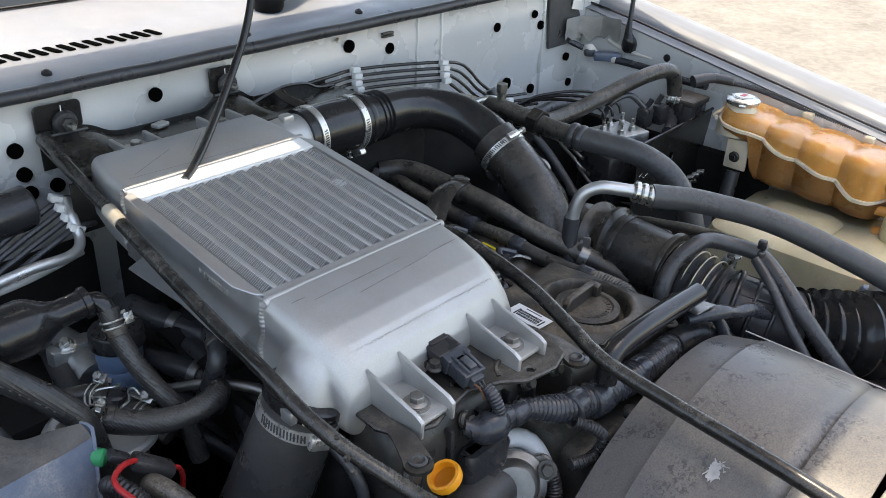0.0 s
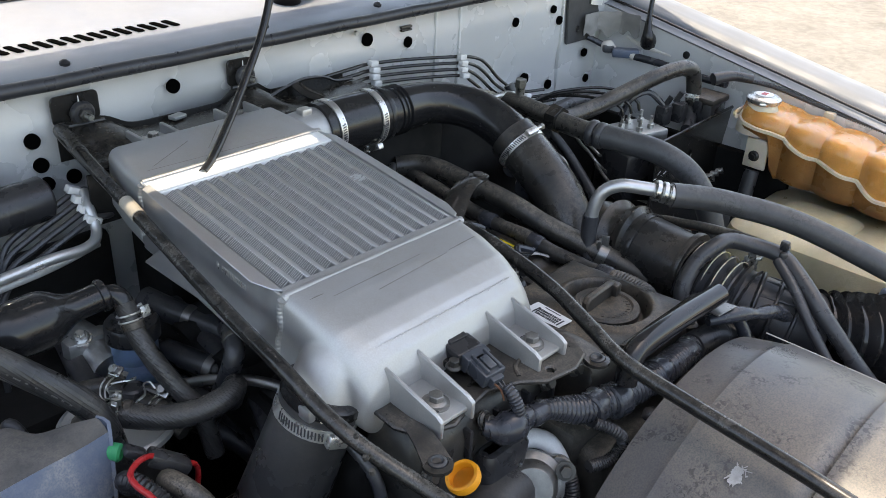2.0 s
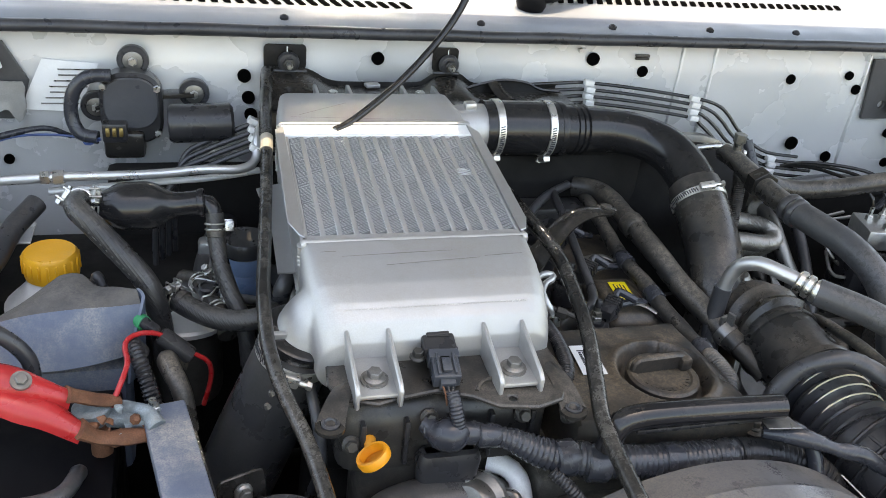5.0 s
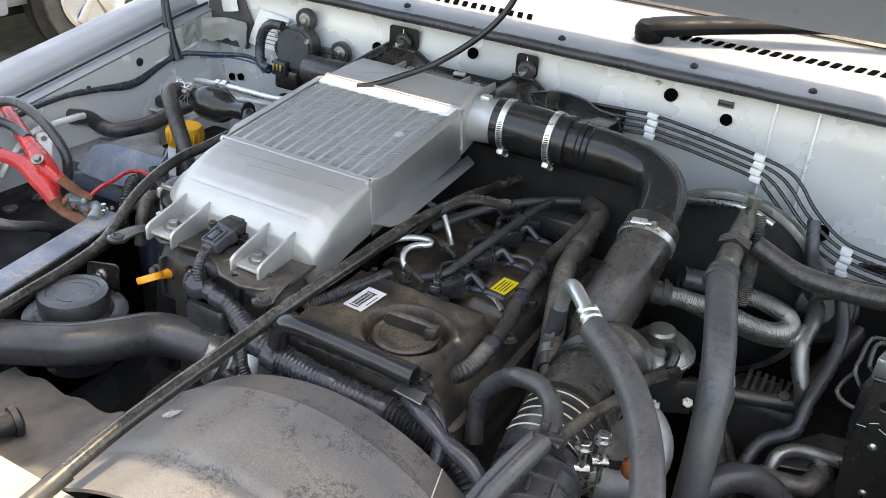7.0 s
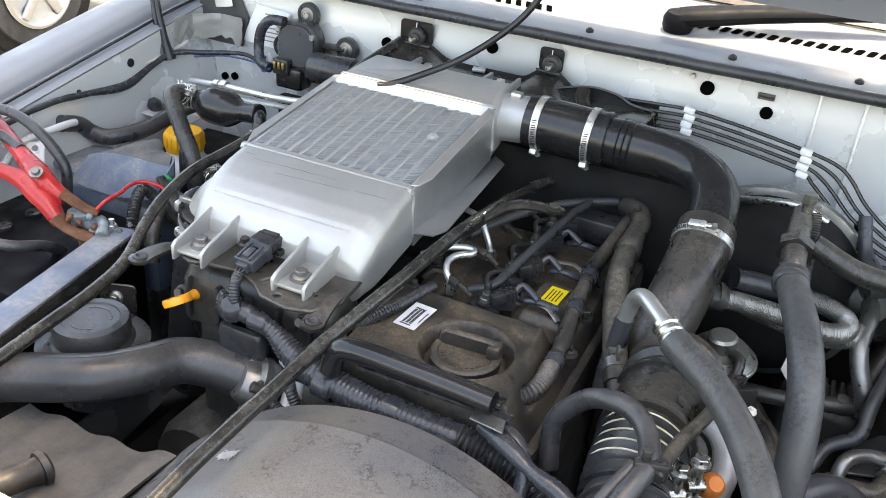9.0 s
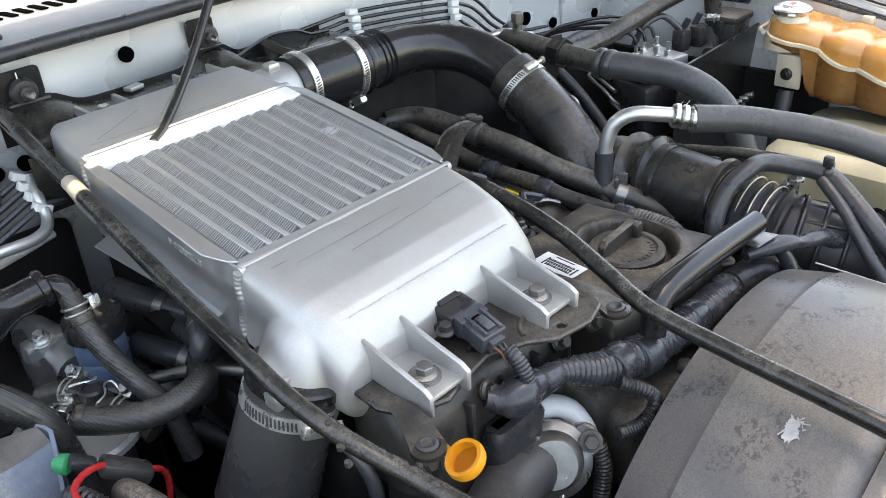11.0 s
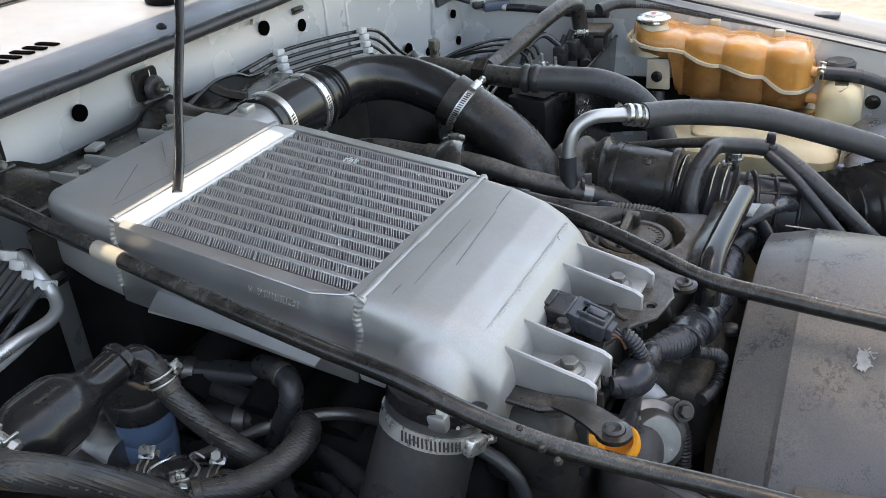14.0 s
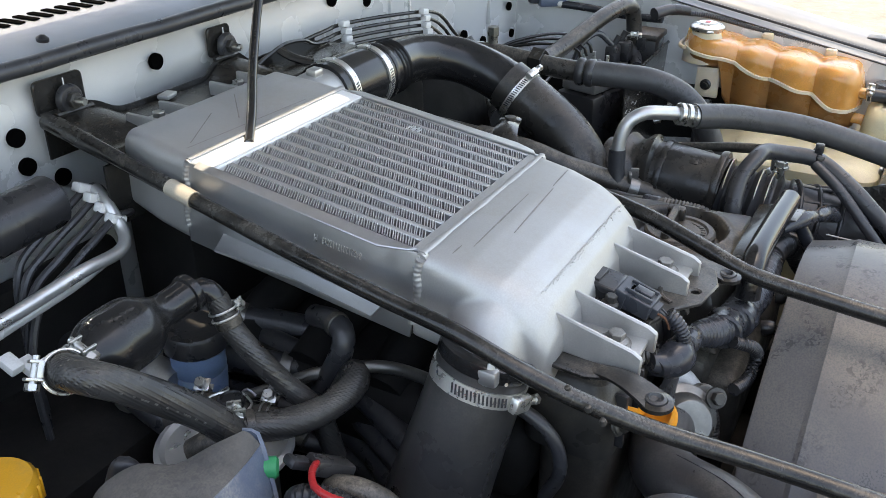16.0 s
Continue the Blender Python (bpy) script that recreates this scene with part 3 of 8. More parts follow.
def build_sides():
    """Inner wings, their flanges and the outer wing tops, both sides; scuttle corners."""
    for s, name in ((1, "right"), (-1, "left")):
        w = thing("wing_" + name, (s * 0.80, -0.4, 0.6), "silver-white front wing with painted inner apron and flange", "wing", kind="structure")

        def zf(y):
            return 1.100 + 0.185 * min(0.0, y)

        def inner(u, v, s=s):
            y = 0.03 - 1.05 * u
            z = zf(y)
            dx, dz = ((0.0, 0.0), (-0.004, -0.05), (-0.018, -0.12), (-0.03, -0.25), (-0.06, -0.6))[min(4, int(v * 4))]
            k = v * 4 - int(v * 4)
            nx = ((0.0, 0.0), (-0.004, -0.05), (-0.018, -0.12), (-0.03, -0.25), (-0.06, -0.6))[min(4, int(v * 4) + 1)]
            x = 0.742 + dx + (nx[0] - dx) * k
            bulge = -0.07 * max(0.0, v - 0.45) * math.exp(-((y + 0.5) / 0.25) ** 2)
            return (s * (x + bulge), y, z - 0.008 + dz + (nx[1] - dz) * k)
        part("apron", sheet(inner, 40, 20, 0.002), PAINT_BAY, w)
        # flange, gutter and outer top
        prof = ((0.738, -0.004), (0.760, 0.000), (0.764, -0.004), (0.782, -0.005), (0.786, 0.003), (0.800, 0.012), (0.83, 0.016), (0.87, 0.010), (0.895, -0.008), (0.91, -0.05), (0.915, -0.30))

        def outer(u, v, s=s):
            y = 0.10 - 1.15 * u
            k = v * (len(prof) - 1)
            i = min(int(k), len(prof) - 2)
            a, b = prof[i], prof[i + 1]
            t = k - i
            return (s * (a[0] + (b[0] - a[0]) * t), y, zf(y) + a[1] + (b[1] - a[1]) * t)
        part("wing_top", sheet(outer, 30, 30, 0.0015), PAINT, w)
        part("edge_seal", tube([(s * 0.757, 0.02 - 0.1 * i, zf(0.02 - 0.1 * i) + 0.004) for i in range(11)], 0.0024, 8, 0.03), RUBBER_CLEAN, w)
        for y in (-0.18, -0.36, -0.55, -0.72):
            part("flange_bolt", hexagon(0.006, 0.005, frame_z((s * 0.773, y, zf(y) - 0.011), (0, 0, 1))), ZINC, w)
        for y, dz, r in ((-0.19, -0.03, 0.007), (-0.30, -0.028, 0.004), (-0.42, -0.05, 0.006)):
            part("grommet", lathe([(r, -0.002), (r, 0.002), (r * 0.6, 0.003)], (s * 0.739, y, zf(y) + dz), (-s, 0, 0), 14), MASK_HOLE, w)
        # torn seam sealer at the scuttle corner
        def foil(u, v, s=s):
            x, y = 0.655 + 0.080 * min(1.0, u * 1.6), -0.012 - 0.11 * max(0.0, u - 0.35)
            z = 1.088 - 0.050 * v * (0.8 + 0.45 * noise.noise((u * 7, 1.0, s)))
            k = 0.45 * noise.noise((u * 4.5, v * 2.2, 3.0 + s))
            return (s * (x - 0.010 * abs(k) - 0.004), y - 0.006 - 0.010 * k * v, z + 0.002 * noise.noise((u * 13, v * 7, 8.0)))
        part("seam_foil", sheet(foil, 26, 10, 0.0010), SEAL_FOIL, w, "crumpled pale sealing foil", 20)
        part("seam_sealer", tube([(s * 0.728, -0.065, 1.045), (s * 0.733, -0.085, 1.036), (s * 0.735, -0.12, 1.030), (s * 0.738, -0.16, 1.026)], [0.003, 0.005, 0.004, 0.002], 8, 0.006, wob=0.6), SEALER, w)
        part("rub_patch", box_at((min(s * 0.800, s * 0.826), -0.66, 0.0), (max(s * 0.800, s * 0.826), -0.62, 0.006), 0.002), GREY_PLASTIC, w).location = (0, 0, zf(-0.64) + 0.012)

    for s, name in ((1, "right"), (-1, "left")):
        h = thing("hinge_assembly", (s * 0.68, 0.0, 1.06), "grey painted bonnet hinge bolted beside the bulkhead", "hinge", "bonnet hinges")
        part("plate", prism([(-0.05, -0.05), (0.03, -0.05), (0.045, 0.0), (0.02, 0.05), (-0.06, 0.05)], 0.006, Matrix.Translation((s * 0.665 if s > 0 else -0.69, -0.008, 1.085)) @ Matrix.Rotation(radians(90), 4, "X"), 0.001, holes=((-0.02, -0.025, 0.006), (0.015, -0.02, 0.005))), HINGE, h)
        part("arm", tube([(s * 0.69, -0.012, 1.10), (s * 0.695, -0.01, 1.13), (s * 0.70, 0.01, 1.18), (s * 0.705, 0.02, 1.235)], [0.018, 0.018, 0.016, 0.014], 10, flat=0.4), PAINT_BAY, h)

    # raised bonnet: keeps the sun off the engine, open scoop slot over the intercooler
    bonnet = thing("bonnet", (0, 0.05, 1.25), "raised silver-white bonnet with an open scoop slot", "bonnet", kind="structure")
    ang = radians(50)
    m = Matrix.Translation((0, 0.06, 1.235)) @ Matrix.Rotation(math.pi - ang, 4, "X")
    # local: y up along the bonnet from its hinge edge
    bonnet_len = 1.255
    scoop = (-0.305, 0.25, 0.045)
    top_z = 1.096
    # where the sunbeam that ends on the core passes the bonnet
    up = Vector((0, -math.cos(ang), math.sin(ang)))
    nrm = Vector((0, math.sin(ang), math.cos(ang)))
    base = Vector((0, 0.06, 1.235))

    def on_bonnet(p):
        p = Vector(p)
        k = (base - p).dot(nrm) / SUN.dot(nrm)
        q = p + SUN * k
        return q.x, (q - base).dot(up)
    xa, va = on_bonnet((-0.377, -0.185, top_z))
    xb, vb = on_bonnet((-0.142, -0.208, top_z - 0.004))
    lo_v, hi_v, lo_x, hi_x = min(va, vb), max(va, vb), min(xa, xb), max(xa, xb)

    def slab(x0, x1, v0, v1, t=0.003):
        c = base + up * ((v0 + v1) / 2) + Vector(((x0 + x1) / 2, 0, 0)) + nrm * (t / 2)
        rot = Matrix(((1, 0, 0), tuple(up), tuple(nrm))).transposed().to_4x4()
        return box((x1 - x0, v1 - v0, t), Matrix.Translation(c) @ rot, 0)
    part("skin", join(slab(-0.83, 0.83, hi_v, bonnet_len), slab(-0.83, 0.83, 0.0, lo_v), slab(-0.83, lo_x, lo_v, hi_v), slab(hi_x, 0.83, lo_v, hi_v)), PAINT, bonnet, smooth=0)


def build_underside():
    """What lies deep in the bay: dark floor, chassis legs, engine block, radiator panel."""
    solid("floor", box_at((-0.74, -1.0, 0.40), (0.74, 0.02, 0.44), 0), DARK, "grimy undertray deep in the engine bay, darkened for shade", "undertray", kind="structure")
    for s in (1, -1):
        solid("chassis_rail", box_at((min(s * 0.42, s * 0.52), -1.0, 0.44), (max(s * 0.42, s * 0.52), 0.0, 0.58), 0.01), DARK, "grimy chassis rail, darkened for shade", "chassis rail", kind="structure")
    # added near-black fillers stand in for deep shade over pale apron and bulkhead
    solid("lower_tray", box_at((0.30, -0.30, 0.55), (0.735, -0.03, 0.74), 0.015), DARK, "added near-black box standing in for shade below the brake pipes", "tray", kind="structure")
    solid("lower_tray", box_at((-0.735, -0.20, 0.55), (-0.36, -0.03, 0.885), 0.015), DARK, "added near-black box standing in for shade below the wiper motor", "tray", kind="structure")
    solid("lower_shelf", box_at((-0.30, -0.118, 0.55), (0.17, -0.026, 1.026), 0.015), DARK, "added near-black box standing in for shade behind the engine", "shelf", kind="structure")
    # added dark panels, in place of shade low on wing and bulkhead
    solid("wall_splash", join(box_at((0.700, -0.44, 0.50), (0.716, -0.03, 0.90), 0.004), box_at((0.715, -0.44, 0.885), (0.735, -0.03, 0.90), 0.004)), DARK, "added near-black panel standing in for shade below the inner wing", "splash shield", kind="structure")
    solid("wall_deadener", box_at((0.17, -0.050, 0.50), (0.70, -0.030, 0.935), 0.01), DARK, "added near-black panel standing in for shade on the lower bulkhead", "insulation", kind="structure")
    solid("wall_deadener", box_at((-0.56, -0.052, 0.50), (-0.33, -0.028, 0.985), 0.01), DARK, "added near-black panel standing in for shade on the lower bulkhead", "insulation", kind="structure")
    solid("front_panel", box_at((-0.80, -1.06, 0.40), (0.80, -1.02, 0.925), 0.01), PAINT_BAY, "painted front panel holding the radiator", "front panel", kind="structure")
    sup = thing("radiator_support", (0, -0.95, 0.90), "dusty beige-white painted cross panel above the radiator", "cross panel", kind="structure")
    part("panel", sheet(lambda u, v: (-0.80 + 1.6 * u, -0.868 - 0.17 * v, 0.925 + 0.012 * math.sin(v * math.pi) + 0.006 * math.sin(u * 30) * 0.2), 40, 8, 0.003), BEIGE, sup)
    part("front_drop", box_at((-0.80, -1.046, 0.86), (0.80, -1.038, 0.928), 0.003), BEIGE, sup)
    for x in (-0.118, -0.352):
        part("strut_bracket", join(box_at((x - 0.020, -0.95, 0.930), (x + 0.020, -0.895, 0.942), 0.004), box_at((x - 0.010, -0.93, 0.940), (x + 0.010, -0.905, 0.950), 0.003)), BEIGE, sup)
    rad = thing("radiator", (0, -0.9, 0.5), "black radiator with finned core behind the front panel", "radiator")
    part("core", box_at((-0.36, -0.93, 0.45), (0.36, -0.875, 0.86), 0.004), DARK, rad)
    part("top_tank", box_at((-0.37, -0.94, 0.86), (0.37, -0.87, 0.915), 0.012, 3), PLASTIC_DUSTY, rad)


build_ground()
build_firewall()
build_sides()
build_underside()


# ---- intercooler ----
def build_intercooler():
    t = thing("intercooler", (-0.236, -0.32, 1.0), "bare aluminium top-mount intercooler with welded end tanks", "intercooler")
    # local frame: x across, y towards the bulkhead, z out of the finned face
    slope = math.atan2(0.031, 0.229)
    m = Matrix.Translation((-0.238, -0.298, 1.0805)) @ Matrix.Rotation(slope, 4, "X")
    HW, Y0, Y1, TH = 0.1145, -0.1155, 0.1155, 0.078

    # dark iron tone on the core puts the fin gaps' shade into its colour
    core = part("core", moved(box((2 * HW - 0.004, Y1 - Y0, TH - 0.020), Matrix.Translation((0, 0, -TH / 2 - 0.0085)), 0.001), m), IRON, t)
    # side plates, each with a flap folded outwards that is cut off slantwise at its ends
    flaps = {-1: [(0.0035, Y1 - 0.008), (-0.007, Y1 - 0.012), (-0.0105, Y0 + 0.034), (-0.002, Y0 + 0.012), (0.0035, Y0 + 0.006)],
             1: [(-0.0035, Y0 + 0.006), (0.004, Y0 + 0.010), (0.011, Y0 + 0.030), (0.009, Y1 - 0.020), (-0.0035, Y1 - 0.004)]}
    for s in (-1, 1):
        part("side_plate", join(box((0.003, Y1 - Y0 - 0.002, TH), m @ Matrix.Translation((s * HW, 0, -TH / 2)), 0.0008),
                                prism(flaps[s], 0.002, m @ Matrix.Translation((s * HW, 0, 0.0016)) @ Matrix.Rotation(s * 0.10, 4, "Y"), 0.0006)), ALLOY, t)
    # whiter than the front header: sun on this plate is partly in its colour
    part("header_plate", box((2 * HW - 0.002, 0.0265, 0.006), m @ Matrix.Translation((0, Y1 - 0.0135, -0.0025)), 0.0008, 1), HEADER_SUNLIT, core, "flat bare metal header plate, whitened for the sun strip")
    part("front_header", box((2 * HW - 0.008, 0.0110, 0.006), m @ Matrix.Translation((0, Y0 + 0.0062, -0.0028)), 0.0010, 1), ALLOY_TANK, core, "flat bare metal header strip")
    rows = 13
    f0, f1 = Y0 + 0.0120, Y1 - 0.0275
    pitch = (2 * HW - 0.010) / rows
    bar = 0.0056
    for i in range(rows + 1):
        x = -HW + 0.005 + i * pitch
        wide = bar if 0 < i < rows else 0.0040
        part("tube_bar", box((wide, f1 - f0 + 0.001, 0.016), m @ Matrix.Translation((x, (f0 + f1) / 2, -0.0085)), 0.0009, 1), ALLOY_TANK, core)
    for i in range(rows):
        x = -HW + 0.005 + (i + 0.5) * pitch
        bm = bmesh.new()
        k = 78
        shift = 0.8 * noise.noise((i * 3.7, 0.5, 0.2))
        w = (pitch - bar) / 2 + 0.0003
        dy = (f1 - f0 - 0.002) / k
        for j in range(k):
            # one slanting louvred fin: a narrow crest and a web that runs down to the next
            y = f0 + 0.001 + dy * (j + 0.5 + shift + 0.35 * noise.noise((i * 1.7, j * 0.9, 7.0)))
            tilt = 0.0030 + 0.0006 * noise.noise((x * 90, y * 300, 1.0))
            dz = -0.0006 + 0.0007 * noise.noise((x * 60, y * 500, 2.0)) - (0.0016 if noise.noise((x * 35, y * 28, 5.0)) > 0.42 else 0.0)
            a, b = dy * 0.44, dy * 0.50
            vs = [bm.verts.new(p) for p in ((x - w, y - tilt, dz), (x + w, y + tilt, dz), (x + w, y + tilt + a, dz - 0.0003), (x - w, y - tilt + a, dz - 0.0003),
                                            (x + w, y + tilt + b, dz - 0.009), (x - w, y - tilt + b, dz - 0.009), (x + w, y + tilt - a * 0.2, dz - 0.007), (x - w, y - tilt - a * 0.2, dz - 0.007))]
            for q in ((0, 1, 2, 3), (3, 2, 4, 5), (0, 1, 6, 7)):
                bm.faces.new([vs[c] for c in q])
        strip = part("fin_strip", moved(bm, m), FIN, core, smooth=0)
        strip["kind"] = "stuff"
        # webs darker than crests: shade of the gaps put into the colour
        strip.data.materials.append(FIN_GAP_SHADE)
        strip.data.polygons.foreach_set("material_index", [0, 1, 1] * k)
    part("crushed_fin", moved(join(*[box((0.0095, 0.0016, 0.0010), Matrix.Translation((0.080 + 0.003 * math.sin(q * 2.0), 0.001 + 0.0023 * q, 0.0004)) @ Matrix.Rotation(0.5 * math.sin(q * 3.1), 4, "Z") @ Matrix.Rotation(0.2 * math.sin(q * 5), 4, "Y"), 0.0003, 1) for q in range(6)]), m), FIN, core)

    # end tanks: rounded sections swept along y
    def section(y, hw, zt, zb, r, k=5, dx=0.0):
        return [m @ Vector((px + dx, y, pz)) for px, pz in rounded(-hw, zb, hw, zt, min(r, (zt - zb) * 0.49), k)]
    rear = [section(0.1155, HW + 0.002, 0.002, -TH - 0.001, 0.010), section(0.150, HW + 0.001, 0.002, -TH, 0.012),
            section(0.192, HW - 0.006, 0.001, -TH + 0.004, 0.010), section(0.199, HW - 0.009, -0.003, -TH + 0.008, 0.012),
            section(0.203, HW - 0.014, -0.010, -TH + 0.018, 0.014)]
    rt = part("rear_tank", loft(rear), ALLOY_TANK, t, "dull aluminium end tank with weld seam")
    front = [section(-0.1155, HW + 0.002, 0.002, -TH - 0.001, 0.012), section(-0.150, HW + 0.003, 0.002, -TH - 0.004, 0.018),
             section(-0.180, HW + 0.003, -0.001, -TH - 0.010, 0.024), section(-0.200, HW + 0.002, -0.007, -TH - 0.014, 0.028),
             section(-0.216, HW, -0.017, -TH - 0.014, 0.03), section(-0.227, HW - 0.003, -0.032, -TH - 0.012, 0.024),
             section(-0.231, HW - 0.010, -0.046, -TH - 0.004, 0.018)]
    neck = tube([(-0.270, -0.462, 1.018), (-0.306, -0.464, 1.018), (-0.332, -0.466, 1.0145), (-0.348, -0.467, 1.003), (-0.3605, -0.470, 0.985), (-0.368, -0.466, 0.960)], [0.028, 0.0335, 0.0355, 0.0335, 0.0310, 0.0305], 28)
    ft = part("front_tank", join(loft(front), neck), ALLOY_TANK, t, "cast aluminium end tank with a moulded inlet neck")
    # tank and neck are one casting: fuse them and soften the joint
    fuse = ft.modifiers.new("fuse", "REMESH")
    fuse.mode, fuse.voxel_size, fuse.use_smooth_shade = "VOXEL", 0.0019, True
    soft = ft.modifiers.new("soft", "SMOOTH")
    soft.factor, soft.iterations = 0.5, 5
    # weld beads at both seams and down the corners
    for y, who in ((-0.1155, ft), (0.1155, rt)):
        part("weld_bead", tube([m @ Vector((-HW + 2 * HW * i / 20, y, 0.0018)) for i in range(21)], 0.0030, 8, 0.0030, wob=0.35, flat=0.45), ALLOY_TANK, who)
        for s in (-1, 1):
            part("weld_bead", tube([m @ Vector((s * (HW + 0.0012), y + 0.0015 * math.sin(i * 1.9), -0.003 - i * 0.012)) for i in range(6)], 0.0036 if s < 0 else 0.0026, 10, 0.0016, wob=0.30, ribs=(0.0046, 0.0006) if s < 0 else None), ALLOY_TANK, who)
            part("weld_knob", tube([m @ Vector((s * (HW - 0.004), y, -0.0005)), m @ Vector((s * (HW + 0.0005), y, -0.0022))], [0.0036, 0.0040], 10, 0.002, wob=0.3), ALLOY_TANK, who)
    # pitted casting line and scuffs on the front tank
    rnd = random.Random(4)
    pits = bmesh.new()
    for i in range(420):
        u = rnd.random()
        x = -0.088 + 0.176 * u
        y = -0.2055 + rnd.gauss(0, 0.0026)
        z = -0.0085 - (-0.2055 - y) * -0.62
        q = bmesh.ops.create_icosphere(pits, subdivisions=1, radius=0.0004 + 0.0002 * rnd.random())
        bmesh.ops.translate(pits, vec=(x, y, z - 0.0011), verts=q["verts"])
    part("pitted_line", moved(pits, m), PIT, ft)
    for x0, y0, x1, y1 in ((-0.08, -0.142, 0.03, -0.139), (-0.04, -0.158, 0.055, -0.152), (0.06, -0.150, 0.10, -0.148), (-0.10, -0.134, -0.085, -0.134)):
        part("scuff", tube([m @ Vector((x0, y0, 0.0022)), m @ Vector(((x0 + x1) / 2, (y0 + y1) / 2, 0.0024)), m @ Vector((x1, y1, 0.0022))], [0.0004, 0.0008, 0.0004], 6, 0.01, flat=0.3), SCUFF, ft)
    for x0, y0, x1, y1 in ((-0.09, 0.135, -0.03, 0.165), (-0.02, 0.14, 0.02, 0.18), (-0.10, 0.13, 0.06, 0.123)):
        part("scuff", tube([m @ Vector((x0, y0, 0.0022)), m @ Vector((x1, y1, 0.0022))], 0.0005, 6, 0.02, flat=0.3), SCUFF, rt)

    # serial number stamped upside down on the side plate
    stamp = m @ Matrix.Translation((-HW - 0.0017, -0.064, -0.0185)) @ Matrix(((0, 0, -1, 0), (1, 0, 0, 0), (0, -1, 0, 0), (0, 0, 0, 1)))
    part("stamped_number", moved(lettering("842212017112018   M", 0.0098, 0.52, 0.0003), stamp), STAINLESS, t, "stamped serial number", 0)

    # front lugs: angle brackets with ribs, bolted down
    for bx in (-0.067, 0.062):
        lug = part("front_lug", join(box_at((bx - 0.238 - 0.020, -0.575, 0.9985), (bx - 0.238 + 0.020, -0.510, 1.0035), 0.002),
                                     lug_rib(bx - 0.238 - 0.021), lug_rib(bx - 0.238 + 0.0170)), ALLOY_LUG, t)
        flange_bolt(lug, (bx - 0.238, -0.554, 1.0062), (0, -0.05, 1), 0.0068, 0.0125, PIPE_GREY)
    # rear lugs
    for bx in (-0.274, -0.158):
        lug = part("rear_lug", join(box_at((bx - 0.020, -0.105, 1.084), (bx + 0.020, -0.052, 1.0885), 0.0015),
                                    box_at((bx - 0.024, -0.105, 1.082), (bx - 0.019, -0.052, 1.100), 0.0015), box_at((bx + 0.019, -0.105, 1.082), (bx + 0.024, -0.052, 1.100), 0.0015)), ALLOY_TANK, t)
        flange_bolt(lug, (bx, -0.072, 1.0895), (0, 0, 1), 0.0066, 0.0105)
    # rear outlet neck
    part("outlet_neck", tube([(-0.135, -0.134, 1.066), (-0.11, -0.133, 1.069), (-0.06, -0.132, 1.071)], [0.033, 0.0325, 0.0315], 28), ALLOY_TANK, rt)
    part("neck_boss", box((0.016, 0.014, 0.010), Matrix.Translation((-0.108, -0.137, 1.103)), 0.003), ALLOY_CAST, rt)
    # inlet bulge and neck at the front corner, turning down
    part("neck_boss", box((0.010, 0.016, 0.014), Matrix.Translation((-0.389, -0.488, 1.003)), 0.003), ALLOY, ft)
    # heat shield plates below
    part("heat_shield", sheet(lambda u, v: ((-0.335, -0.383, -0.372)[0 if v < 0.5 else 1 if u < 0.5 else 2], -0.205 - 0.168 * u - (0.026 * (1 - u) + 0.004 * u) * v, 1.035 - 0.026 * u + 0.002 * v), 2, 1, 0.0018), ALLOY, t, "pale folded heat shield plate", 0)
    part("heat_shield", prism(((-0.13, -0.135), (-0.108, -0.155), (-0.090, -0.38), (-0.098, -0.40), (-0.13, -0.41)), 0.0015, Matrix.Translation((0, 0, 1.009)), 0), ALLOY, t)
    # pressure sensor with plug between the front lugs
    sm = Matrix.Translation((-0.240, -0.519, 1.015)) @ Matrix.Rotation(radians(-4), 4, "Z") @ Matrix.Rotation(radians(6), 4, "X")
    s = part("sensor", join(box((0.031, 0.034, 0.013), sm, 0.0022), box((0.040, 0.020, 0.007), sm @ Matrix.Translation((0, 0.002, -0.009)), 0.0015), box((0.022, 0.010, 0.003), sm @ Matrix.Translation((0, 0.004, 0.007)), 0.001)), PLASTIC, t, "black plastic pressure sensor", 22)
    pm = sm @ Matrix.Translation((0.002, -0.031, -0.004)) @ Matrix.Rotation(radians(8), 4, "X")
    pg = part("plug", join(box((0.025, 0.032, 0.015), pm, 0.0016), box((0.028, 0.010, 0.0165), pm @ Matrix.Translation((0, 0.011, 0)), 0.0012), box((0.014, 0.006, 0.010), pm @ Matrix.Translation((0, -0.018, -0.001)), 0.001)), RESERVOIR, s, "blue-grey electrical plug", 22)
    for k in (-1, 1):
        part("latch_rail", box((0.0026, 0.024, 0.0045), pm @ Matrix.Translation((0.0075 * k, -0.002, 0.0085)), 0.0008), RESERVOIR, s)
    part("latch", box((0.0085, 0.015, 0.003), pm @ Matrix.Translation((0, -0.004, 0.0098)), 0.0008), RESERVOIR, s)
    part("latch_gap", box((0.0080, 0.008, 0.0012), pm @ Matrix.Translation((0, 0.009, 0.0076)), 0), BLACK_GAP, s)
    for k in range(3):
        part("wire", tube([pm @ Vector((-0.005 + 0.005 * k, -0.019, 0.0)), pm @ Vector((-0.003 + 0.003 * k, -0.028, -0.002)), pm @ Vector((-0.002 + 0.002 * k, -0.034, -0.010))], 0.0010, 6), (RUST, RUBBER, RUBBER)[k], s)
    for x, y in ((-0.262, -0.534), (-0.222, -0.508)):
        flange_bolt(s, (x, y, 1.010), (0, -0.1, 1), 0.005, 0.0, GREASE)


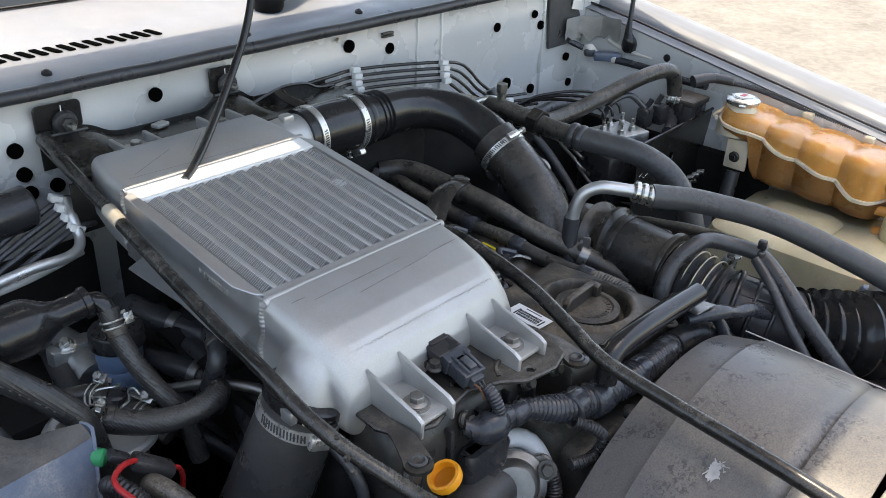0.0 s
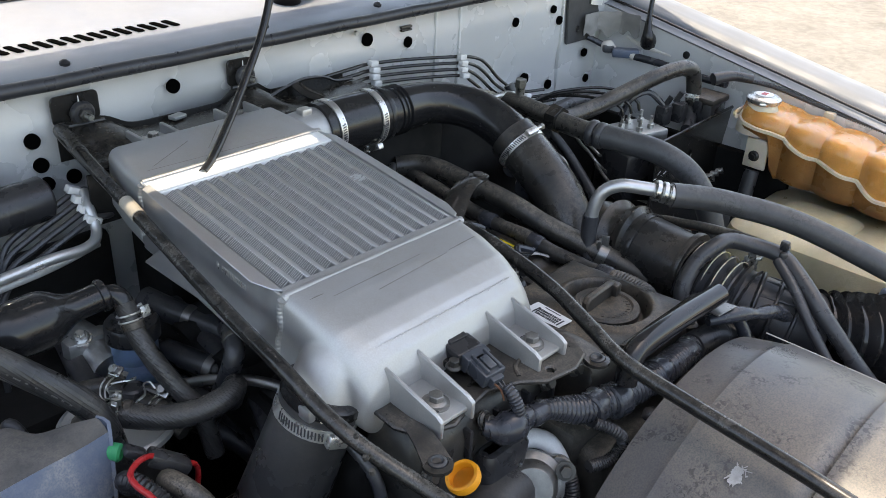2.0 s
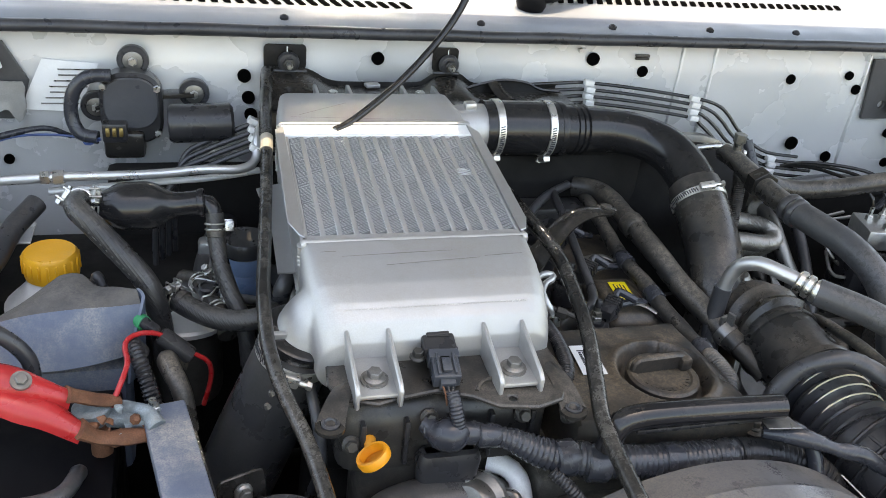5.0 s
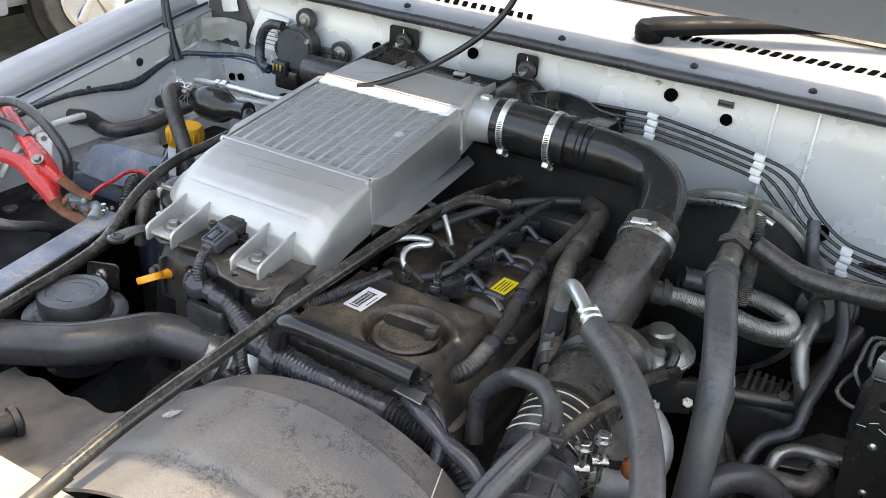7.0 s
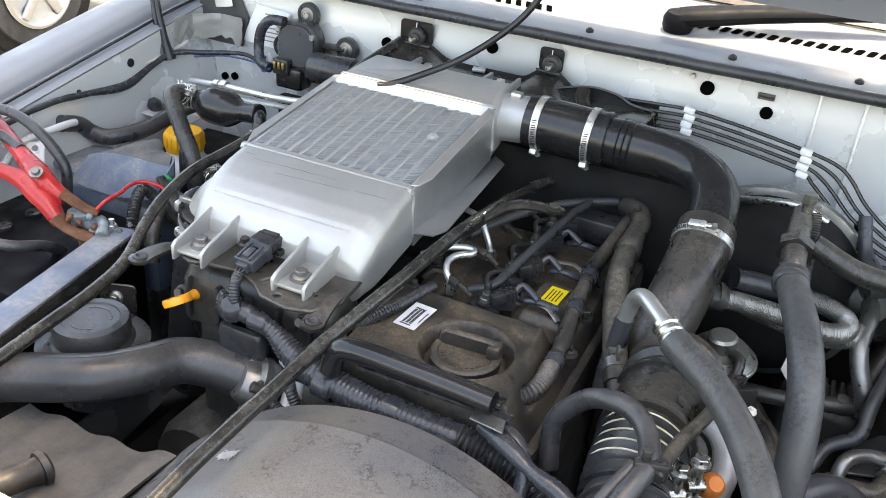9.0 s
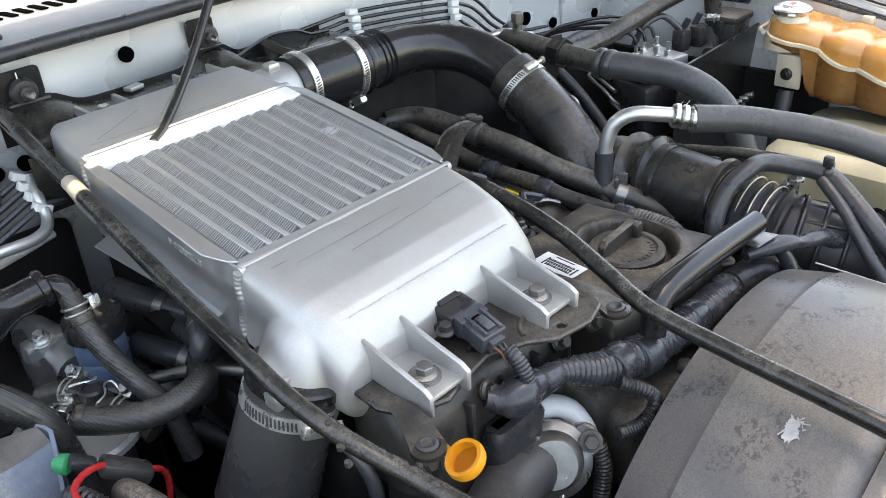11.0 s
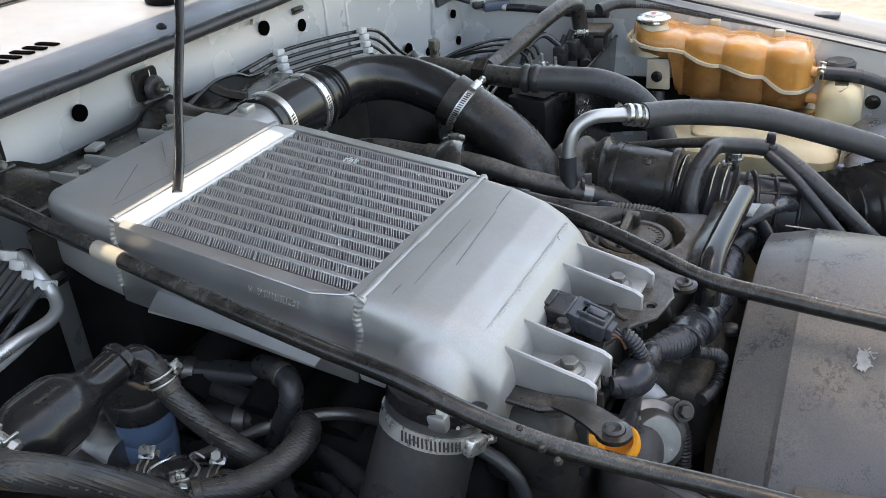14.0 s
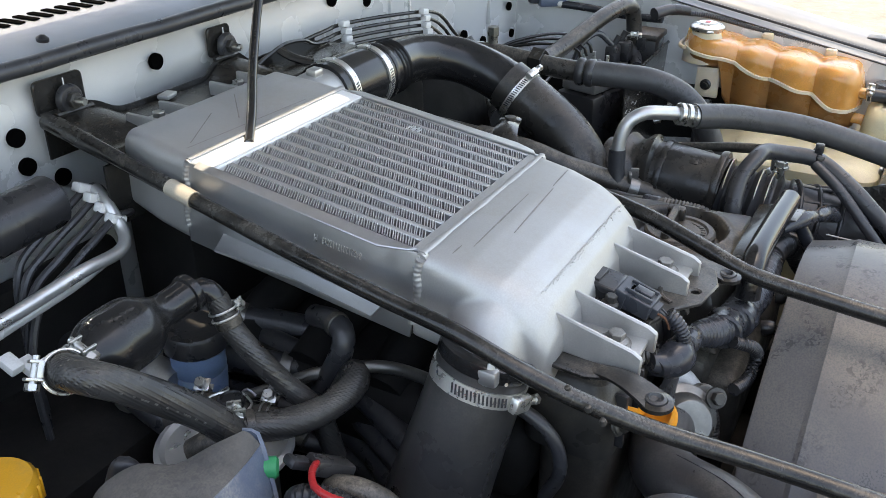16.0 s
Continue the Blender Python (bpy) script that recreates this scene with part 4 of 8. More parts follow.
def lettering(text, size, squeeze, depth):
    """Raised letters in x, y, starting at the origin."""
    curve = bpy.data.curves.new("letters", "FONT")
    curve.body, curve.size, curve.extrude, curve.resolution_u = text, size, depth, 2
    ob = new("letters", curve)
    bpy.context.view_layer.update()
    me = bpy.data.meshes.new_from_object(ob.evaluated_get(bpy.context.evaluated_depsgraph_get()))
    bm = bmesh.new()
    bm.from_mesh(me)
    bpy.data.objects.remove(ob), bpy.data.meshes.remove(me), bpy.data.curves.remove(curve)
    bmesh.ops.scale(bm, vec=(squeeze, 1, 1), verts=bm.verts)
    return bm


def lug_rib(x):
    """One upright rib of a front lug, tapering forwards."""
    bm = bmesh.new()
    side = [(-0.580, 0.992), (-0.581, 1.010), (-0.574, 1.0145), (-0.506, 1.031), (-0.500, 0.9985)]
    a = [bm.verts.new((x, y, z)) for y, z in side]
    b = [bm.verts.new((x + 0.0042, y, z)) for y, z in side]
    bm.faces.new(a), bm.faces.new(b[::-1])
    for i in range(5):
        bm.faces.new((a[i], a[(i + 1) % 5], b[(i + 1) % 5], b[i]))
    bmesh.ops.recalc_face_normals(bm, faces=bm.faces)
    bmesh.ops.bevel(bm, geom=list(bm.edges), offset=0.0012, segments=1, affect="EDGES")
    return bm


def build_charge_pipes():
    c = solid("coupler_hose", tube([(-0.088, -0.132, 1.071), (-0.03, -0.131, 1.070), (0.022, -0.130, 1.068)], [0.0355, 0.036, 0.0355], 28, 0.01), RUBBER_CLEAN, "glossy black rubber coupler behind the intercooler", "hose")
    part("hose_lip", lathe([(0.0365, -0.004), (0.0375, 0.0), (0.0365, 0.004)], (0.020, -0.130, 1.068), (1, 0, 0), 28), RUBBER_CLEAN, c)
    pipe = thing("charge_pipe", (0.15, -0.15, 1.0), "black charge pipe curving from the coupler down to the turbo", "pipe")
    P = [(0.01, -0.130, 1.068), (0.045, -0.129, 1.067), (0.10, -0.127, 1.064), (0.145, -0.140, 1.059), (0.172, -0.172, 1.051), (0.182, -0.215, 1.035), (0.182, -0.245, 1.020)]
    part("upper_bend", tube(P, [0.0305, 0.0325, 0.030, 0.0295, 0.030, 0.0305, 0.031], 26), RUBBER_CLEAN, pipe, "smooth black moulded bend")
    part("ribbed_collar", join(*[lathe([(0.031, -0.002), (0.0345, 0.0), (0.031, 0.002)], (0.040 + 0.008 * i, -0.129, 1.067), (1, 0, -0.02), 26) for i in range(3)]), RUBBER_CLEAN, pipe)
    part("lower_hose", tube([(0.182, -0.232, 1.027), (0.181, -0.274, 1.003), (0.176, -0.322, 0.972), (0.166, -0.358, 0.932), (0.158, -0.385, 0.87), (0.155, -0.395, 0.80)], 0.0345, 26), DUCT, pipe, "dusty black rubber hose")
    worm_clamp((-0.070, -0.132, 1.071), (1, 0, 0), 0.0362, (0.1, -0.5, -1), label="stainless worm clamp on the rubber coupler", flip=1)
    worm_clamp((0.001, -0.131, 1.069), (1, 0, -0.02), 0.0366, (0.1, -0.5, -1), label="stainless worm clamp on the rubber coupler", flip=1)
    worm_clamp((0.1815, -0.252, 1.015), (0, -0.8, -0.5), 0.0352, (-0.2, -0.45, 0.9), label="worm clamp joining the dusty lower charge hose", flip=-1)
    low = thing("inlet_hose", (-0.385, -0.49, 0.75), "thick black rubber hose running down from the intercooler", "hose")
    down = Vector((0.0375, -0.024, 0.124)).normalized()
    top = Vector((-0.3625, -0.469, 0.984))
    part("sleeve", tube([top + down * 0.014, top, top - down * 0.055, top - down * 0.13, top - down * 0.22, top - down * 0.32], [0.0366, 0.0366, 0.0385, 0.0415, 0.0425, 0.0425], 30), HOSE_SMOOTH, low)
    part("rim", lathe([(0.0366, -0.007), (0.0379, -0.005), (0.0379, 0.004), (0.0350, 0.006)], top + down * 0.016, down, 30), RUBBER_CLEAN, low)
    part("paint_dot", lathe([(0.0015, 0), (0.0015, 0.0005)], top + down * 0.013 + Vector((-0.0245, -0.0285, 0.0)), (-0.65, -0.75, 0.1), 10), SEAM_PLASTIC, low, "small pale paint dot")
    worm_clamp(top - down * 0.004, down, 0.0368, (-0.22, -1, 0.0), 0.0125, "stainless worm clamp on the intercooler inlet hose", 1)
    part("neck_tab", box((0.006, 0.016, 0.020), frame_z((-0.3835, -0.487, 1.006), down) @ Matrix.Rotation(0.85, 4, "Z"), 0.002), ALLOY, low)


def brace_lug(parent, root, eye):
    """A flat strap that ends in an eye beside the brace rod."""
    a, b = Vector(root), Vector(eye)
    d = (b - a).normalized()
    side = d.cross(Vector((0, 0, 1))).normalized()

    def face(u, v):
        w = 0.0075 + 0.0045 * u
        return a.lerp(b, u) + side * w * (2 * v - 1) + Vector((0, 0, 0.005 * math.sin(u * 3.1) - 0.004 * (1 - u) * abs(2 * v - 1)))
    lug = part("lug", sheet(face, 12, 4, 0.003), STEEL_DUSTY, parent)
    part("eye_rim", lathe([(0.0128, -0.0032), (0.0128, 0.0), (0.0085, 0.0012), (0.0075, 0.0)], eye, (0, 0, 1), 22), STEEL_BLACK, lug)
    part("grommet", lathe([(0.0078, -0.004), (0.0078, 0.0022), (0.0055, 0.003), (0.004, 0.0005), (0.0005, 0.0)], eye, (0, 0, 1), 18), RUBBER, lug)


def build_struts():
    r1 = thing("brace_rod", (-0.36, -0.5, 0.95), "black tubular brace from bulkhead to front panel", "brace", "brace rods")
    P = [(-0.352, -0.012, 1.102), (-0.357, -0.050, 1.096), (-0.364, -0.131, 1.083), (-0.371, -0.226, 1.066), (-0.379, -0.311, 1.053), (-0.387, -0.393, 1.043), (-0.393, -0.460, 1.036),
         (-0.393, -0.515, 1.020), (-0.384, -0.560, 1.003), (-0.369, -0.607, 0.987), (-0.361, -0.665, 0.981), (-0.358, -0.72, 0.978), (-0.355, -0.80, 0.972), (-0.352, -0.90, 0.962)]
    part("tube", tube(P, [0.0095, 0.0085, 0.0072] + [0.0068] * 11, 16), ROD_STEEL, r1)
    # pale sleeve paints the patch of sun onto the dark rod
    part("dust_band", tube([(-0.3668, -0.173, 1.0753), (-0.3680, -0.187, 1.0729), (-0.3694, -0.202, 1.0704)], 0.0076, 16, 0.004), BEIGE, r1, "pale band painted for a sunlit patch")
    brace_lug(r1, (-0.330, -0.548, 0.999), (-0.350, -0.600, 0.997))
    for y in (-0.548, -0.566, -0.578):
        part("weld", lathe([(0.003, 0), (0.002, 0.004), (0.0004, 0.0045)], (-0.388 + (-0.548 - y) * -0.35, y, 1.012 + (y + 0.548) * 0.3), (-0.4, 0, 1), 8), GREASE, r1)
    r2 = thing("brace_rod", (-0.09, -0.5, 0.95), "black tubular brace resting on the front panel", "brace", "brace rods")
    P = [(-0.050, -0.12, 0.985), (-0.058, -0.216, 1.003), (-0.066, -0.367, 1.019), (-0.074, -0.44, 1.017), (-0.084, -0.510, 1.008), (-0.098, -0.570, 0.995), (-0.109, -0.62, 0.984),
         (-0.113, -0.695, 0.978), (-0.116, -0.764, 0.974), (-0.118, -0.825, 0.969), (-0.119, -0.91, 0.957)]
    part("tube", tube(P, 0.0078, 16), ROD_STEEL, r2)
    part("end_fitting", tube([(-0.118, -0.875, 0.962), (-0.119, -0.915, 0.956)], 0.0092, 12), GREASE, r2)
    brace_lug(r2, (-0.134, -0.540, 0.999), (-0.132, -0.600, 0.990))

    # bracket plate on the bulkhead
    b = thing("bulkhead_bracket", (-0.2, -0.03, 1.07), "black pressed-steel bracket bolted to the bulkhead", "bracket")

    def rear_z(x):
        rise = max(1 / (1 + math.exp((x + 0.285) / 0.008)), math.exp(-((x + 0.106) / 0.030) ** 4) * 0.8)
        return 1.0845 + 0.020 * rise

    def shelf(u, v):
        x = -0.358 + 0.418 * u
        return (x, -0.014 - 0.086 * v, rear_z(x) + (1.0868 - rear_z(x)) * min(1.0, v * 1.3) - 0.003 * max(0.0, v - 0.93) * 14)
    part("shelf", sheet(shelf, 64, 14, 0.003), STEEL_BLACK, b)
    part("rear_band", sheet(lambda u, v: (-0.358 + 0.418 * u, -0.0125, rear_z(-0.358 + 0.418 * u) + 0.0055 - 0.045 * v), 64, 3, 0.002), STEEL_BLACK, b)
    part("pressed_dish", lathe([(0.017, -0.002), (0.0165, 0.0015), (0.012, 0.002), (0.009, 0.0005), (0.0062, 0.0004), (0.006, -0.001), (0.0005, -0.001)], (-0.329, -0.050, 1.0915), (0, -0.28, 1), 24), STEEL_BLACK, b)
    part("skirt", box_at((-0.37, -0.100, 1.02), (-0.03, -0.096, 1.080), 0.001), STEEL_BLACK, b)
    for x, w in ((-0.329, 0.028), (-0.108, 0.0185)):
        up = part("upright", prism(rounded(-w, -0.012, w, 0.022, 0.006, 4), 0.004, Matrix.Translation((x, -0.006, 1.116)) @ Matrix.Rotation(radians(90), 4, "X"), 0.001), STEEL_BLACK, b)
        part("foot_fillet", tube([(x - w, -0.0125, 1.1045), (x, -0.0135, 1.1045), (x + w, -0.0125, 1.1035)], 0.003, 8), STEEL_BLACK, up)
        sx = x + 0.004
        part("isolator", lathe([(0.0145, 0), (0.0145, 0.003), (0.012, 0.006), (0.009, 0.0065)], (sx, -0.010, 1.1155), (0, -1, 0), 22), RUBBER, up)
        nut = part("nut", hexagon(0.0078, 0.007, frame_z((sx, -0.0155, 1.1155), (0, -1, 0), 0.4)), GREASE, up)
        part("stud", lathe([(0.0042, 0), (0.0042, 0.010), (0.0032, 0.012)], (sx, -0.0215, 1.1155), (0, -1, 0), 12), ZINC, nut)
        part("paint_tick", box((0.0012, 0.0006, 0.007), Matrix.Translation((x + 0.002, -0.0105, 1.133)), 0), WHITE_PLASTIC, up)
    part("side_web", prism([(-0.088, 1.090), (-0.062, 1.097), (-0.03, 1.103), (0.005, 1.099), (0.025, 1.090), (0.055, 1.087), (0.062, 1.070), (0.062, 1.035), (-0.088, 1.030)], 0.003, Matrix.Translation((0, -0.034, 0)) @ Matrix.Rotation(radians(90), 4, "X"), 0.0008), STEEL_BLACK, b)
    part("web_lip", tube([(-0.085, -0.038, 1.091), (-0.062, -0.038, 1.098), (-0.03, -0.038, 1.104), (0.005, -0.038, 1.100), (0.025, -0.038, 1.091), (0.055, -0.038, 1.088)], 0.0022, 6), STEEL_BLACK, b)
    part("web_post", tube([(-0.045, -0.04, 1.10), (-0.04, -0.055, 1.092), (-0.03, -0.075, 1.086)], 0.010, 10, flat=0.4), STEEL_BLACK, b)
    for x, y in ((-0.213, -0.022),):
        part("edge_clip", box((0.020, 0.013, 0.005), Matrix.Translation((x, y, 1.089)) @ Matrix.Rotation(0.25, 4, "Z"), 0.0015), ALLOY_LUG, b, "pale spring clip")


build_intercooler()
build_charge_pipes()
build_struts()


# ---- engine ----
def build_engine():
    e = thing("engine", (0, -0.38, 0.5), "grimy black diesel engine with dusty plastic rocker cover", "engine")
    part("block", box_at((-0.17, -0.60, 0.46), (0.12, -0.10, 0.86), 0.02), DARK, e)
    part("head", box_at((-0.15, -0.60, 0.85), (0.105, -0.12, 0.905), 0.012), IRON, e)
    # rocker cover with a raised rim and bolt bosses
    def ease(x):
        x = min(1.0, max(0.0, x))
        return x * x * (3 - 2 * x)

    def cover(u, v):
        x, y = -0.130 + 0.232 * u, -0.602 + 0.435 * v
        edge = ease(min(x + 0.130, 0.102 - x, y + 0.602, -0.167 - y) / 0.018)
        # raised front half with a bowl for the filler cap, sunken injector wells behind
        front = ease((-0.424 - y) / 0.016) * ease((0.074 - x + 0.10 * (-0.43 - y)) / 0.02)
        z = 0.904 + edge * (0.030 + 0.026 * front)
        r = math.hypot(x - 0.004, y + 0.524)
        z += 0.004 * math.exp(-((r - 0.052) / 0.005) ** 2) - 0.014 * ease((0.049 - r) / 0.007)
        for wy in (-0.410, -0.328, -0.246, -0.180):
            z -= 0.016 * ease((0.034 - math.hypot(x + 0.024, y - wy)) / 0.008) * (1 - front)
        z += 0.010 * ease((x - 0.008) / 0.012) * ease((0.074 - x) / 0.014) * ease((y + 0.402) / 0.012) * ease((-0.300 - y) / 0.02) * edge
        z += 0.006 * ease((-0.072 - x) / 0.010) * ease((x + 0.112) / 0.010) * edge * (1 - front)
        return (x, y, z + 0.0012 * noise.noise((x * 40, y * 40, 2.2)))
    cov = part("rocker_cover", sheet(cover, 78, 140, 0.004), COVER, e, "dusty black plastic rocker cover")
    part("cover_rim", loft([[(x, y, z) for x, y in rounded(-0.132 + d, -0.605 + d, 0.105 - d, -0.162 - d, 0.034, 4)] for z, d in ((0.898, 0.0), (0.908, 0.0), (0.911, 0.003))]), IRON, e)
    cap = part("filler_cap", lathe([(0.036, -0.012), (0.0375, 0.004), (0.0375, 0.008), (0.035, 0.0105), (0.030, 0.0105), (0.028, 0.0085), (0.004, 0.0085)], (0.004, -0.524, 0.949), (0, 0, 1), 34), COVER, cov, "dusty black oil filler cap with raised grip")
    part("cap_grip", prism([(-0.0335, 0.0), (-0.0325, 0.013), (-0.027, 0.0185), (0.020, 0.0185), (0.030, 0.015), (0.0335, 0.0)], 0.0085, Matrix.Translation((0.004, -0.518, 0.956)) @ Matrix.Rotation(radians(4), 4, "Z") @ Matrix.Rotation(radians(90), 4, "X"), 0.002), COVER, cap)
    part("cap_stop", box((0.014, 0.020, 0.017), Matrix.Translation((0.031, -0.512, 0.963)) @ Matrix.Rotation(0.1, 4, "Z"), 0.004), COVER, cap)
    for i in range(11):
        a = radians(205 + 13 * i)
        part("cap_writing", box((0.0030, 0.0045, 0.0008), Matrix.Translation((0.004 + 0.0245 * math.cos(a), -0.524 + 0.0245 * math.sin(a), 0.9578)) @ Matrix.Rotation(a + 1.57, 4, "Z"), 0), COVER, cap)
    for x, y in ((-0.112, -0.588), (0.078, -0.590), (-0.118, -0.40), (0.088, -0.43), (-0.115, -0.22), (0.085, -0.2)):
        part("boss", lathe([(0.012, -0.014), (0.011, -0.002), (0.008, 0.0)], (x, y, 0.934), (0, 0, 1), 14), COVER, cov)
        flange_bolt(cov, (x, y, 0.934), (0, 0, 1), 0.0048, 0.0, IRON)
    # injector valley: dark wells, injectors with plugs, feed pipes
    for i, y in enumerate((-0.410, -0.328, -0.246, -0.180)):
        inj = part("injector", join(lathe([(0.0175, -0.014), (0.018, 0.006), (0.0165, 0.009), (0.012, 0.010), (0.012, 0.014)], (-0.022, y, 0.938), (0.05, 0, 1), 18), box((0.024, 0.016, 0.013), Matrix.Translation((-0.002, y + 0.010, 0.950)) @ Matrix.Rotation(0.5, 4, "Z"), 0.002)), PLASTIC, e)
        part("injector_nut", join(hexagon(0.0085, 0.006, frame_z((-0.022, y, 0.951), (0.05, 0, 1))), lathe([(0.006, 0), (0.006, 0.006), (0.0035, 0.007), (0.0035, 0.014)], (-0.0215, y, 0.956), (0.05, 0, 1), 12)), ZINC_DULL, inj, "dull steel nut")
        part("injector_cap", lathe([(0.0042, 0), (0.0042, 0.007), (0.003, 0.009)], (-0.021, y, 0.968), (0.05, 0, 1), 10), PLASTIC, inj)
        part("feed_pipe", tube([(-0.110, y + 0.02, 0.945), (-0.092, y + 0.015, 0.962), (-0.065, y + 0.006, 0.962), (-0.04, y, 0.952)], 0.0030, 8), IRON, e)
        part("union_nut", hexagon(0.0065, 0.011, frame_z((-0.068, y + 0.006, 0.961), (1, -0.4, -0.2))), IRON, e)
        part("leak_hose", tube([(-0.024, y + 0.012, 0.958), (-0.034, y + 0.034, 0.964), (-0.024, y + 0.066, 0.958)], 0.0032, 8), RUBBER, e)
    for y, dx in ((-0.40, 0.0), (-0.318, 0.008), (-0.236, 0.004)):
        part("loom_branch", tube([(0.055, y + 0.02, 0.950), (0.035, y + 0.012, 0.957), (0.012 + dx, y + 0.012, 0.953)], 0.0045, 8), TAPE_BLACK, e)
    for a, b in (((0.008, -0.386, 0.953), (0.063, -0.398, 0.946)), ((0.012, -0.281, 0.953), (0.058, -0.286, 0.951))):
        mid = (Vector(a) + Vector(b)) / 2 + Vector((0.008, 0.004, 0.004))
        part("steel_strap", tube([a, mid, b], 0.0042, 8, flat=0.35), PIPE_GREY, e, "dull bare steel strap")
    part("rear_block", box_at((-0.02, -0.165, 0.93), (0.07, -0.125, 0.965), 0.005), PLASTIC, e)
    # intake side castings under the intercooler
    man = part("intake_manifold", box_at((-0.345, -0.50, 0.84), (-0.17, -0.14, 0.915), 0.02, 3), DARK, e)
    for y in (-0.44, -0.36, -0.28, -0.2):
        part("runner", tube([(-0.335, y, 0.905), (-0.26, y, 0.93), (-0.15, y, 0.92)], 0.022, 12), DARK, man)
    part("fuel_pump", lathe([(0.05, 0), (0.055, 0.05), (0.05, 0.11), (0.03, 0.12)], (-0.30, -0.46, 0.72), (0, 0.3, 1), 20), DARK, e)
    part("alternator", lathe([(0.055, 0), (0.062, 0.02), (0.062, 0.08), (0.05, 0.1)], (-0.30, -0.60, 0.72), (0, 1, 0), 22), IRON, e)
    # front: timing cover, mounting plate below the front lugs
    part("timing_cover", join(box_at((-0.315, -0.56, 0.70), (-0.13, -0.50, 0.92), 0.012, 3), box_at((-0.14, -0.63, 0.80), (0.11, -0.59, 0.885), 0.014, 3)), IRON, e)
    part("lug_plate", prism([(-0.345, -0.545), (-0.336, -0.566), (-0.305, -0.578), (-0.285, -0.572), (-0.250, -0.566), (-0.220, -0.578), (-0.200, -0.594), (-0.165, -0.600), (-0.140, -0.592), (-0.122, -0.562), (-0.128, -0.49), (-0.34, -0.49)], 0.005, Matrix.Translation((0, 0, 0.9965)), 0.0015,
                            holes=((-0.248, -0.553, 0.006), (-0.185, -0.585, 0.004))), STEEL_DUSTY, e, "dusty black mounting plate under the intercooler lugs")
    part("plate_bead", tube([(-0.215, -0.572, 0.9965), (-0.205, -0.560, 0.9975), (-0.175, -0.556, 0.9975), (-0.150, -0.566, 0.9965)], 0.0022, 8), STEEL_DUSTY, e)
    part("wiring_trough", loft([[(x, y, z) for x, y in rounded(-0.266 + d, -0.588 + d, -0.205 - d, -0.564 - d, 0.008, 4)] for z, d in ((0.900, 0.002), (0.926, 0.0), (0.934, 0.003), (0.936, 0.008))]), PLASTIC, e, "black plastic wiring trough")
    br = part("front_casting", loft([[(x, y, z) for x, y in rounded(-0.335 + d, -0.566 + d, -0.135 - d, -0.49 - d, 0.02, 4)] for z, d in ((0.91, 0.0), (0.955, 0.0), (0.975, 0.006), (0.982, 0.016))]), STEEL_DUSTY, e, "grimy black ribbed front casting")
    for k in range(5):
        part("casting_rib", box((0.005, 0.010, 0.05), Matrix.Translation((-0.315 + 0.04 * k, -0.567, 0.942)), 0.0015), PLASTIC, br)
    for x, z in ((-0.325, 0.945), (-0.255, 0.968), (-0.165, 0.962), (-0.118, 0.955)):
        flange_bolt(br, (x, -0.569, z), (0, -1, 0.4), 0.0055, 0.0085, GREASE)
    # thermostat housing with white marker and bolts
    tf = frame_z((-0.206, -0.592, 0.876), (-0.62, -0.5, 0.45), 0.5)
    th = part("thermostat_housing", join(moved(lathe([(0.026, -0.035), (0.031, -0.006), (0.033, -0.002), (0.033, 0.006), (0.030, 0.008), (0.026, 0.010), (0.022, 0.022), (0.020, 0.024), (0.002, 0.024)], seg=28), tf),
                                         prism(rounded(-0.044, -0.015, 0.044, 0.015, 0.014, 5), 0.010, tf, 0.002)), PIPE_GREY, e, "bare cast aluminium thermostat housing")
    for k in (-1, 1):
        part("housing_bolt", moved(join(hexagon(0.0062, 0.008, Matrix()), lathe([(0.0095, -0.002), (0.0095, 0.001)], seg=16)), tf @ Matrix.Translation((0.036 * k, 0, 0.012))), GREASE, th)
    part("white_sleeve", tube([(-0.190, -0.560, 0.900), (-0.174, -0.568, 0.899), (-0.164, -0.580, 0.893), (-0.162, -0.594, 0.878), (-0.163, -0.602, 0.862)], 0.0112, 14, flat=0.85), WHITE_PLASTIC, th, "white taped hose sleeve")
    part("sleeve_tail", tube([(-0.162, -0.606, 0.871), (-0.163, -0.614, 0.850), (-0.17, -0.618, 0.82)], 0.0082, 12, ribs=(0.0035, 0.0012)), RUBBER, th)
    # pulley ends seen in the dark gap
    for x, z, r in ((-0.06, 0.62, 0.09), (-0.28, 0.66, 0.06), (0.12, 0.6, 0.07)):
        part("pulley", lathe([(r, 0), (r, 0.004), (r - 0.008, 0.01), (r, 0.016), (r, 0.02), (r * 0.5, 0.021)], (x, -0.63, z), (0, -1, 0), 28), IRON, e)
    # labels on the cover
    lab = part("label", box((0.049, 0.026, 0.0006), Matrix.Translation((-0.0690, -0.4960, 0.9622)) @ Matrix.Rotation(radians(86), 4, "Z"), 0), PAPER, cov, "white paper part label")
    lm = Matrix.Translation((-0.0690, -0.4960, 0.9627)) @ Matrix.Rotation(radians(86), 4, "Z")
    for sx in (-0.0195, 0.0150):
        part("print_bar", box((0.0016, 0.013, 0.0003), lm @ Matrix.Translation((sx, 0.001, 0)), 0), INK, cov)
    rnd = random.Random(3)
    for j in range(3):
        x = -0.0165
        while x < 0.012:
            w = 0.0008 + 0.0022 * rnd.random()
            part("print_bar", box((w, 0.0030, 0.0003), lm @ Matrix.Translation((x + w / 2, 0.0052 - 0.0042 * j, 0)), 0), INK, cov)
            x += w + 0.0007
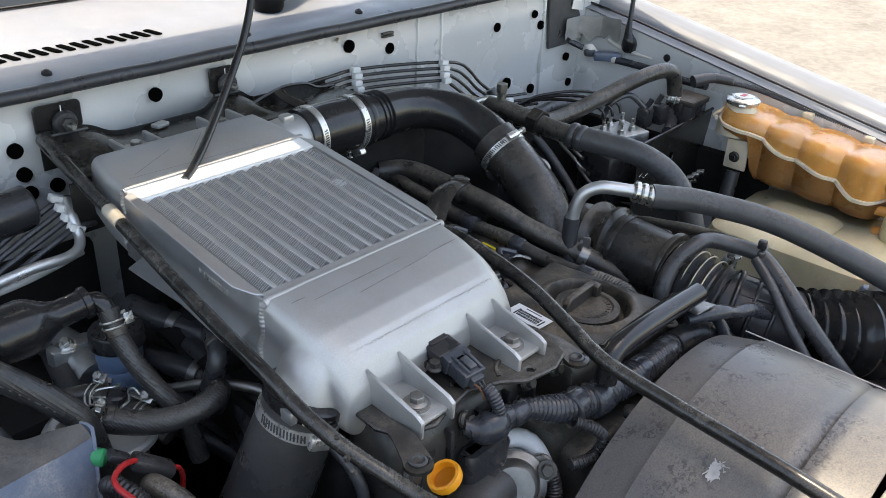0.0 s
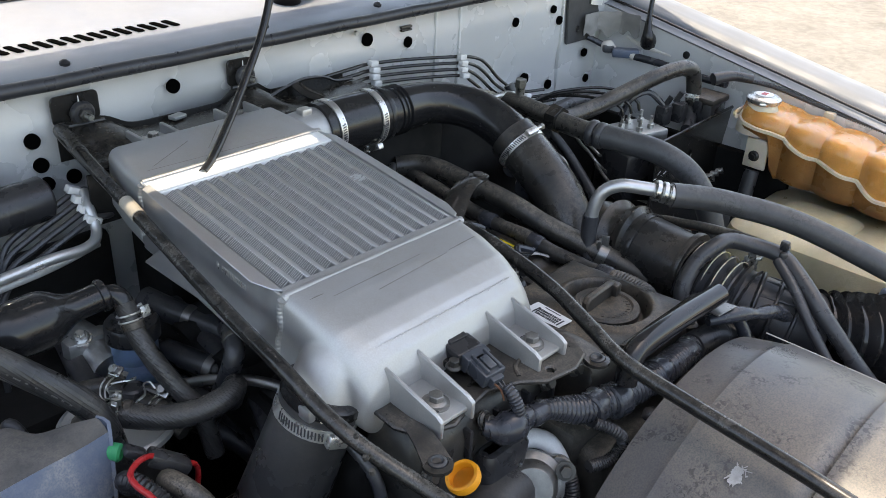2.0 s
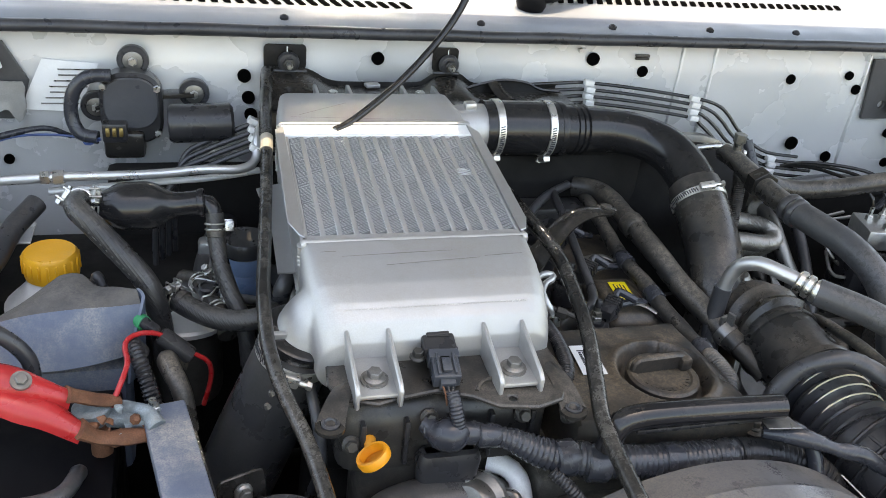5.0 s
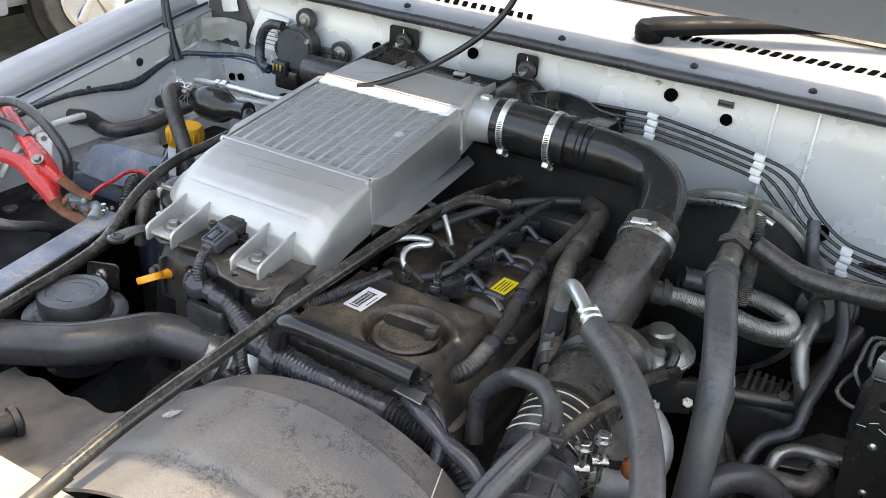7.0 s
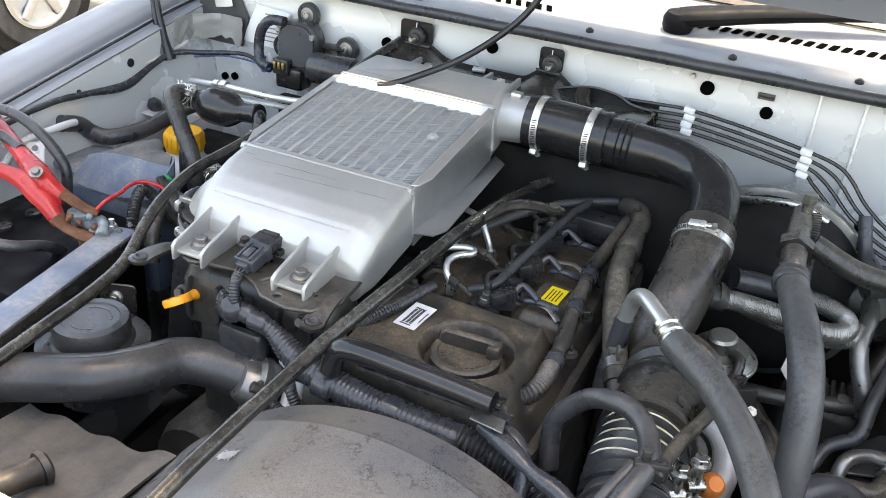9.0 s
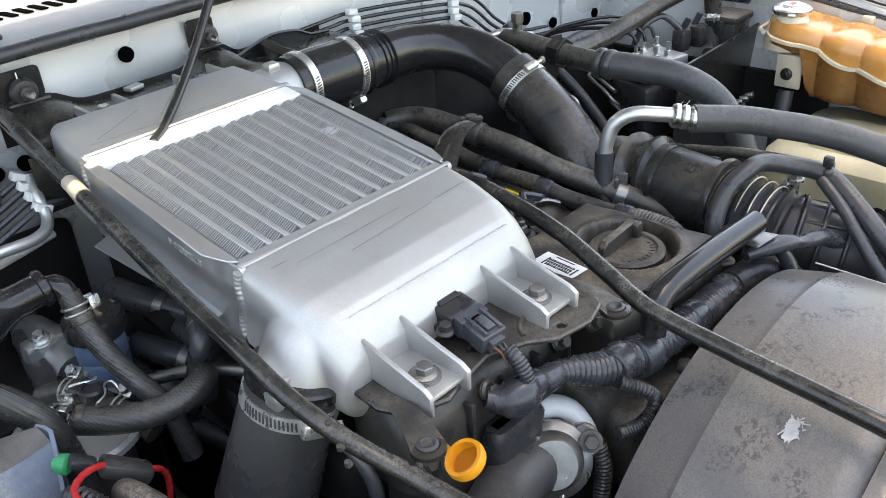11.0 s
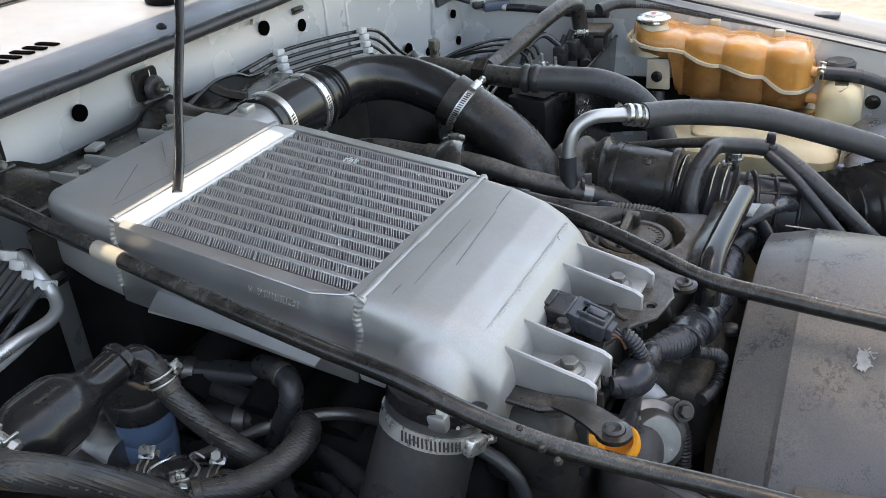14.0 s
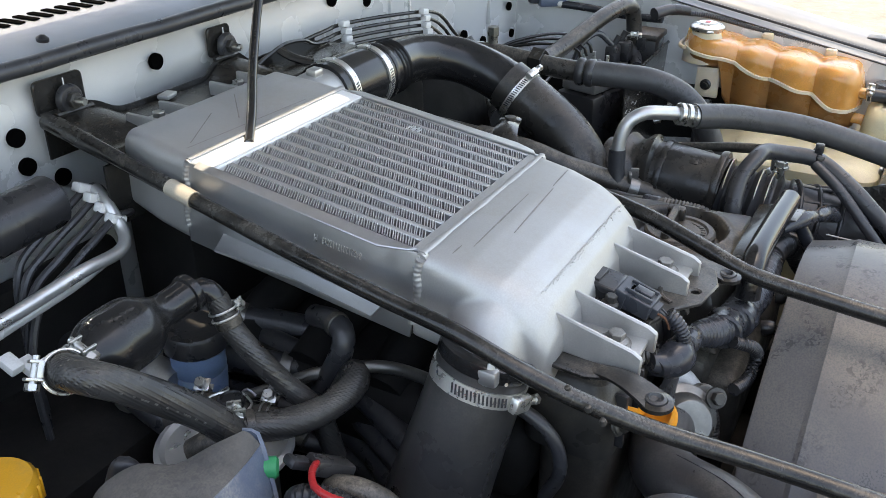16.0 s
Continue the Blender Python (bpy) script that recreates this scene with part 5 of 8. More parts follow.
    part("print_bar", box((0.022, 0.0012, 0.0003), lm @ Matrix.Translation((0.0, -0.0100, 0)), 0), INK, cov)
    mm = Matrix.Translation((0.0410, -0.3480, 0.9465)) @ Matrix.Rotation(radians(86), 4, "Z")
    part("warning_label", box((0.040, 0.022, 0.0006), mm, 0), YELLOW_PAPER, e, "yellow warning label")
    for i in range(4):
        part("print_bar", box((0.028 - 0.004 * (i % 2), 0.0013, 0.0004), mm @ Matrix.Translation((0.0, 0.006 - 0.004 * i, 0.0005)), 0), INK, e)

    tb = thing("vent_tube", (-0.01, -0.62, 0.97), "glossy black steel vent tube with open end", "tube")
    part("tube", tube([(-0.100, -0.617, 0.955), (-0.094, -0.616, 0.978), (-0.074, -0.615, 0.987), (0.0, -0.617, 0.988), (0.072, -0.620, 0.987)], 0.0115, 18, hollow=0.22), GLOSS_BLACK, tb)
    part("strap", box((0.15, 0.020, 0.004), Matrix.Translation((0.0, -0.600, 0.975)) @ Matrix.Rotation(-0.3, 4, "X"), 0.001), STEEL_BLACK, tb)
    part("foot", box((0.16, 0.012, 0.005), Matrix.Translation((0.008, -0.610, 0.968)), 0.0015), PLASTIC, tb)
    part("end_tab", prism([(0.0, 0.0), (0.034, -0.004), (0.030, 0.014), (0.0, 0.016)], 0.002, Matrix.Translation((0.055, -0.632, 0.972)), 0.0006), PIPE_GREY, tb, "bare metal tab")

    ar = thing("arch_bracket", (-0.03, -0.37, 1.0), "black pressed bracket with a bolt eye", "bracket")

    def strap(u, v):
        p = Vector(spline_at(((-0.090, -0.352, 0.985), (-0.066, -0.344, 1.016), (-0.036, -0.332, 1.041), (-0.008, -0.322, 1.046), (0.018, -0.314, 1.042)), u))
        wide = 0.017 - 0.005 * u
        return p + Vector((0.30, -0.95, 0.0)) * wide * (2 * v - 1) + Vector((0, 0, -0.0035 * (2 * v - 1) ** 2))
    part("strap", sheet(strap, 16, 6, 0.003), STEEL_BLACK, ar)
    part("tip", lathe([(0.0128, -0.003), (0.0128, 0.0), (0.0112, 0.001)], (0.016, -0.315, 1.0425), (0.05, 0.03, 1), 22), STEEL_BLACK, ar)
    part("eye", lathe([(0.0065, -0.004), (0.0065, 0.0035), (0.004, 0.0035)], (0.016, -0.315, 1.042), (0.05, 0.03, 1), 14), IRON, ar)

    # dipstick
    d = thing("dipstick", (-0.315, -0.6, 0.9), "orange-yellow plastic dipstick handle", "dipstick")
    part("loop", lathe([(0.0120, -0.0042), (0.0150, -0.0042), (0.0160, 0.0), (0.0150, 0.0042), (0.0120, 0.0042), (0.0118, 0.0), (0.0120, -0.0042)], (-0.310, -0.594, 0.952), (-0.485, 0.19, 0.855), 30), ORANGE_HANDLE, d)
    part("stem", tube([(-0.310, -0.582, 0.949), (-0.309, -0.572, 0.947), (-0.309, -0.562, 0.945), (-0.309, -0.556, 0.940), (-0.307, -0.552, 0.90)], [0.0045, 0.0052, 0.0080, 0.0075, 0.004], 12), ORANGE_HANDLE, d)


def build_engine_hoses():
    lc = thing("loom_conduit", (0.08, -0.4, 0.94), "dusty wiring conduit along the rocker cover, taped at the rear", "conduit")
    part("corrugated_end", tube([(0.026, -0.556, 0.925), (0.058, -0.552, 0.935), (0.080, -0.533, 0.943), (0.085, -0.510, 0.944), (0.084, -0.482, 0.944)], 0.0108, 14, ribs=(0.0042, 0.0016)), RUBBER_DUSTY, lc)
    part("taped_run", tube([(0.084, -0.486, 0.944), (0.082, -0.449, 0.942), (0.079, -0.417, 0.943), (0.074, -0.386, 0.948), (0.071, -0.354, 0.954), (0.069, -0.318, 0.955), (0.066, -0.283, 0.958), (0.07, -0.22, 0.965), (0.075, -0.14, 0.972)], 0.0096, 14, wob=0.12), RUBBER_DUSTY, lc)
    for q, ax in (((0.0835, -0.470, 0.9435), (0, -1, 0)), ((0.0725, -0.370, 0.951), (0.1, -1, -0.1)), ((0.067, -0.295, 0.957), (0.1, -1, 0))):
        part("tape_wrap", lathe([(0.0102, -0.010), (0.0114, -0.008), (0.0112, 0.008), (0.0102, 0.010)], q, ax, 16), TAPE_BLACK, lc)
    ch = thing("coolant_hose", (0.1, -0.3, 0.95), "dusty black rubber coolant hose beside the rocker cover", "hose")
    part("run", tube([(0.062, -0.125, 0.980), (0.085, -0.145, 0.983), (0.095, -0.175, 0.983), (0.097, -0.22, 0.980), (0.099, -0.269, 0.977), (0.104, -0.311, 0.970), (0.113, -0.347, 0.957), (0.125, -0.383, 0.946), (0.137, -0.418, 0.935), (0.149, -0.448, 0.925)], 0.0140, 18), RUBBER_DUSTY, ch)
    part("joint", lathe([(0.0145, -0.012), (0.0165, -0.009), (0.0165, 0.009), (0.0145, 0.012)], (0.098, -0.245, 0.9785), (0.02, -1, -0.05), 20), RUBBER_DUSTY, ch)
    part("stub", tube([(0.146, -0.442, 0.927), (0.158, -0.468, 0.918), (0.165, -0.485, 0.910)], [0.011, 0.0115, 0.012], 14), IRON, ch, "grimy iron stub")
    part("spring_clamp", join(lathe([(0.0145, -0.006), (0.0153, -0.006), (0.0153, 0.006), (0.0145, 0.006)], (0.141, -0.428, 0.9315), (0.38, -0.88, -0.3), 20), box((0.004, 0.010, 0.018), Matrix.Translation((0.141, -0.430, 0.951)) @ Matrix.Rotation(0.4, 4, "Z"), 0.001), box((0.012, 0.004, 0.012), Matrix.Translation((0.135, -0.426, 0.949)) @ Matrix.Rotation(0.4, 4, "Z"), 0.001)), PIPE_GREY, ch, "grey spring clamp")
    fl = thing("front_loom", (-0.05, -0.61, 0.93), "thick taped wiring loom across the engine front", "wiring loom")
    part("taped_trunk", tube([(-0.262, -0.577, 0.962), (-0.235, -0.584, 0.964), (-0.19, -0.590, 0.956), (-0.140, -0.604, 0.939), (-0.05, -0.617, 0.932), (0.02, -0.615, 0.928), (0.050, -0.612, 0.925)], [0.0085, 0.0095, 0.0105, 0.0160, 0.0170, 0.0160, 0.0155], 18, 0.004, wob=0.06, ribs=(0.0052, 0.0011)), TAPE_BLACK, fl)
    part("corrugated_end", tube([(0.042, -0.6145, 0.928), (0.075, -0.614, 0.923), (0.105, -0.617, 0.917), (0.140, -0.628, 0.900), (0.165, -0.645, 0.865)], 0.0158, 16, ribs=(0.0052, 0.0026)), PLASTIC, fl, "black corrugated conduit")
    for k, (x, y, z, r) in enumerate(((-0.225, -0.586, 0.962, 0.0112), (-0.205, -0.589, 0.959, 0.0112), (-0.135, -0.606, 0.938, 0.0176), (-0.105, -0.6135, 0.934, 0.0176), (-0.03, -0.6165, 0.931, 0.0170), (0.03, -0.6145, 0.927, 0.0162))):
        part("tape_wrap", moved(lathe([(r - 0.0022, -0.011), (r, -0.009), (r * 0.985, 0.0), (r, 0.008), (r - 0.002, 0.011)], seg=18), frame_z((x, y, z), (1, -0.12 + 0.1 * (k % 3), -0.06))), TAPE_BLACK, fl)
    part("knot", tube([(-0.262, -0.572, 0.966), (-0.250, -0.582, 0.962), (-0.238, -0.588, 0.964), (-0.228, -0.585, 0.968)], [0.008, 0.0125, 0.0120, 0.008], 14, 0.003, wob=0.5), TAPE_BLACK, fl, "crumpled tape knot")
    for x, z in ((-0.075, 0.912), (0.0, 0.908)):
        part("clip_plug", lathe([(0.0075, 0), (0.0085, 0.006), (0.006, 0.012)], (x, -0.632, z), (0.1, -1, 0.2), 14), PLASTIC, fl)
    hose("tape_strip", [(0.062, -0.618, 0.955), (0.095, -0.635, 0.958), (0.125, -0.648, 0.952), (0.155, -0.655, 0.945), (0.18, -0.665, 0.93)], [0.006, 0.0085, 0.007, 0.009, 0.006], "crumpled shiny black tape strip", TAPE_BLACK, 10, "tape", wob=0.5)
    hose("sensor_cable", [(-0.239, -0.576, 1.001), (-0.238, -0.584, 0.994), (-0.236, -0.590, 0.982), (-0.233, -0.591, 0.968)], 0.0066, "ribbed black sensor cable sleeve below the plug", TAPE_BLACK, 10, "cable", ribs=(0.003, 0.0008))
    hose("loom_branch", [(-0.15, -0.618, 0.935), (-0.135, -0.634, 0.925), (-0.125, -0.638, 0.908), (-0.14, -0.635, 0.893), (-0.165, -0.628, 0.895)], 0.0065, "black corrugated wiring loop", PLASTIC, 10, "conduit", ribs=(0.003, 0.001))
    hose("loom_branch", [(0.080, -0.612, 0.958), (0.100, -0.622, 0.955), (0.114, -0.636, 0.936), (0.113, -0.652, 0.905), (0.105, -0.668, 0.87)], 0.0075, "taped wiring branch hanging past the conduit", TAPE_BLACK, 10, "wiring loom", wob=0.1)
    sl = thing("steel_line", (-0.08, -0.37, 0.97), "bright bent steel fuel line with union nuts", "pipe")
    part("bend", tube([(-0.069, -0.403, 0.946), (-0.071, -0.402, 0.958), (-0.078, -0.400, 0.968), (-0.081, -0.388, 0.976), (-0.074, -0.375, 0.979), (-0.062, -0.367, 0.980), (-0.060, -0.360, 0.982), (-0.072, -0.362, 0.984), (-0.092, -0.378, 0.985), (-0.115, -0.392, 0.975)], 0.0040, 12), PIPE_LIGHT, sl)
    part("union_nut", hexagon(0.0076, 0.013, frame_z((-0.068, -0.404, 0.943), (-0.1, 0.1, 1))), ZINC, sl)
    part("second_pipe", tube([(-0.061, -0.301, 0.946), (-0.064, -0.300, 0.960), (-0.072, -0.297, 0.975), (-0.085, -0.290, 0.99), (-0.11, -0.282, 0.992)], 0.0040, 12), PIPE_LIGHT, sl)
    part("union_nut", hexagon(0.0076, 0.013, frame_z((-0.060, -0.302, 0.942), (-0.1, 0.15, 1))), ZINC, sl)
    rnd = random.Random(11)
    for k, y in enumerate((-0.405, -0.325, -0.245)):
        cn = thing("injector_plug", (-0.01, y, 0.96), "black injector wiring plug with ribs", "connector", "injector plugs")
        pm = Matrix.Translation((-0.006 + 0.006 * rnd.random(), y, 0.962)) @ Matrix.Rotation(0.5 + 0.4 * rnd.random(), 4, "Z") @ Matrix.Rotation(-0.2, 4, "Y")
        part("shell", box((0.030, 0.016, 0.013), pm, 0.002), PLASTIC, cn)
        for q in range(4):
            part("ridge", box((0.0022, 0.0185, 0.015), pm @ Matrix.Translation((0.002 + 0.004 * q, 0, 0)), 0.0006), PLASTIC, cn)
        part("tail", tube([pm @ Vector((0.015, 0, 0)), pm @ Vector((0.026, 0.003, 0.004)), (0.035, y + 0.012, 0.962)], 0.0045, 8), TAPE_BLACK, cn)
    for k, pts in enumerate(([(-0.045, -0.405, 0.956), (-0.019, -0.392, 0.966), (-0.007, -0.319, 0.975), (0.010, -0.206, 0.985), (0.02, -0.15, 0.985)], [(-0.09, -0.31, 0.972), (-0.05, -0.235, 0.982), (0.0, -0.17, 0.985), (0.05, -0.13, 0.985)])):
        hose("breather_pipe", pts, (0.0056, 0.0060)[k], "dusty black rubber pipe over the injectors", RUBBER, 12, "hose")
    for x, y in ((0.084, -0.36), (0.082, -0.28), (-0.116, -0.34)):
        solid("cover_stud", join(lathe([(0.009, 0), (0.009, 0.004), (0.005, 0.005), (0.005, 0.016)], (x, y, 0.934), (0, 0, 1), 12), hexagon(0.0075, 0.007, frame_z((x, y, 0.942), (0, 0, 1)))), GREASE, "dark hex stud on the rocker cover", "stud", "cover studs")
    hose("wiring_sleeve", [(-0.12, -0.545, 0.955), (-0.10, -0.515, 0.965), (-0.09, -0.47, 0.962), (-0.085, -0.42, 0.955)], 0.008, "ribbed black wiring sleeve", PLASTIC, 10, "conduit", ribs=(0.0035, 0.0012))
    rh = hose("radiator_hose", [(-0.205, -0.582, 0.874), (-0.228, -0.585, 0.877), (-0.268, -0.592, 0.881), (-0.298, -0.611, 0.887), (-0.317, -0.652, 0.893), (-0.341, -0.682, 0.894), (-0.372, -0.702, 0.893), (-0.43, -0.730, 0.889), (-0.49, -0.765, 0.88)], 0.026,
         "thick dusty black upper radiator hose", HOSE_SMOOTH, 24)
    part("end_bead", lathe([(0.0262, -0.004), (0.0278, -0.002), (0.0278, 0.002), (0.0262, 0.004)], (-0.208, -0.582, 0.8745), (-0.98, -0.12, 0.1), 22), HOSE_SMOOTH, rh)
    part("moulding_seam", tube([(-0.298, -0.611, 0.9132), (-0.317, -0.652, 0.9192), (-0.341, -0.682, 0.9202), (-0.372, -0.702, 0.9192), (-0.43, -0.730, 0.9152)], 0.0006, 6, 0.01), RUBBER, rh)
    worm_clamp((-0.217, -0.583, 0.876), (-0.98, -0.12, 0.1), 0.0263, (0, -0.3, -1), 0.011, "worm clamp on the radiator hose")
    hose("drain_hose", [(-0.352, -0.495, 0.955), (-0.350, -0.516, 0.943), (-0.347, -0.529, 0.924), (-0.345, -0.532, 0.896), (-0.345, -0.520, 0.865), (-0.35, -0.50, 0.82)], 0.0058, "thin black rubber drain hose", RUBBER, 10)
    s = thing("fan_shroud", (0.0, -0.76, 0.85), "arched dark grey plastic fan shroud covered in dust and finger marks", "fan shroud")

    def arch(u, v):
        a = radians(-62 + 124 * u)
        R = 0.245
        y = -0.650 - 0.1595 * v
        # stepped up at the rear, rolled down at the front
        r = R - (0.010 * (1 - v / 0.27) + 0.0015 if v < 0.27 else 0.0) - 0.007 * max(0.0, (v - 0.88) / 0.12) ** 2
        k = 1.0 + 0.10 * (1 if u < 0.5 else 0) * abs(2 * u - 1)
        return (0.0 + r * math.sin(a) * k, y, 0.722 + r * math.cos(a))
    part("arch", sheet(arch, 48, 36, 0.004), SHROUD, s, smooth=14)
    part("front_rim", sheet(lambda u, v: (0.2435 * math.sin(radians(-62 + 124 * u)) * (1.0 + 0.10 * (1 if u < 0.5 else 0) * abs(2 * u - 1)), -0.8108 - 0.056 * v, 0.722 + 0.2435 * math.cos(radians(-62 + 124 * u))), 48, 4, 0.004), SHROUD, s, "dusty front rim behind a dark joint")
    part("rear_lip", sheet(lambda u, v: (0.0 + (0.2295 - 0.012 * v) * math.sin(radians(-62 + 124 * u)) * (1.0 + 0.10 * (1 if u < 0.5 else 0) * abs(2 * u - 1)), -0.652, 0.722 + (0.2295 - 0.012 * v) * math.cos(radians(-62 + 124 * u))), 48, 2, 0.004), SHROUD, s)
    part("left_wing", sheet(lambda u, v: (-0.215 - 0.20 * u, -0.715 - 0.168 * v, 0.868 - 0.018 * min(1.0, 3 * u) + 0.008 * math.sin(v * 3) + 0.004 * math.sin(u * 19)), 24, 6, 0.004), BLUE_GREY_DUST, s, "brown dusty side panel")
    part("right_wing", sheet(lambda u, v: (0.215 + 0.16 * u, -0.69 - 0.175 * v, 0.845 - 0.03 * u), 10, 6, 0.004), SHROUD, s)
    part("seam_line", tube([(0.13, -0.66, 0.9295), (0.15, -0.75, 0.9175), (0.155, -0.85, 0.914)], 0.0008, 6, 0.02), SEALER, s)
    rnd = random.Random(7)
    # one ragged flat splash, lying on the arch
    tilt = math.asin(-0.122 / (0.245 * 1.05))
    lay = Matrix.Translation((-0.122, -0.750, 0.722 + 0.245 * math.cos(tilt) + 0.0022)) @ Matrix.Rotation(tilt * 0.95, 4, "Y")
    rim = []
    for i in range(40):
        a = 2 * math.pi * i / 40
        r = 0.0052 + 0.0012 * math.sin(2 * a + 0.9) + 0.0028 * rnd.random()
        rim.append((r * 1.3 * math.cos(a) - 0.002, r * math.sin(a)))
    blob = prism(rim, 0.0010, lay, 0)
    for k in range(18):
        # thin splashed strands, mostly thrown one way
        a = rnd.gauss(0.1, 0.55) + (math.pi if k % 4 == 0 else 0.0)
        d = 0.003 + 0.0060 * rnd.random()
        e = 0.0035 * rnd.gauss(0, 1)
        blob = join(blob, box((0.002 + 0.006 * rnd.random(), 0.0005 + 0.0006 * rnd.random(), 0.0008), lay @ Matrix.Rotation(a, 4, "Z") @ Matrix.Translation((d, e, 0)) @ Matrix.Rotation(rnd.gauss(0, 0.5), 4, "Z"), 0))
    part("dropping", blob, BIRD, s, "white dried bird dropping")
    sp = thing("shroud_spout", (-0.29, -0.82, 0.88), "dusty round duct stub beside the shroud", "duct")
    part("stub", tube([(-0.305, -0.800, 0.876), (-0.322, -0.850, 0.880)], 0.013, 16), PLASTIC_DUSTY, sp)
    part("collar", lathe([(0.017, 0), (0.018, 0.006), (0.014, 0.009)], (-0.305, -0.800, 0.876), (0.3, 1, 0), 18), PLASTIC_DUSTY, sp)
    psr = thing("steering_reservoir", (-0.40, -0.645, 0.82), "black power steering reservoir with round dusty cap", "reservoir")
    part("body", lathe([(0.044, 0.0), (0.050, 0.045), (0.057, 0.058), (0.061, 0.062), (0.061, 0.067), (0.056, 0.069), (0.045, 0.070), (0.042, 0.074)], (-0.392, -0.640, 0.83), (0, 0, 1), 30), PLASTIC, psr)
    c = part("cap", lathe([(0.0415, -0.004), (0.042, 0.018), (0.040, 0.0235), (0.031, 0.0245), (0.030, 0.0230), (0.004, 0.0230)], (-0.392, -0.640, 0.903), (0, 0, 1), 30), PLASTIC, psr)
    for k in range(2):
        for i in range(7):
            a = radians(30 + 17 * i + 180 * k)
            part("cap_writing", box((0.005, 0.0022, 0.0006), Matrix.Translation((-0.392 + 0.022 * math.cos(a), -0.640 + 0.022 * math.sin(a), 0.9263)) @ Matrix.Rotation(a + 1.57, 4, "Z"), 0), GREY_PLASTIC, c)
    part("bracket", prism(rounded(-0.022, -0.05, 0.022, 0.012, 0.006, 3), 0.004, Matrix.Translation((-0.420, -0.572, 0.912)) @ Matrix.Rotation(0.35, 4, "Z") @ Matrix.Rotation(radians(80), 4, "X"), 0.001), STEEL_BLACK, psr)
    flange_bolt(psr, (-0.419, -0.576, 0.909), (0.3, -1, 0.2), 0.0055, 0.0085, PIPE_GREY)


# ---- right-hand side of the bay ----
def build_right():
    d = thing("intake_duct", (0.2, -0.55, 0.85), "black ribbed rubber air intake duct, dusty on top", "duct")
    part("rear_boot", tube([(0.206, -0.345, 0.884), (0.205, -0.370, 0.906), (0.202, -0.395, 0.922), (0.200, -0.425, 0.932), (0.200, -0.448, 0.934)], [0.038, 0.046, 0.052, 0.0535, 0.051], 32, ribs=(0.0215, 0.0110)), DUCT, d)
    part("middle_tube", tube([(0.200, -0.440, 0.930), (0.199, -0.480, 0.929), (0.198, -0.528, 0.925)], [0.0465, 0.0455, 0.0445], 32), DUCT, d)
    for y, r in ((-0.452, 0.0510), (-0.522, 0.0495)):
        part("moulded_ring", lathe([(0.040, -0.005), (r - 0.001, -0.004), (r, 0.0), (r - 0.001, 0.004), (0.040, 0.005)], (0.199, y, 0.9285), (0, -1, -0.05), 32), DUCT, d)
    for y, a in ((-0.470, 80), (-0.492, 118), (-0.500, 62)):
        part("moulded_nub", box((0.010, 0.012, 0.006), Matrix.Translation((0.199, y, 0.928)) @ Matrix.Rotation(radians(90 - a), 4, "Y") @ Matrix.Translation((0, 0, 0.0435)), 0.002), DUCT, d)
    part("bellows", tube([(0.198, -0.526, 0.925), (0.199, -0.560, 0.919), (0.203, -0.600, 0.911)], 0.0465, 32, ribs=(0.0125, 0.0085)), RUBBER, d)
    for i in range(5):
        y = -0.5325 - 0.0125 * i
        part("bellows_edge", tube([(0.1985 + 0.0468 * math.cos(a), y - 0.002 * math.sin(a), 0.9225 - 0.0022 * i + 0.0468 * math.sin(a)) for a in (radians(38 + 11 * j) for j in range(11))], [0.0002] + [0.0009] * 9 + [0.0002], 6, 0.01), SEAM_PLASTIC, d, "worn pale rib edge")
    part("front_tube", tube([(0.203, -0.592, 0.912), (0.212, -0.640, 0.905), (0.235, -0.685, 0.898)], [0.0415, 0.043, 0.044], 32), RUBBER, d)
    for q in ((0.205, -0.610, 0.910), (0.2095, -0.632, 0.9065), (0.218, -0.656, 0.903)):
        part("tube_rib", lathe([(0.040, -0.0045), (0.0460, -0.001), (0.0460, 0.001), (0.040, 0.0045)], q, (0.3, -1, -0.15), 32), RUBBER, d)
    for a in (60, 92, 125):
        part("long_rib", box((0.004, 0.050, 0.004), Matrix.Translation((0.211, -0.636, 0.906)) @ Matrix.Rotation(0.2, 4, "Z") @ Matrix.Rotation(radians(90 - a), 4, "Y") @ Matrix.Translation((0, 0, 0.043)), 0.0015), RUBBER, d)
    part("front_bellows", tube([(0.232, -0.68, 0.899), (0.262, -0.715, 0.893), (0.305, -0.75, 0.885), (0.36, -0.775, 0.875)], [0.049, 0.054, 0.056, 0.054], 32, ribs=(0.0165, 0.0125)), RUBBER_CLEAN, d)
    air = thing("air_cleaner", (0.48, -0.80, 0.75), "black plastic air cleaner housing with clips", "air cleaner")
    part("lower_box", box_at((0.36, -0.90, 0.66), (0.62, -0.70, 0.84), 0.02, 3), PLASTIC, air)
    part("lid", loft([[(x, y, z) for x, y in rounded(0.355 + e, -0.905 + e, 0.625 - e, -0.695 - e, 0.025, 4)] for z, e in ((0.84, 0.0), (0.875, 0.004), (0.895, 0.02), (0.90, 0.05))]), PLASTIC, air)
    part("outlet_ring", lathe([(0.056, 0), (0.056, 0.018), (0.05, 0.02)], (0.372, -0.778, 0.874), (-1, 0.35, 0.1), 28), PLASTIC, air)
    for x in (0.42, 0.56):
        part("clip", box((0.016, 0.006, 0.035), Matrix.Translation((x, -0.694, 0.845)), 0.002), ZINC, air)

    a = thing("air_conditioning_hose", (0.25, -0.55, 0.95), "black insulated air conditioning hose with bright alloy end", "hose")
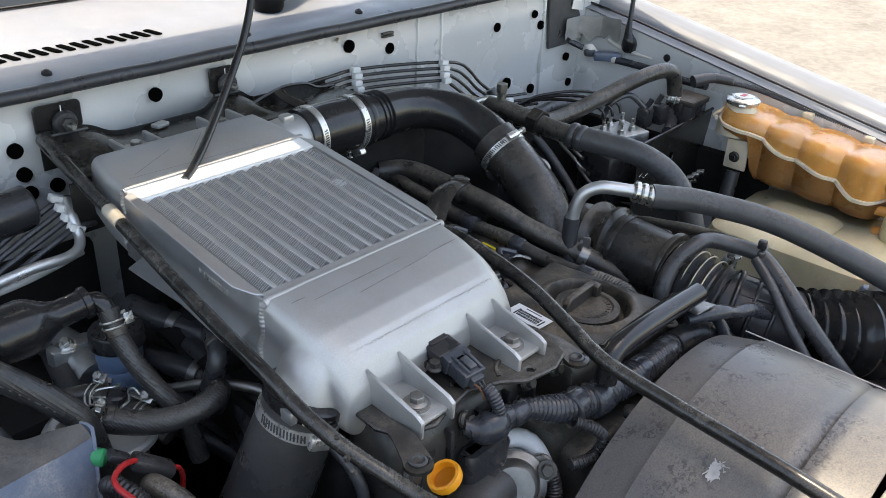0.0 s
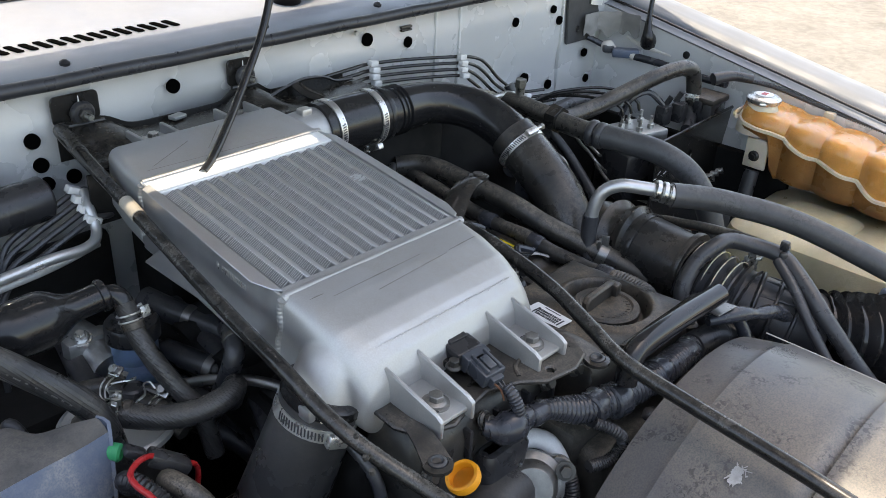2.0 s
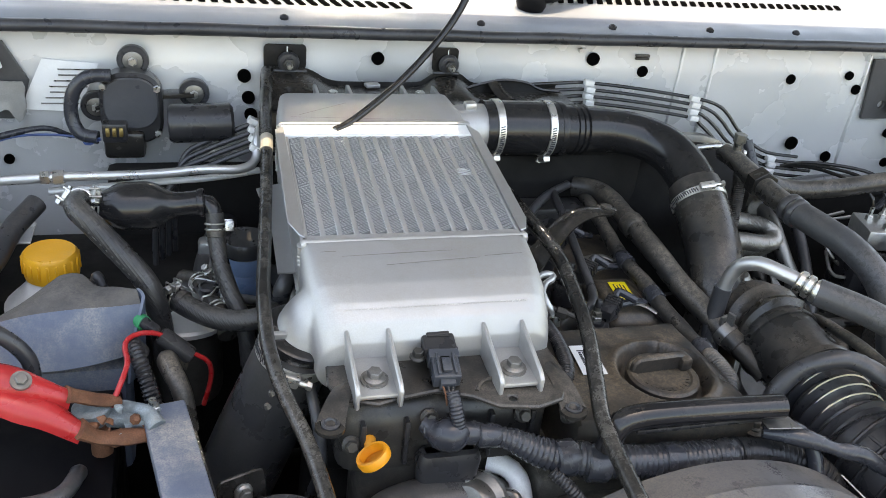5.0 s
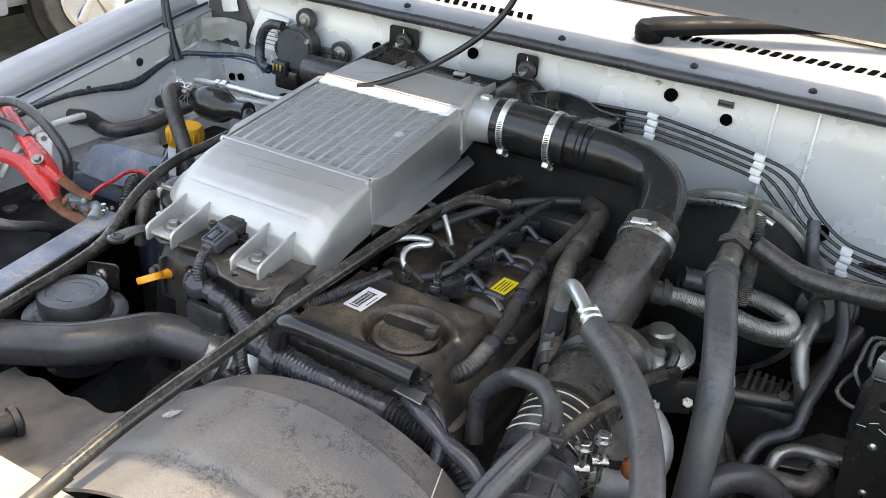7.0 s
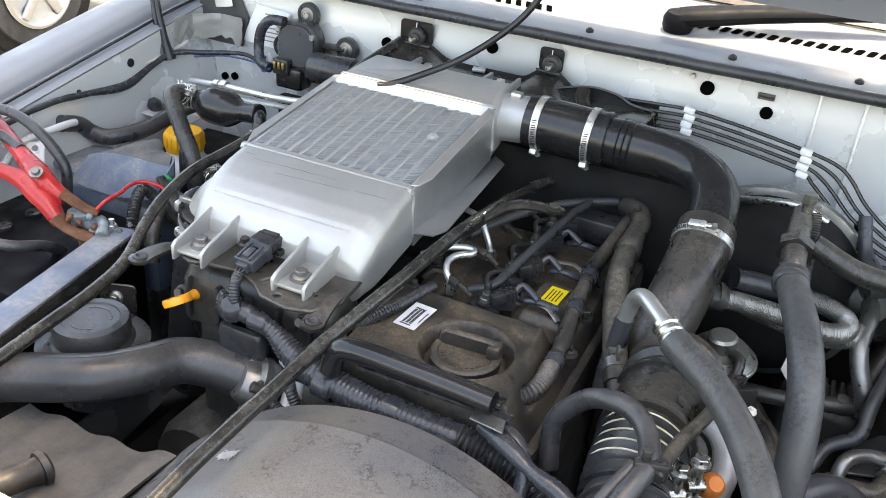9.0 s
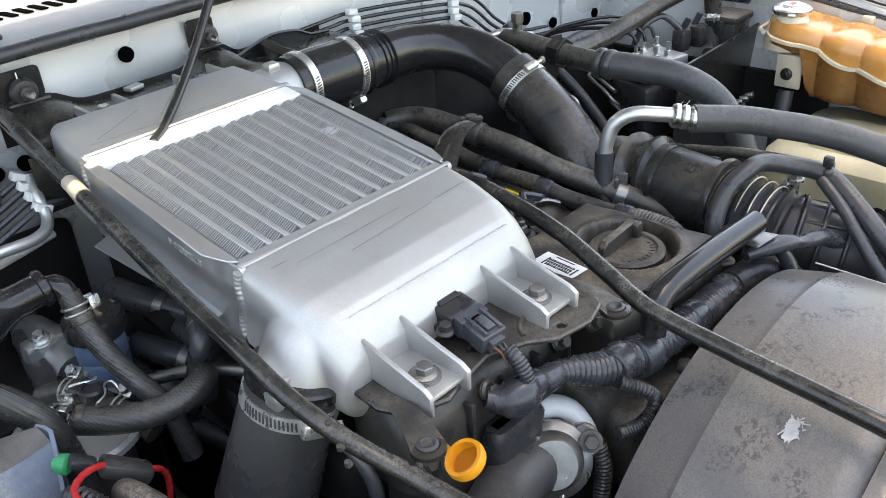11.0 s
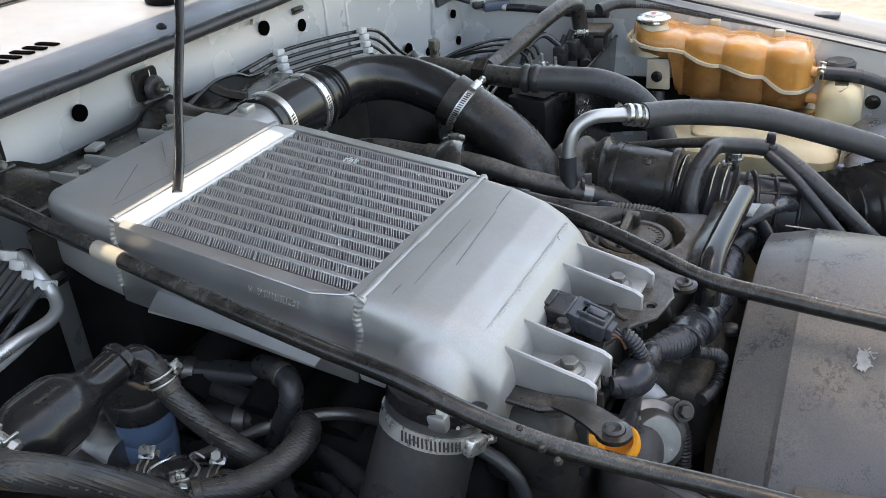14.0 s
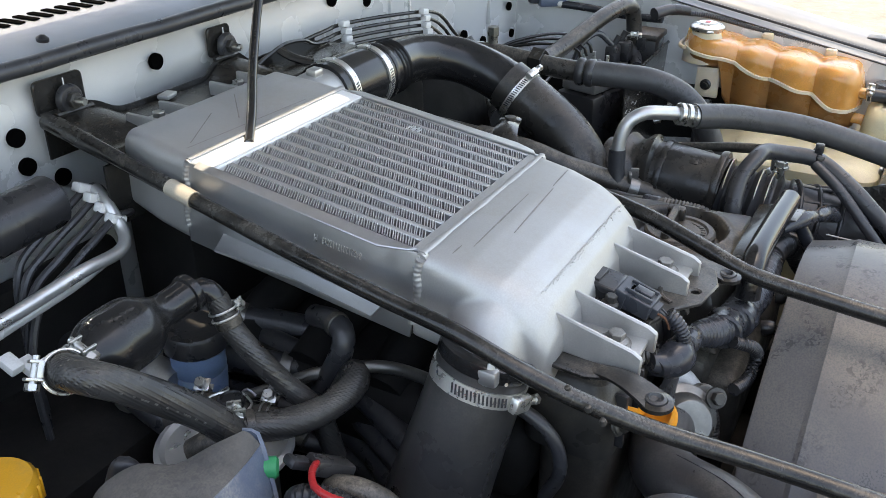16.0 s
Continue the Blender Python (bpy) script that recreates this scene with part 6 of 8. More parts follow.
    part("alloy_pipe", tube([(0.136, -0.407, 0.975), (0.139, -0.408, 0.995), (0.145, -0.414, 1.015), (0.157, -0.430, 1.026), (0.178, -0.455, 1.024), (0.192, -0.470, 1.021)], 0.0085, 16), ALLOY, a, "bright bent aluminium pipe")
    part("ferrule", join(*[lathe([(0.0115, 0), (0.0138, 0.002), (0.0138, 0.007), (0.0115, 0.009)], Vector((0.184, -0.462, 1.023)) + Vector((0.6, -0.72, -0.2)).normalized() * 0.0095 * i, (0.6, -0.72, -0.2), 20) for i in range(3)]), ZINC, a, "crimped aluminium ferrule")
    part("sleeve", tube([(0.198, -0.480, 1.018), (0.240, -0.515, 1.011), (0.268, -0.547, 1.003), (0.290, -0.583, 0.996), (0.308, -0.622, 0.986), (0.325, -0.675, 0.970), (0.342, -0.735, 0.950), (0.356, -0.80, 0.925), (0.365, -0.87, 0.90)], 0.0155, 20), FOAM, a, "grey-black foam insulated hose")
    part("lower_sleeve", tube([(0.1365, -0.4065, 0.982), (0.134, -0.408, 0.955), (0.130, -0.415, 0.925), (0.13, -0.43, 0.88)], 0.0105, 14), RUBBER, a)
    part("lower_union", lathe([(0.009, 0), (0.011, 0.006), (0.011, 0.03), (0.009, 0.034)], (0.132, -0.410, 0.905), (0.05, 0.1, 1), 14), ZINC, a)

    h = thing("heater_hose", (0.30, -0.3, 0.95), "thick grey-black foam sleeved heater hose", "hose")
    part("metal_neck", tube([(0.278, -0.140, 1.036), (0.280, -0.170, 1.036), (0.281, -0.215, 1.032), (0.283, -0.262, 1.027), (0.286, -0.305, 1.0255)], [0.013, 0.0135, 0.014, 0.0145, 0.0145], 18), RUBBER_DUSTY, h)
    part("hex_collar", hexagon(0.021, 0.018, frame_z((0.2815, -0.225, 1.031), (0.02, -1, -0.08))), STEEL_BLACK, h)
    part("ring_collar", join(*[lathe([(0.017, 0), (0.0195, 0.003), (0.0195, 0.009), (0.017, 0.012)], (0.2855, -0.292 - 0.014 * i, 1.0255), (0.1, -1, -0.02), 22) for i in range(2)]), RUBBER, h)
    part("sleeve", tube([(0.286, -0.305, 1.0255), (0.297, -0.350, 1.024), (0.308, -0.394, 1.020), (0.319, -0.432, 1.004), (0.327, -0.460, 0.975), (0.332, -0.482, 0.93), (0.334, -0.495, 0.87), (0.333, -0.50, 0.78)], 0.0172, 20), FOAM, h)
    part("bleed_nut", join(lathe([(0.007, 0), (0.007, 0.018), (0.0085, 0.019), (0.0085, 0.024)], (0.2825, -0.163, 1.044), (0, 0, 1), 14), hexagon(0.0088, 0.013, frame_z((0.2825, -0.163, 1.060), (0, 0, 1)))), ZINC_DULL, h, "blue-grey bleed screw")

    v = thing("vacuum_hose", (0.2, -0.62, 0.95), "black vacuum hose looping over the intake duct", "hose", "vacuum hoses")
    part("loop", tube([(0.120, -0.572, 0.895), (0.115, -0.558, 0.938), (0.136, -0.556, 0.972), (0.162, -0.566, 0.992), (0.187, -0.572, 0.993), (0.206, -0.592, 0.988), (0.214, -0.627, 0.984), (0.203, -0.662, 0.968), (0.190, -0.700, 0.942), (0.196, -0.745, 0.897), (0.215, -0.780, 0.855)], 0.0098, 16), RUBBER, v)
    part("second_line", tube([(0.204, -0.627, 0.982), (0.188, -0.660, 0.962), (0.172, -0.696, 0.930), (0.170, -0.730, 0.892), (0.182, -0.760, 0.85)], 0.0064, 12), RUBBER, v)
    part("clip", join(box((0.030, 0.010, 0.020), Matrix.Translation((0.218, -0.628, 0.983)) @ Matrix.Rotation(0.3, 4, "Z"), 0.003), box((0.008, 0.010, 0.012), Matrix.Translation((0.213, -0.628, 0.999)), 0.002)), PLASTIC, v)
    part("green_band", lathe([(0.0125, 0), (0.0125, 0.016), (0.010, 0.017)], (0.208, -0.772, 0.866), (0.3, -0.6, -0.7), 16), GREEN, v)
    hose("breather_hose", [(0.266, -0.335, 0.905), (0.258, -0.385, 0.925), (0.254, -0.440, 0.950), (0.250, -0.480, 0.960), (0.244, -0.522, 0.970), (0.233, -0.572, 0.979), (0.226, -0.615, 0.983), (0.224, -0.632, 0.980)], 0.0066, "dusty thin breather hose over the intake duct", RUBBER_DUSTY, 12)

    # turbo actuator, turbine casting, heat shield and braided metal hose
    act = thing("vacuum_actuator", (0.235, -0.30, 0.88), "zinc-yellow round vacuum actuator can", "actuator")
    part("can_body", lathe([(0.022, -0.085), (0.031, -0.05), (0.033, -0.014)], (0.235, -0.298, 0.905), (-0.05, -0.1, 1), 28), GREASE, act)
    part("can", lathe([(0.030, -0.013), (0.0425, -0.010), (0.043, -0.004), (0.041, 0.0), (0.036, 0.003), (0.032, 0.010), (0.019, 0.012), (0.0175, 0.026), (0.014, 0.029), (0.004, 0.029)], (0.235, -0.298, 0.905), (-0.05, -0.1, 1), 32), ZINC_DULL, act)
    part("crimp_ring", lathe([(0.0425, 0.0), (0.0442, 0.0015), (0.0442, 0.004), (0.0425, 0.0055)], (0.235, -0.298, 0.898), (-0.05, -0.1, 1), 32), ZINC_DULL, act)
    part("nipple", tube([(0.250, -0.315, 0.920), (0.259, -0.325, 0.921), (0.257, -0.342, 0.908), (0.235, -0.366, 0.902), (0.205, -0.385, 0.905)], [0.0068, 0.0068, 0.0062, 0.0058, 0.0058], 12), RUBBER_DUSTY, act)
    for x, y in ((0.285, -0.318), (0.252, -0.346)):
        part("can_bolt", hexagon(0.0072, 0.008, frame_z((x, y, 0.852), (0.2, -0.5, 0.8))), ZINC, act)
    part("can_bracket", box((0.055, 0.012, 0.05), Matrix.Translation((0.262, -0.30, 0.845)) @ Matrix.Rotation(0.5, 4, "Z"), 0.003), GREASE, act)
    tu = thing("turbocharger", (0.23, -0.36, 0.75), "cast aluminium turbocharger compressor housing deep in the bay", "turbocharger")
    tm = frame_z((0.226, -0.388, 0.818), (0.25, -0.62, 0.74))
    part("scroll", tube([tm @ Vector(((0.046 + 0.0006 * i) * math.cos(a), (0.046 + 0.0006 * i) * math.sin(a), -0.004)) for i, a in ((i, radians(150 - 20 * i)) for i in range(18))], [0.014 + 0.0006 * i for i in range(18)], 18), TURBO, tu)
    part("inlet_cover", moved(lathe([(0.050, -0.03), (0.046, -0.004), (0.038, 0.004), (0.034, 0.018), (0.030, 0.022), (0.027, 0.016), (0.002, 0.014)], seg=30), tm), GREASE, tu)
    part("outlet", tube([tm @ Vector((-0.050, 0.010, -0.004)), (0.190, -0.372, 0.862), (0.165, -0.380, 0.862)], [0.020, 0.023, 0.025], 18), TURBO, tu)
    part("centre_housing", moved(lathe([(0.040, -0.10), (0.045, -0.06), (0.036, -0.03), (0.03, -0.02)], seg=24), tm), IRON, tu)
    for i in range(6):
        a = radians(25 + 60 * i)
        part("cover_bolt", hexagon(0.0048, 0.005, tm @ Matrix.Translation((0.040 * math.cos(a), 0.040 * math.sin(a), 0.0035))), ZINC, tu)
    for i in range(5):
        a = radians(-75 + 11 * i)
        part("cast_mark", box((0.0012, 0.009, 0.0012), tm @ Matrix.Rotation(a, 4, "Z") @ Matrix.Translation((0.064, 0, 0.0085)), 0), TURBO, tu)
    part("orange_cap", lathe([(0.012, 0), (0.0135, 0.006), (0.013, 0.02), (0.008, 0.026)], (0.262, -0.452, 0.838), (0.3, -0.4, 0.6), 18), ORANGE, tu, "orange plastic cap")
    tc = thing("duct_clamp", (0.245, -0.585, 0.91), "zinc-plated duct clamp with two upright bolts", "clamp")
    for i, (x, y) in enumerate(((0.240, -0.587), (0.254, -0.576))):
        z = 0.958 + 0.008 * i
        rod = part("bolt_shank", lathe([(0.0042, -0.05), (0.0042, 0.0)], (x, y, z), (-0.03, 0.02, 1), 12), ZINC, tc)
        part("bolt_head", join(hexagon(0.0072, 0.007, frame_z((x, y, z), (-0.03, 0.02, 1))), lathe([(0.009, -0.002), (0.009, 0.0005)], (x, y, z), (-0.03, 0.02, 1), 16)), ZINC, rod)
        part("trunnion", lathe([(0.0065, -0.008), (0.0065, 0.008)], (x, y, z - 0.026), (0.8, 0.5, 0), 12), ZINC, tc)
    part("band", box((0.026, 0.006, 0.030), Matrix.Translation((0.245, -0.585, 0.915)) @ Matrix.Rotation(0.7, 4, "Z"), 0.0015), ZINC, tc)
    br = thing("braided_hose", (0.3, -0.2, 0.92), "silver braided metal hose looped in a tight bend", "hose")
    part("braid", tube([(0.205, -0.255, 0.952), (0.235, -0.240, 0.947), (0.285, -0.222, 0.936), (0.325, -0.213, 0.925), (0.352, -0.205, 0.922), (0.366, -0.188, 0.923), (0.360, -0.168, 0.927), (0.335, -0.160, 0.932), (0.305, -0.164, 0.938), (0.27, -0.178, 0.947)], 0.0128, 18, ribs=(0.0026, 0.0009)), BRAID, br)
    part("braid", tube([(0.232, -0.222, 0.936), (0.270, -0.208, 0.922), (0.312, -0.198, 0.910), (0.345, -0.192, 0.905), (0.372, -0.182, 0.908), (0.385, -0.165, 0.915)], 0.0118, 18, ribs=(0.0026, 0.0009)), BRAID, br)
    part("rubber_end", tube([(0.185, -0.262, 0.956), (0.222, -0.247, 0.950)], 0.0155, 16), RUBBER, br)
    part("rubber_end", tube([(0.225, -0.205, 0.958), (0.282, -0.174, 0.945)], 0.0145, 16), RUBBER, br)
    for k in range(2):
        part("clip", lathe([(0.0165, 0), (0.0165, 0.006)], (0.200 + 0.012 * k, -0.256 + 0.006 * k, 0.954), (1, 0.4, -0.15), 16), IRON, br)
    wl = hose("wire_sleeve", [(0.292, -0.150, 1.045), (0.297, -0.165, 1.01), (0.300, -0.170, 0.97), (0.300, -0.175, 0.93)], 0.0095, "ribbed grey-black wiring sleeve hanging down", RUBBER_DUSTY, 12, "conduit", ribs=(0.003, 0.001))

    # brake servo on the bulkhead and its pipes
    sv = thing("brake_servo", (0.21, -0.06, 0.93), "black brake servo drum with a bright pressed rim", "brake servo")
    part("drum", lathe([(0.10, 0.0), (0.125, 0.03), (0.13, 0.07), (0.12, 0.09), (0.07, 0.12), (0.03, 0.125)], (0.255, -0.02, 0.900), (0, -1, 0.06), 40), DARK, sv)
    part("rim", lathe([(0.128, 0.058), (0.136, 0.060), (0.136, 0.075), (0.128, 0.077)], (0.255, -0.02, 0.900), (0, -1, 0.06), 44), PIPE_GREY, sv)
    for i in range(4):
        dz = -0.0095 * i
        dy = -0.002 * i
        z0 = 1.096 + dz
        hose("brake_pipe", [(-0.06, -0.016, z0 - 0.012), (0.0, -0.018, z0 - 0.006), (0.068, -0.024 + dy, z0), (0.104, -0.022 + dy, z0), (0.176, -0.032 + dy, z0 - 0.004), (0.263, -0.052 + dy, z0 - 0.011), (0.304 - 0.008 * i, -0.056 + dy, z0 - 0.020), (0.325 - 0.009 * i, -0.060 + dy, z0 - 0.034),
                            (0.352 - 0.006 * i, -0.066 + dy, z0 - 0.062), (0.395, -0.075 + 2 * dy, z0 - 0.088), (0.45 + 0.01 * i, -0.085 + 3 * dy, z0 - 0.094)], 0.0026, "thin black steel brake pipe along the bulkhead", STEEL_BLACK, 8, "pipe", "brake pipes")
    for x, y, z in ((0.104, -0.026, 1.082), (0.263, -0.056, 1.070), (0.40, -0.085, 0.985)):
        c = thing("pipe_clip", (x, y, z), "white plastic multi-pipe clip", "clip", "pipe clips")
        for i in range(4):
            part("block", box((0.015, 0.010, 0.0085), Matrix.Translation((x + 0.002 * (i % 2), y - 0.003 - 0.002 * i, z + 0.0165 - 0.0095 * i)) @ Matrix.Rotation(0.15, 4, "Y"), 0.002), WHITE_PLASTIC, c)
    hose("clutch_pipe", [(0.185, -0.10, 1.015), (0.235, -0.125, 1.035), (0.275, -0.14, 1.045), (0.31, -0.145, 1.035)], 0.005, "bright thin metal pipe beside the servo", ZINC, 10, "pipe")
    hose("heater_return_hose", [(0.30, -0.185, 1.02), (0.36, -0.19, 1.0), (0.43, -0.197, 1.002), (0.50, -0.212, 1.018), (0.57, -0.228, 1.036), (0.625, -0.243, 1.044), (0.652, -0.250, 1.036), (0.660, -0.254, 1.012), (0.662, -0.258, 0.975)], 0.0135, "black coolant hose rising towards the expansion tank", RUBBER_DUSTY, 16)
    wire_clamp((0.661, -0.256, 0.992), (0.05, 0, 1), 0.014, (-1, -0.3, 0))
    hose("solenoid_pipe", [(0.655, -0.255, 0.97), (0.64, -0.27, 0.955), (0.60, -0.285, 0.95)], 0.010, "black hose stub on a valve", RUBBER, 12)

    hyd = thing("brake_valve_block", (0.52, -0.24, 0.92), "bare alloy valve block with pipe unions on a black unit", "valve block")
    part("block", box((0.085, 0.065, 0.03), Matrix.Translation((0.515, -0.238, 0.948)) @ Matrix.Rotation(-0.25, 4, "Z"), 0.003), ALLOY_CAST, hyd)
    part("motor", box((0.095, 0.08, 0.09), Matrix.Translation((0.515, -0.235, 0.885)) @ Matrix.Rotation(-0.25, 4, "Z"), 0.01), PLASTIC, hyd)
    for i, (dx, dy) in enumerate(((-0.025, 0.015), (0.0, 0.018), (0.025, 0.01), (-0.018, -0.015), (0.012, -0.018))):
        part("union", join(hexagon(0.006, 0.008, frame_z((0.515 + dx, -0.238 + dy, 0.963), (0, 0, 1))), lathe([(0.003, 0), (0.003, 0.016)], (0.515 + dx, -0.238 + dy, 0.968), (0, 0, 1), 8)), ZINC, hyd)
    for i in range(3):
        hose("brake_pipe", [(0.49 + 0.025 * i, -0.223, 0.982), (0.485 + 0.025 * i, -0.215, 1.0), (0.47 + 0.02 * i, -0.17, 1.006 + 0.004 * i), (0.45, -0.12, 1.0 + 0.004 * i), (0.42, -0.09, 0.99)], 0.0026, "thin black steel brake pipe into the valve block", STEEL_BLACK, 8, "pipe", "brake pipes")
    pl = thing("screen_plate", (0.60, -0.31, 0.8), "black painted steel plate with scratches and holes", "plate")
    pm = Matrix.Translation((0.467, -0.310, 0.9645)) @ Matrix.Rotation(radians(2), 4, "Z") @ Matrix.Rotation(radians(90), 4, "X")
    part("sheet", prism([(0.0, 0.0), (0.265, 0.0), (0.265, -0.24), (0.006, -0.24), (-0.002, -0.10)], 0.003, pm, 0.001, holes=((0.020, -0.030, 0.006), (0.055, -0.10, 0.006), (0.12, -0.05, 0.008))), STEEL_BLACK, pl)
    part("fold", tube([(0.467, -0.308, 0.9645), (0.60, -0.304, 0.965), (0.732, -0.300, 0.966)], 0.003, 8), STEEL_BLACK, pl)
    for i in range(9):
        part("scratch", box((0.010, 0.0006, 0.0004), pm @ Matrix.Translation((0.004 + 0.011 * i, -0.062 + 0.006 * math.sin(i * 1.9) + 0.002 * i, 0.0004)) @ Matrix.Rotation(0.5 * math.sin(i * 2.3), 4, "Z"), 0), PAPER, pl)
    for x, z in ((0.022, -0.085), (0.03, -0.15)):
        part("rivet", moved(lathe([(0.005, -0.001), (0.005, 0.0015), (0.003, 0.003)], seg=12), pm @ Matrix.Translation((x, z, 0))), ZINC, pl)
    for i in range(6):
        part("slot", lathe([(0.005, 0), (0.005, 0.012)], (0.60 + 0.018 * (i % 3), -0.325 - 0.012 * (i // 3), 0.86 + 0.02 * (i // 3)), (0.3, -1, 0.3), 10), ZINC, pl)

    # steering side: servo valve, gear housing and the pipes round them
    dv = thing("diaphragm_valve", (0.39, -0.10, 0.93), "black round diaphragm valve with a moulded rim", "valve")
    part("drum", lathe([(0.040, -0.06), (0.046, -0.02), (0.048, 0.0), (0.044, 0.006), (0.030, 0.010), (0.024, 0.018), (0.012, 0.020)], (0.388, -0.105, 0.925), (-0.1, -0.95, 0.32), 30), RUBBER_DUSTY, dv)
    part("ring", lathe([(0.0475, -0.004), (0.0505, -0.002), (0.0505, 0.003), (0.0475, 0.005)], (0.388, -0.103, 0.924), (-0.1, -0.95, 0.32), 30), PLASTIC, dv)
    part("spigot", tube([(0.387, -0.118, 0.931), (0.389, -0.149, 0.922), (0.385, -0.182, 0.906), (0.392, -0.202, 0.882), (0.404, -0.212, 0.858), (0.412, -0.208, 0.825)], 0.0112, 16), PIPE_GREY, dv, "bent grey steel pipe")
    hose("steering_hose", [(0.405, -0.105, 0.968), (0.414, -0.130, 0.950), (0.426, -0.159, 0.920), (0.424, -0.196, 0.890), (0.413, -0.238, 0.860), (0.408, -0.264, 0.832), (0.378, -0.279, 0.812), (0.366, -0.306, 0.79), (0.36, -0.32, 0.74)], 0.0085, "black steering hose dropping past the diaphragm valve", RUBBER, 14)
    hose("cross_pipe", [(0.270, -0.245, 0.832), (0.312, -0.235, 0.830), (0.358, -0.220, 0.830), (0.410, -0.203, 0.830)], 0.0102, "dull dark horizontal steel pipe", GREASE, 14, "pipe")
    sg = thing("steering_gear", (0.36, -0.19, 0.78), "grimy cast steering gear housing with cooling ribs", "steering gear")
    part("housing", box_at((0.315, -0.215, 0.70), (0.412, -0.145, 0.822), 0.018, 3), GREASE, sg)
    for i in range(7):
        part("rib", box((0.006, 0.060, 0.006), Matrix.Translation((0.335 + 0.010 * i, -0.180, 0.824)), 0.0015), IRON, sg)
    part("adjuster", join(lathe([(0.014, 0), (0.014, 0.006), (0.010, 0.008)], (0.385, -0.205, 0.826), (0, -0.4, 1), 18), hexagon(0.008, 0.010, frame_z((0.385, -0.208, 0.833), (0, -0.4, 1)))), IRON, sg)
    part("shaft", tube([(0.40, -0.15, 0.80), (0.43, -0.08, 0.85), (0.45, -0.03, 0.88)], 0.014, 14), GREASE, sg)
    bp = thing("steering_pipe", (0.43, -0.29, 0.81), "bright bent steel pipe with spring clamps", "pipe")
    part("bend", tube([(0.394, -0.318, 0.775), (0.396, -0.306, 0.802), (0.402, -0.293, 0.815), (0.424, -0.276, 0.817), (0.469, -0.266, 0.814), (0.51, -0.258, 0.81)], 0.0085, 16), PIPE_GREY, bp)
    part("elbow", tube([(0.375, -0.325, 0.79), (0.388, -0.321, 0.792), (0.416, -0.317, 0.792), (0.438, -0.309, 0.792), (0.449, -0.288, 0.797), (0.450, -0.270, 0.803)], [0.013, 0.0135, 0.0135, 0.0135, 0.013, 0.012], 16), RUBBER_DUSTY, bp, "dusty rubber elbow")
    for q, ax in (((0.396, -0.312, 0.793), (0, 0.2, 1)), ((0.450, -0.280, 0.800), (0, 1, 0.2))):
        part("spring_clamp", lathe([(0.0145, -0.004), (0.0152, -0.004), (0.0152, 0.004), (0.0145, 0.004)], q, ax, 18), ZINC, bp)
    hose("lower_rubber_hose", [(0.32, -0.475, 0.80), (0.338, -0.455, 0.842), (0.351, -0.440, 0.858), (0.369, -0.423, 0.860), (0.390, -0.405, 0.850), (0.414, -0.393, 0.828), (0.44, -0.385, 0.79), (0.46, -0.38, 0.74)], 0.0165, "thick black rubber hose arching low beside the turbo", RUBBER, 18)
    band = solid("heat_strap", sheet(lambda u, v: Vector(spline_at(((0.304, -0.290, 0.905), (0.323, -0.301, 0.885), (0.332, -0.319, 0.860), (0.331, -0.345, 0.840), (0.325, -0.387, 0.815)), u)) + Vector((0.003 * v, 0.018 * v, 0.010 * v)), 20, 2, 0.0015), PIPE_GREY, "dull aluminium heat strap beside the heater hose", "strap")
    for pts in ([(0.52, -0.14, 0.932), (0.479, -0.150, 0.930), (0.459, -0.161, 0.930), (0.453, -0.194, 0.915), (0.452, -0.208, 0.905), (0.466, -0.217, 0.890), (0.49, -0.22, 0.87)],
                [(0.53, -0.155, 0.932), (0.480, -0.161, 0.930), (0.466, -0.172, 0.930), (0.465, -0.201, 0.915), (0.478, -0.198, 0.908), (0.51, -0.19, 0.90)],
                [(0.452, -0.206, 0.903), (0.446, -0.216, 0.900), (0.439, -0.238, 0.890), (0.451, -0.241, 0.880), (0.467, -0.247, 0.880), (0.50, -0.25, 0.87)]):
        hose("brake_pipe", pts, 0.0028, "thin grey steel brake pipe bent round the valve block", PIPE_GREY, 8, "pipe", "brake pipes")
    td = thing("tee_hose", (0.38, -0.13, 0.97), "black rubber hose tee with a swollen joint", "hose")
    part("riser", tube([(0.352, -0.085, 1.03), (0.362, -0.105, 0.995), (0.373, -0.121, 0.978), (0.381, -0.135, 0.966)], [0.0085, 0.0085, 0.014, 0.0145], 16), RUBBER, td)
    part("run", tube([(0.372, -0.150, 0.964), (0.392, -0.137, 0.966), (0.412, -0.123, 0.967), (0.462, -0.108, 0.967), (0.53, -0.10, 0.965), (0.60, -0.12, 0.96)], [0.0135, 0.014, 0.013, 0.013, 0.013, 0.013], 16), RUBBER, td)
    cb = thing("chassis_bracket", (0.45, -0.28, 0.80), "grey painted chassis bracket with bolt holes", "bracket")
    part("plate", prism([(0.395, -0.30), (0.44, -0.285), (0.475, -0.25), (0.50, -0.23), (0.49, -0.19), (0.44, -0.20), (0.41, -0.24)], 0.004, Matrix.Translation((0, 0, 0.80)), 0.001, holes=((0.452, -0.245, 0.006), (0.475, -0.215, 0.005))), GREASE, cb)
    part("stay", box_at((0.40, -0.30, 0.56), (0.49, -0.20, 0.79), 0.012), DARK, cb)
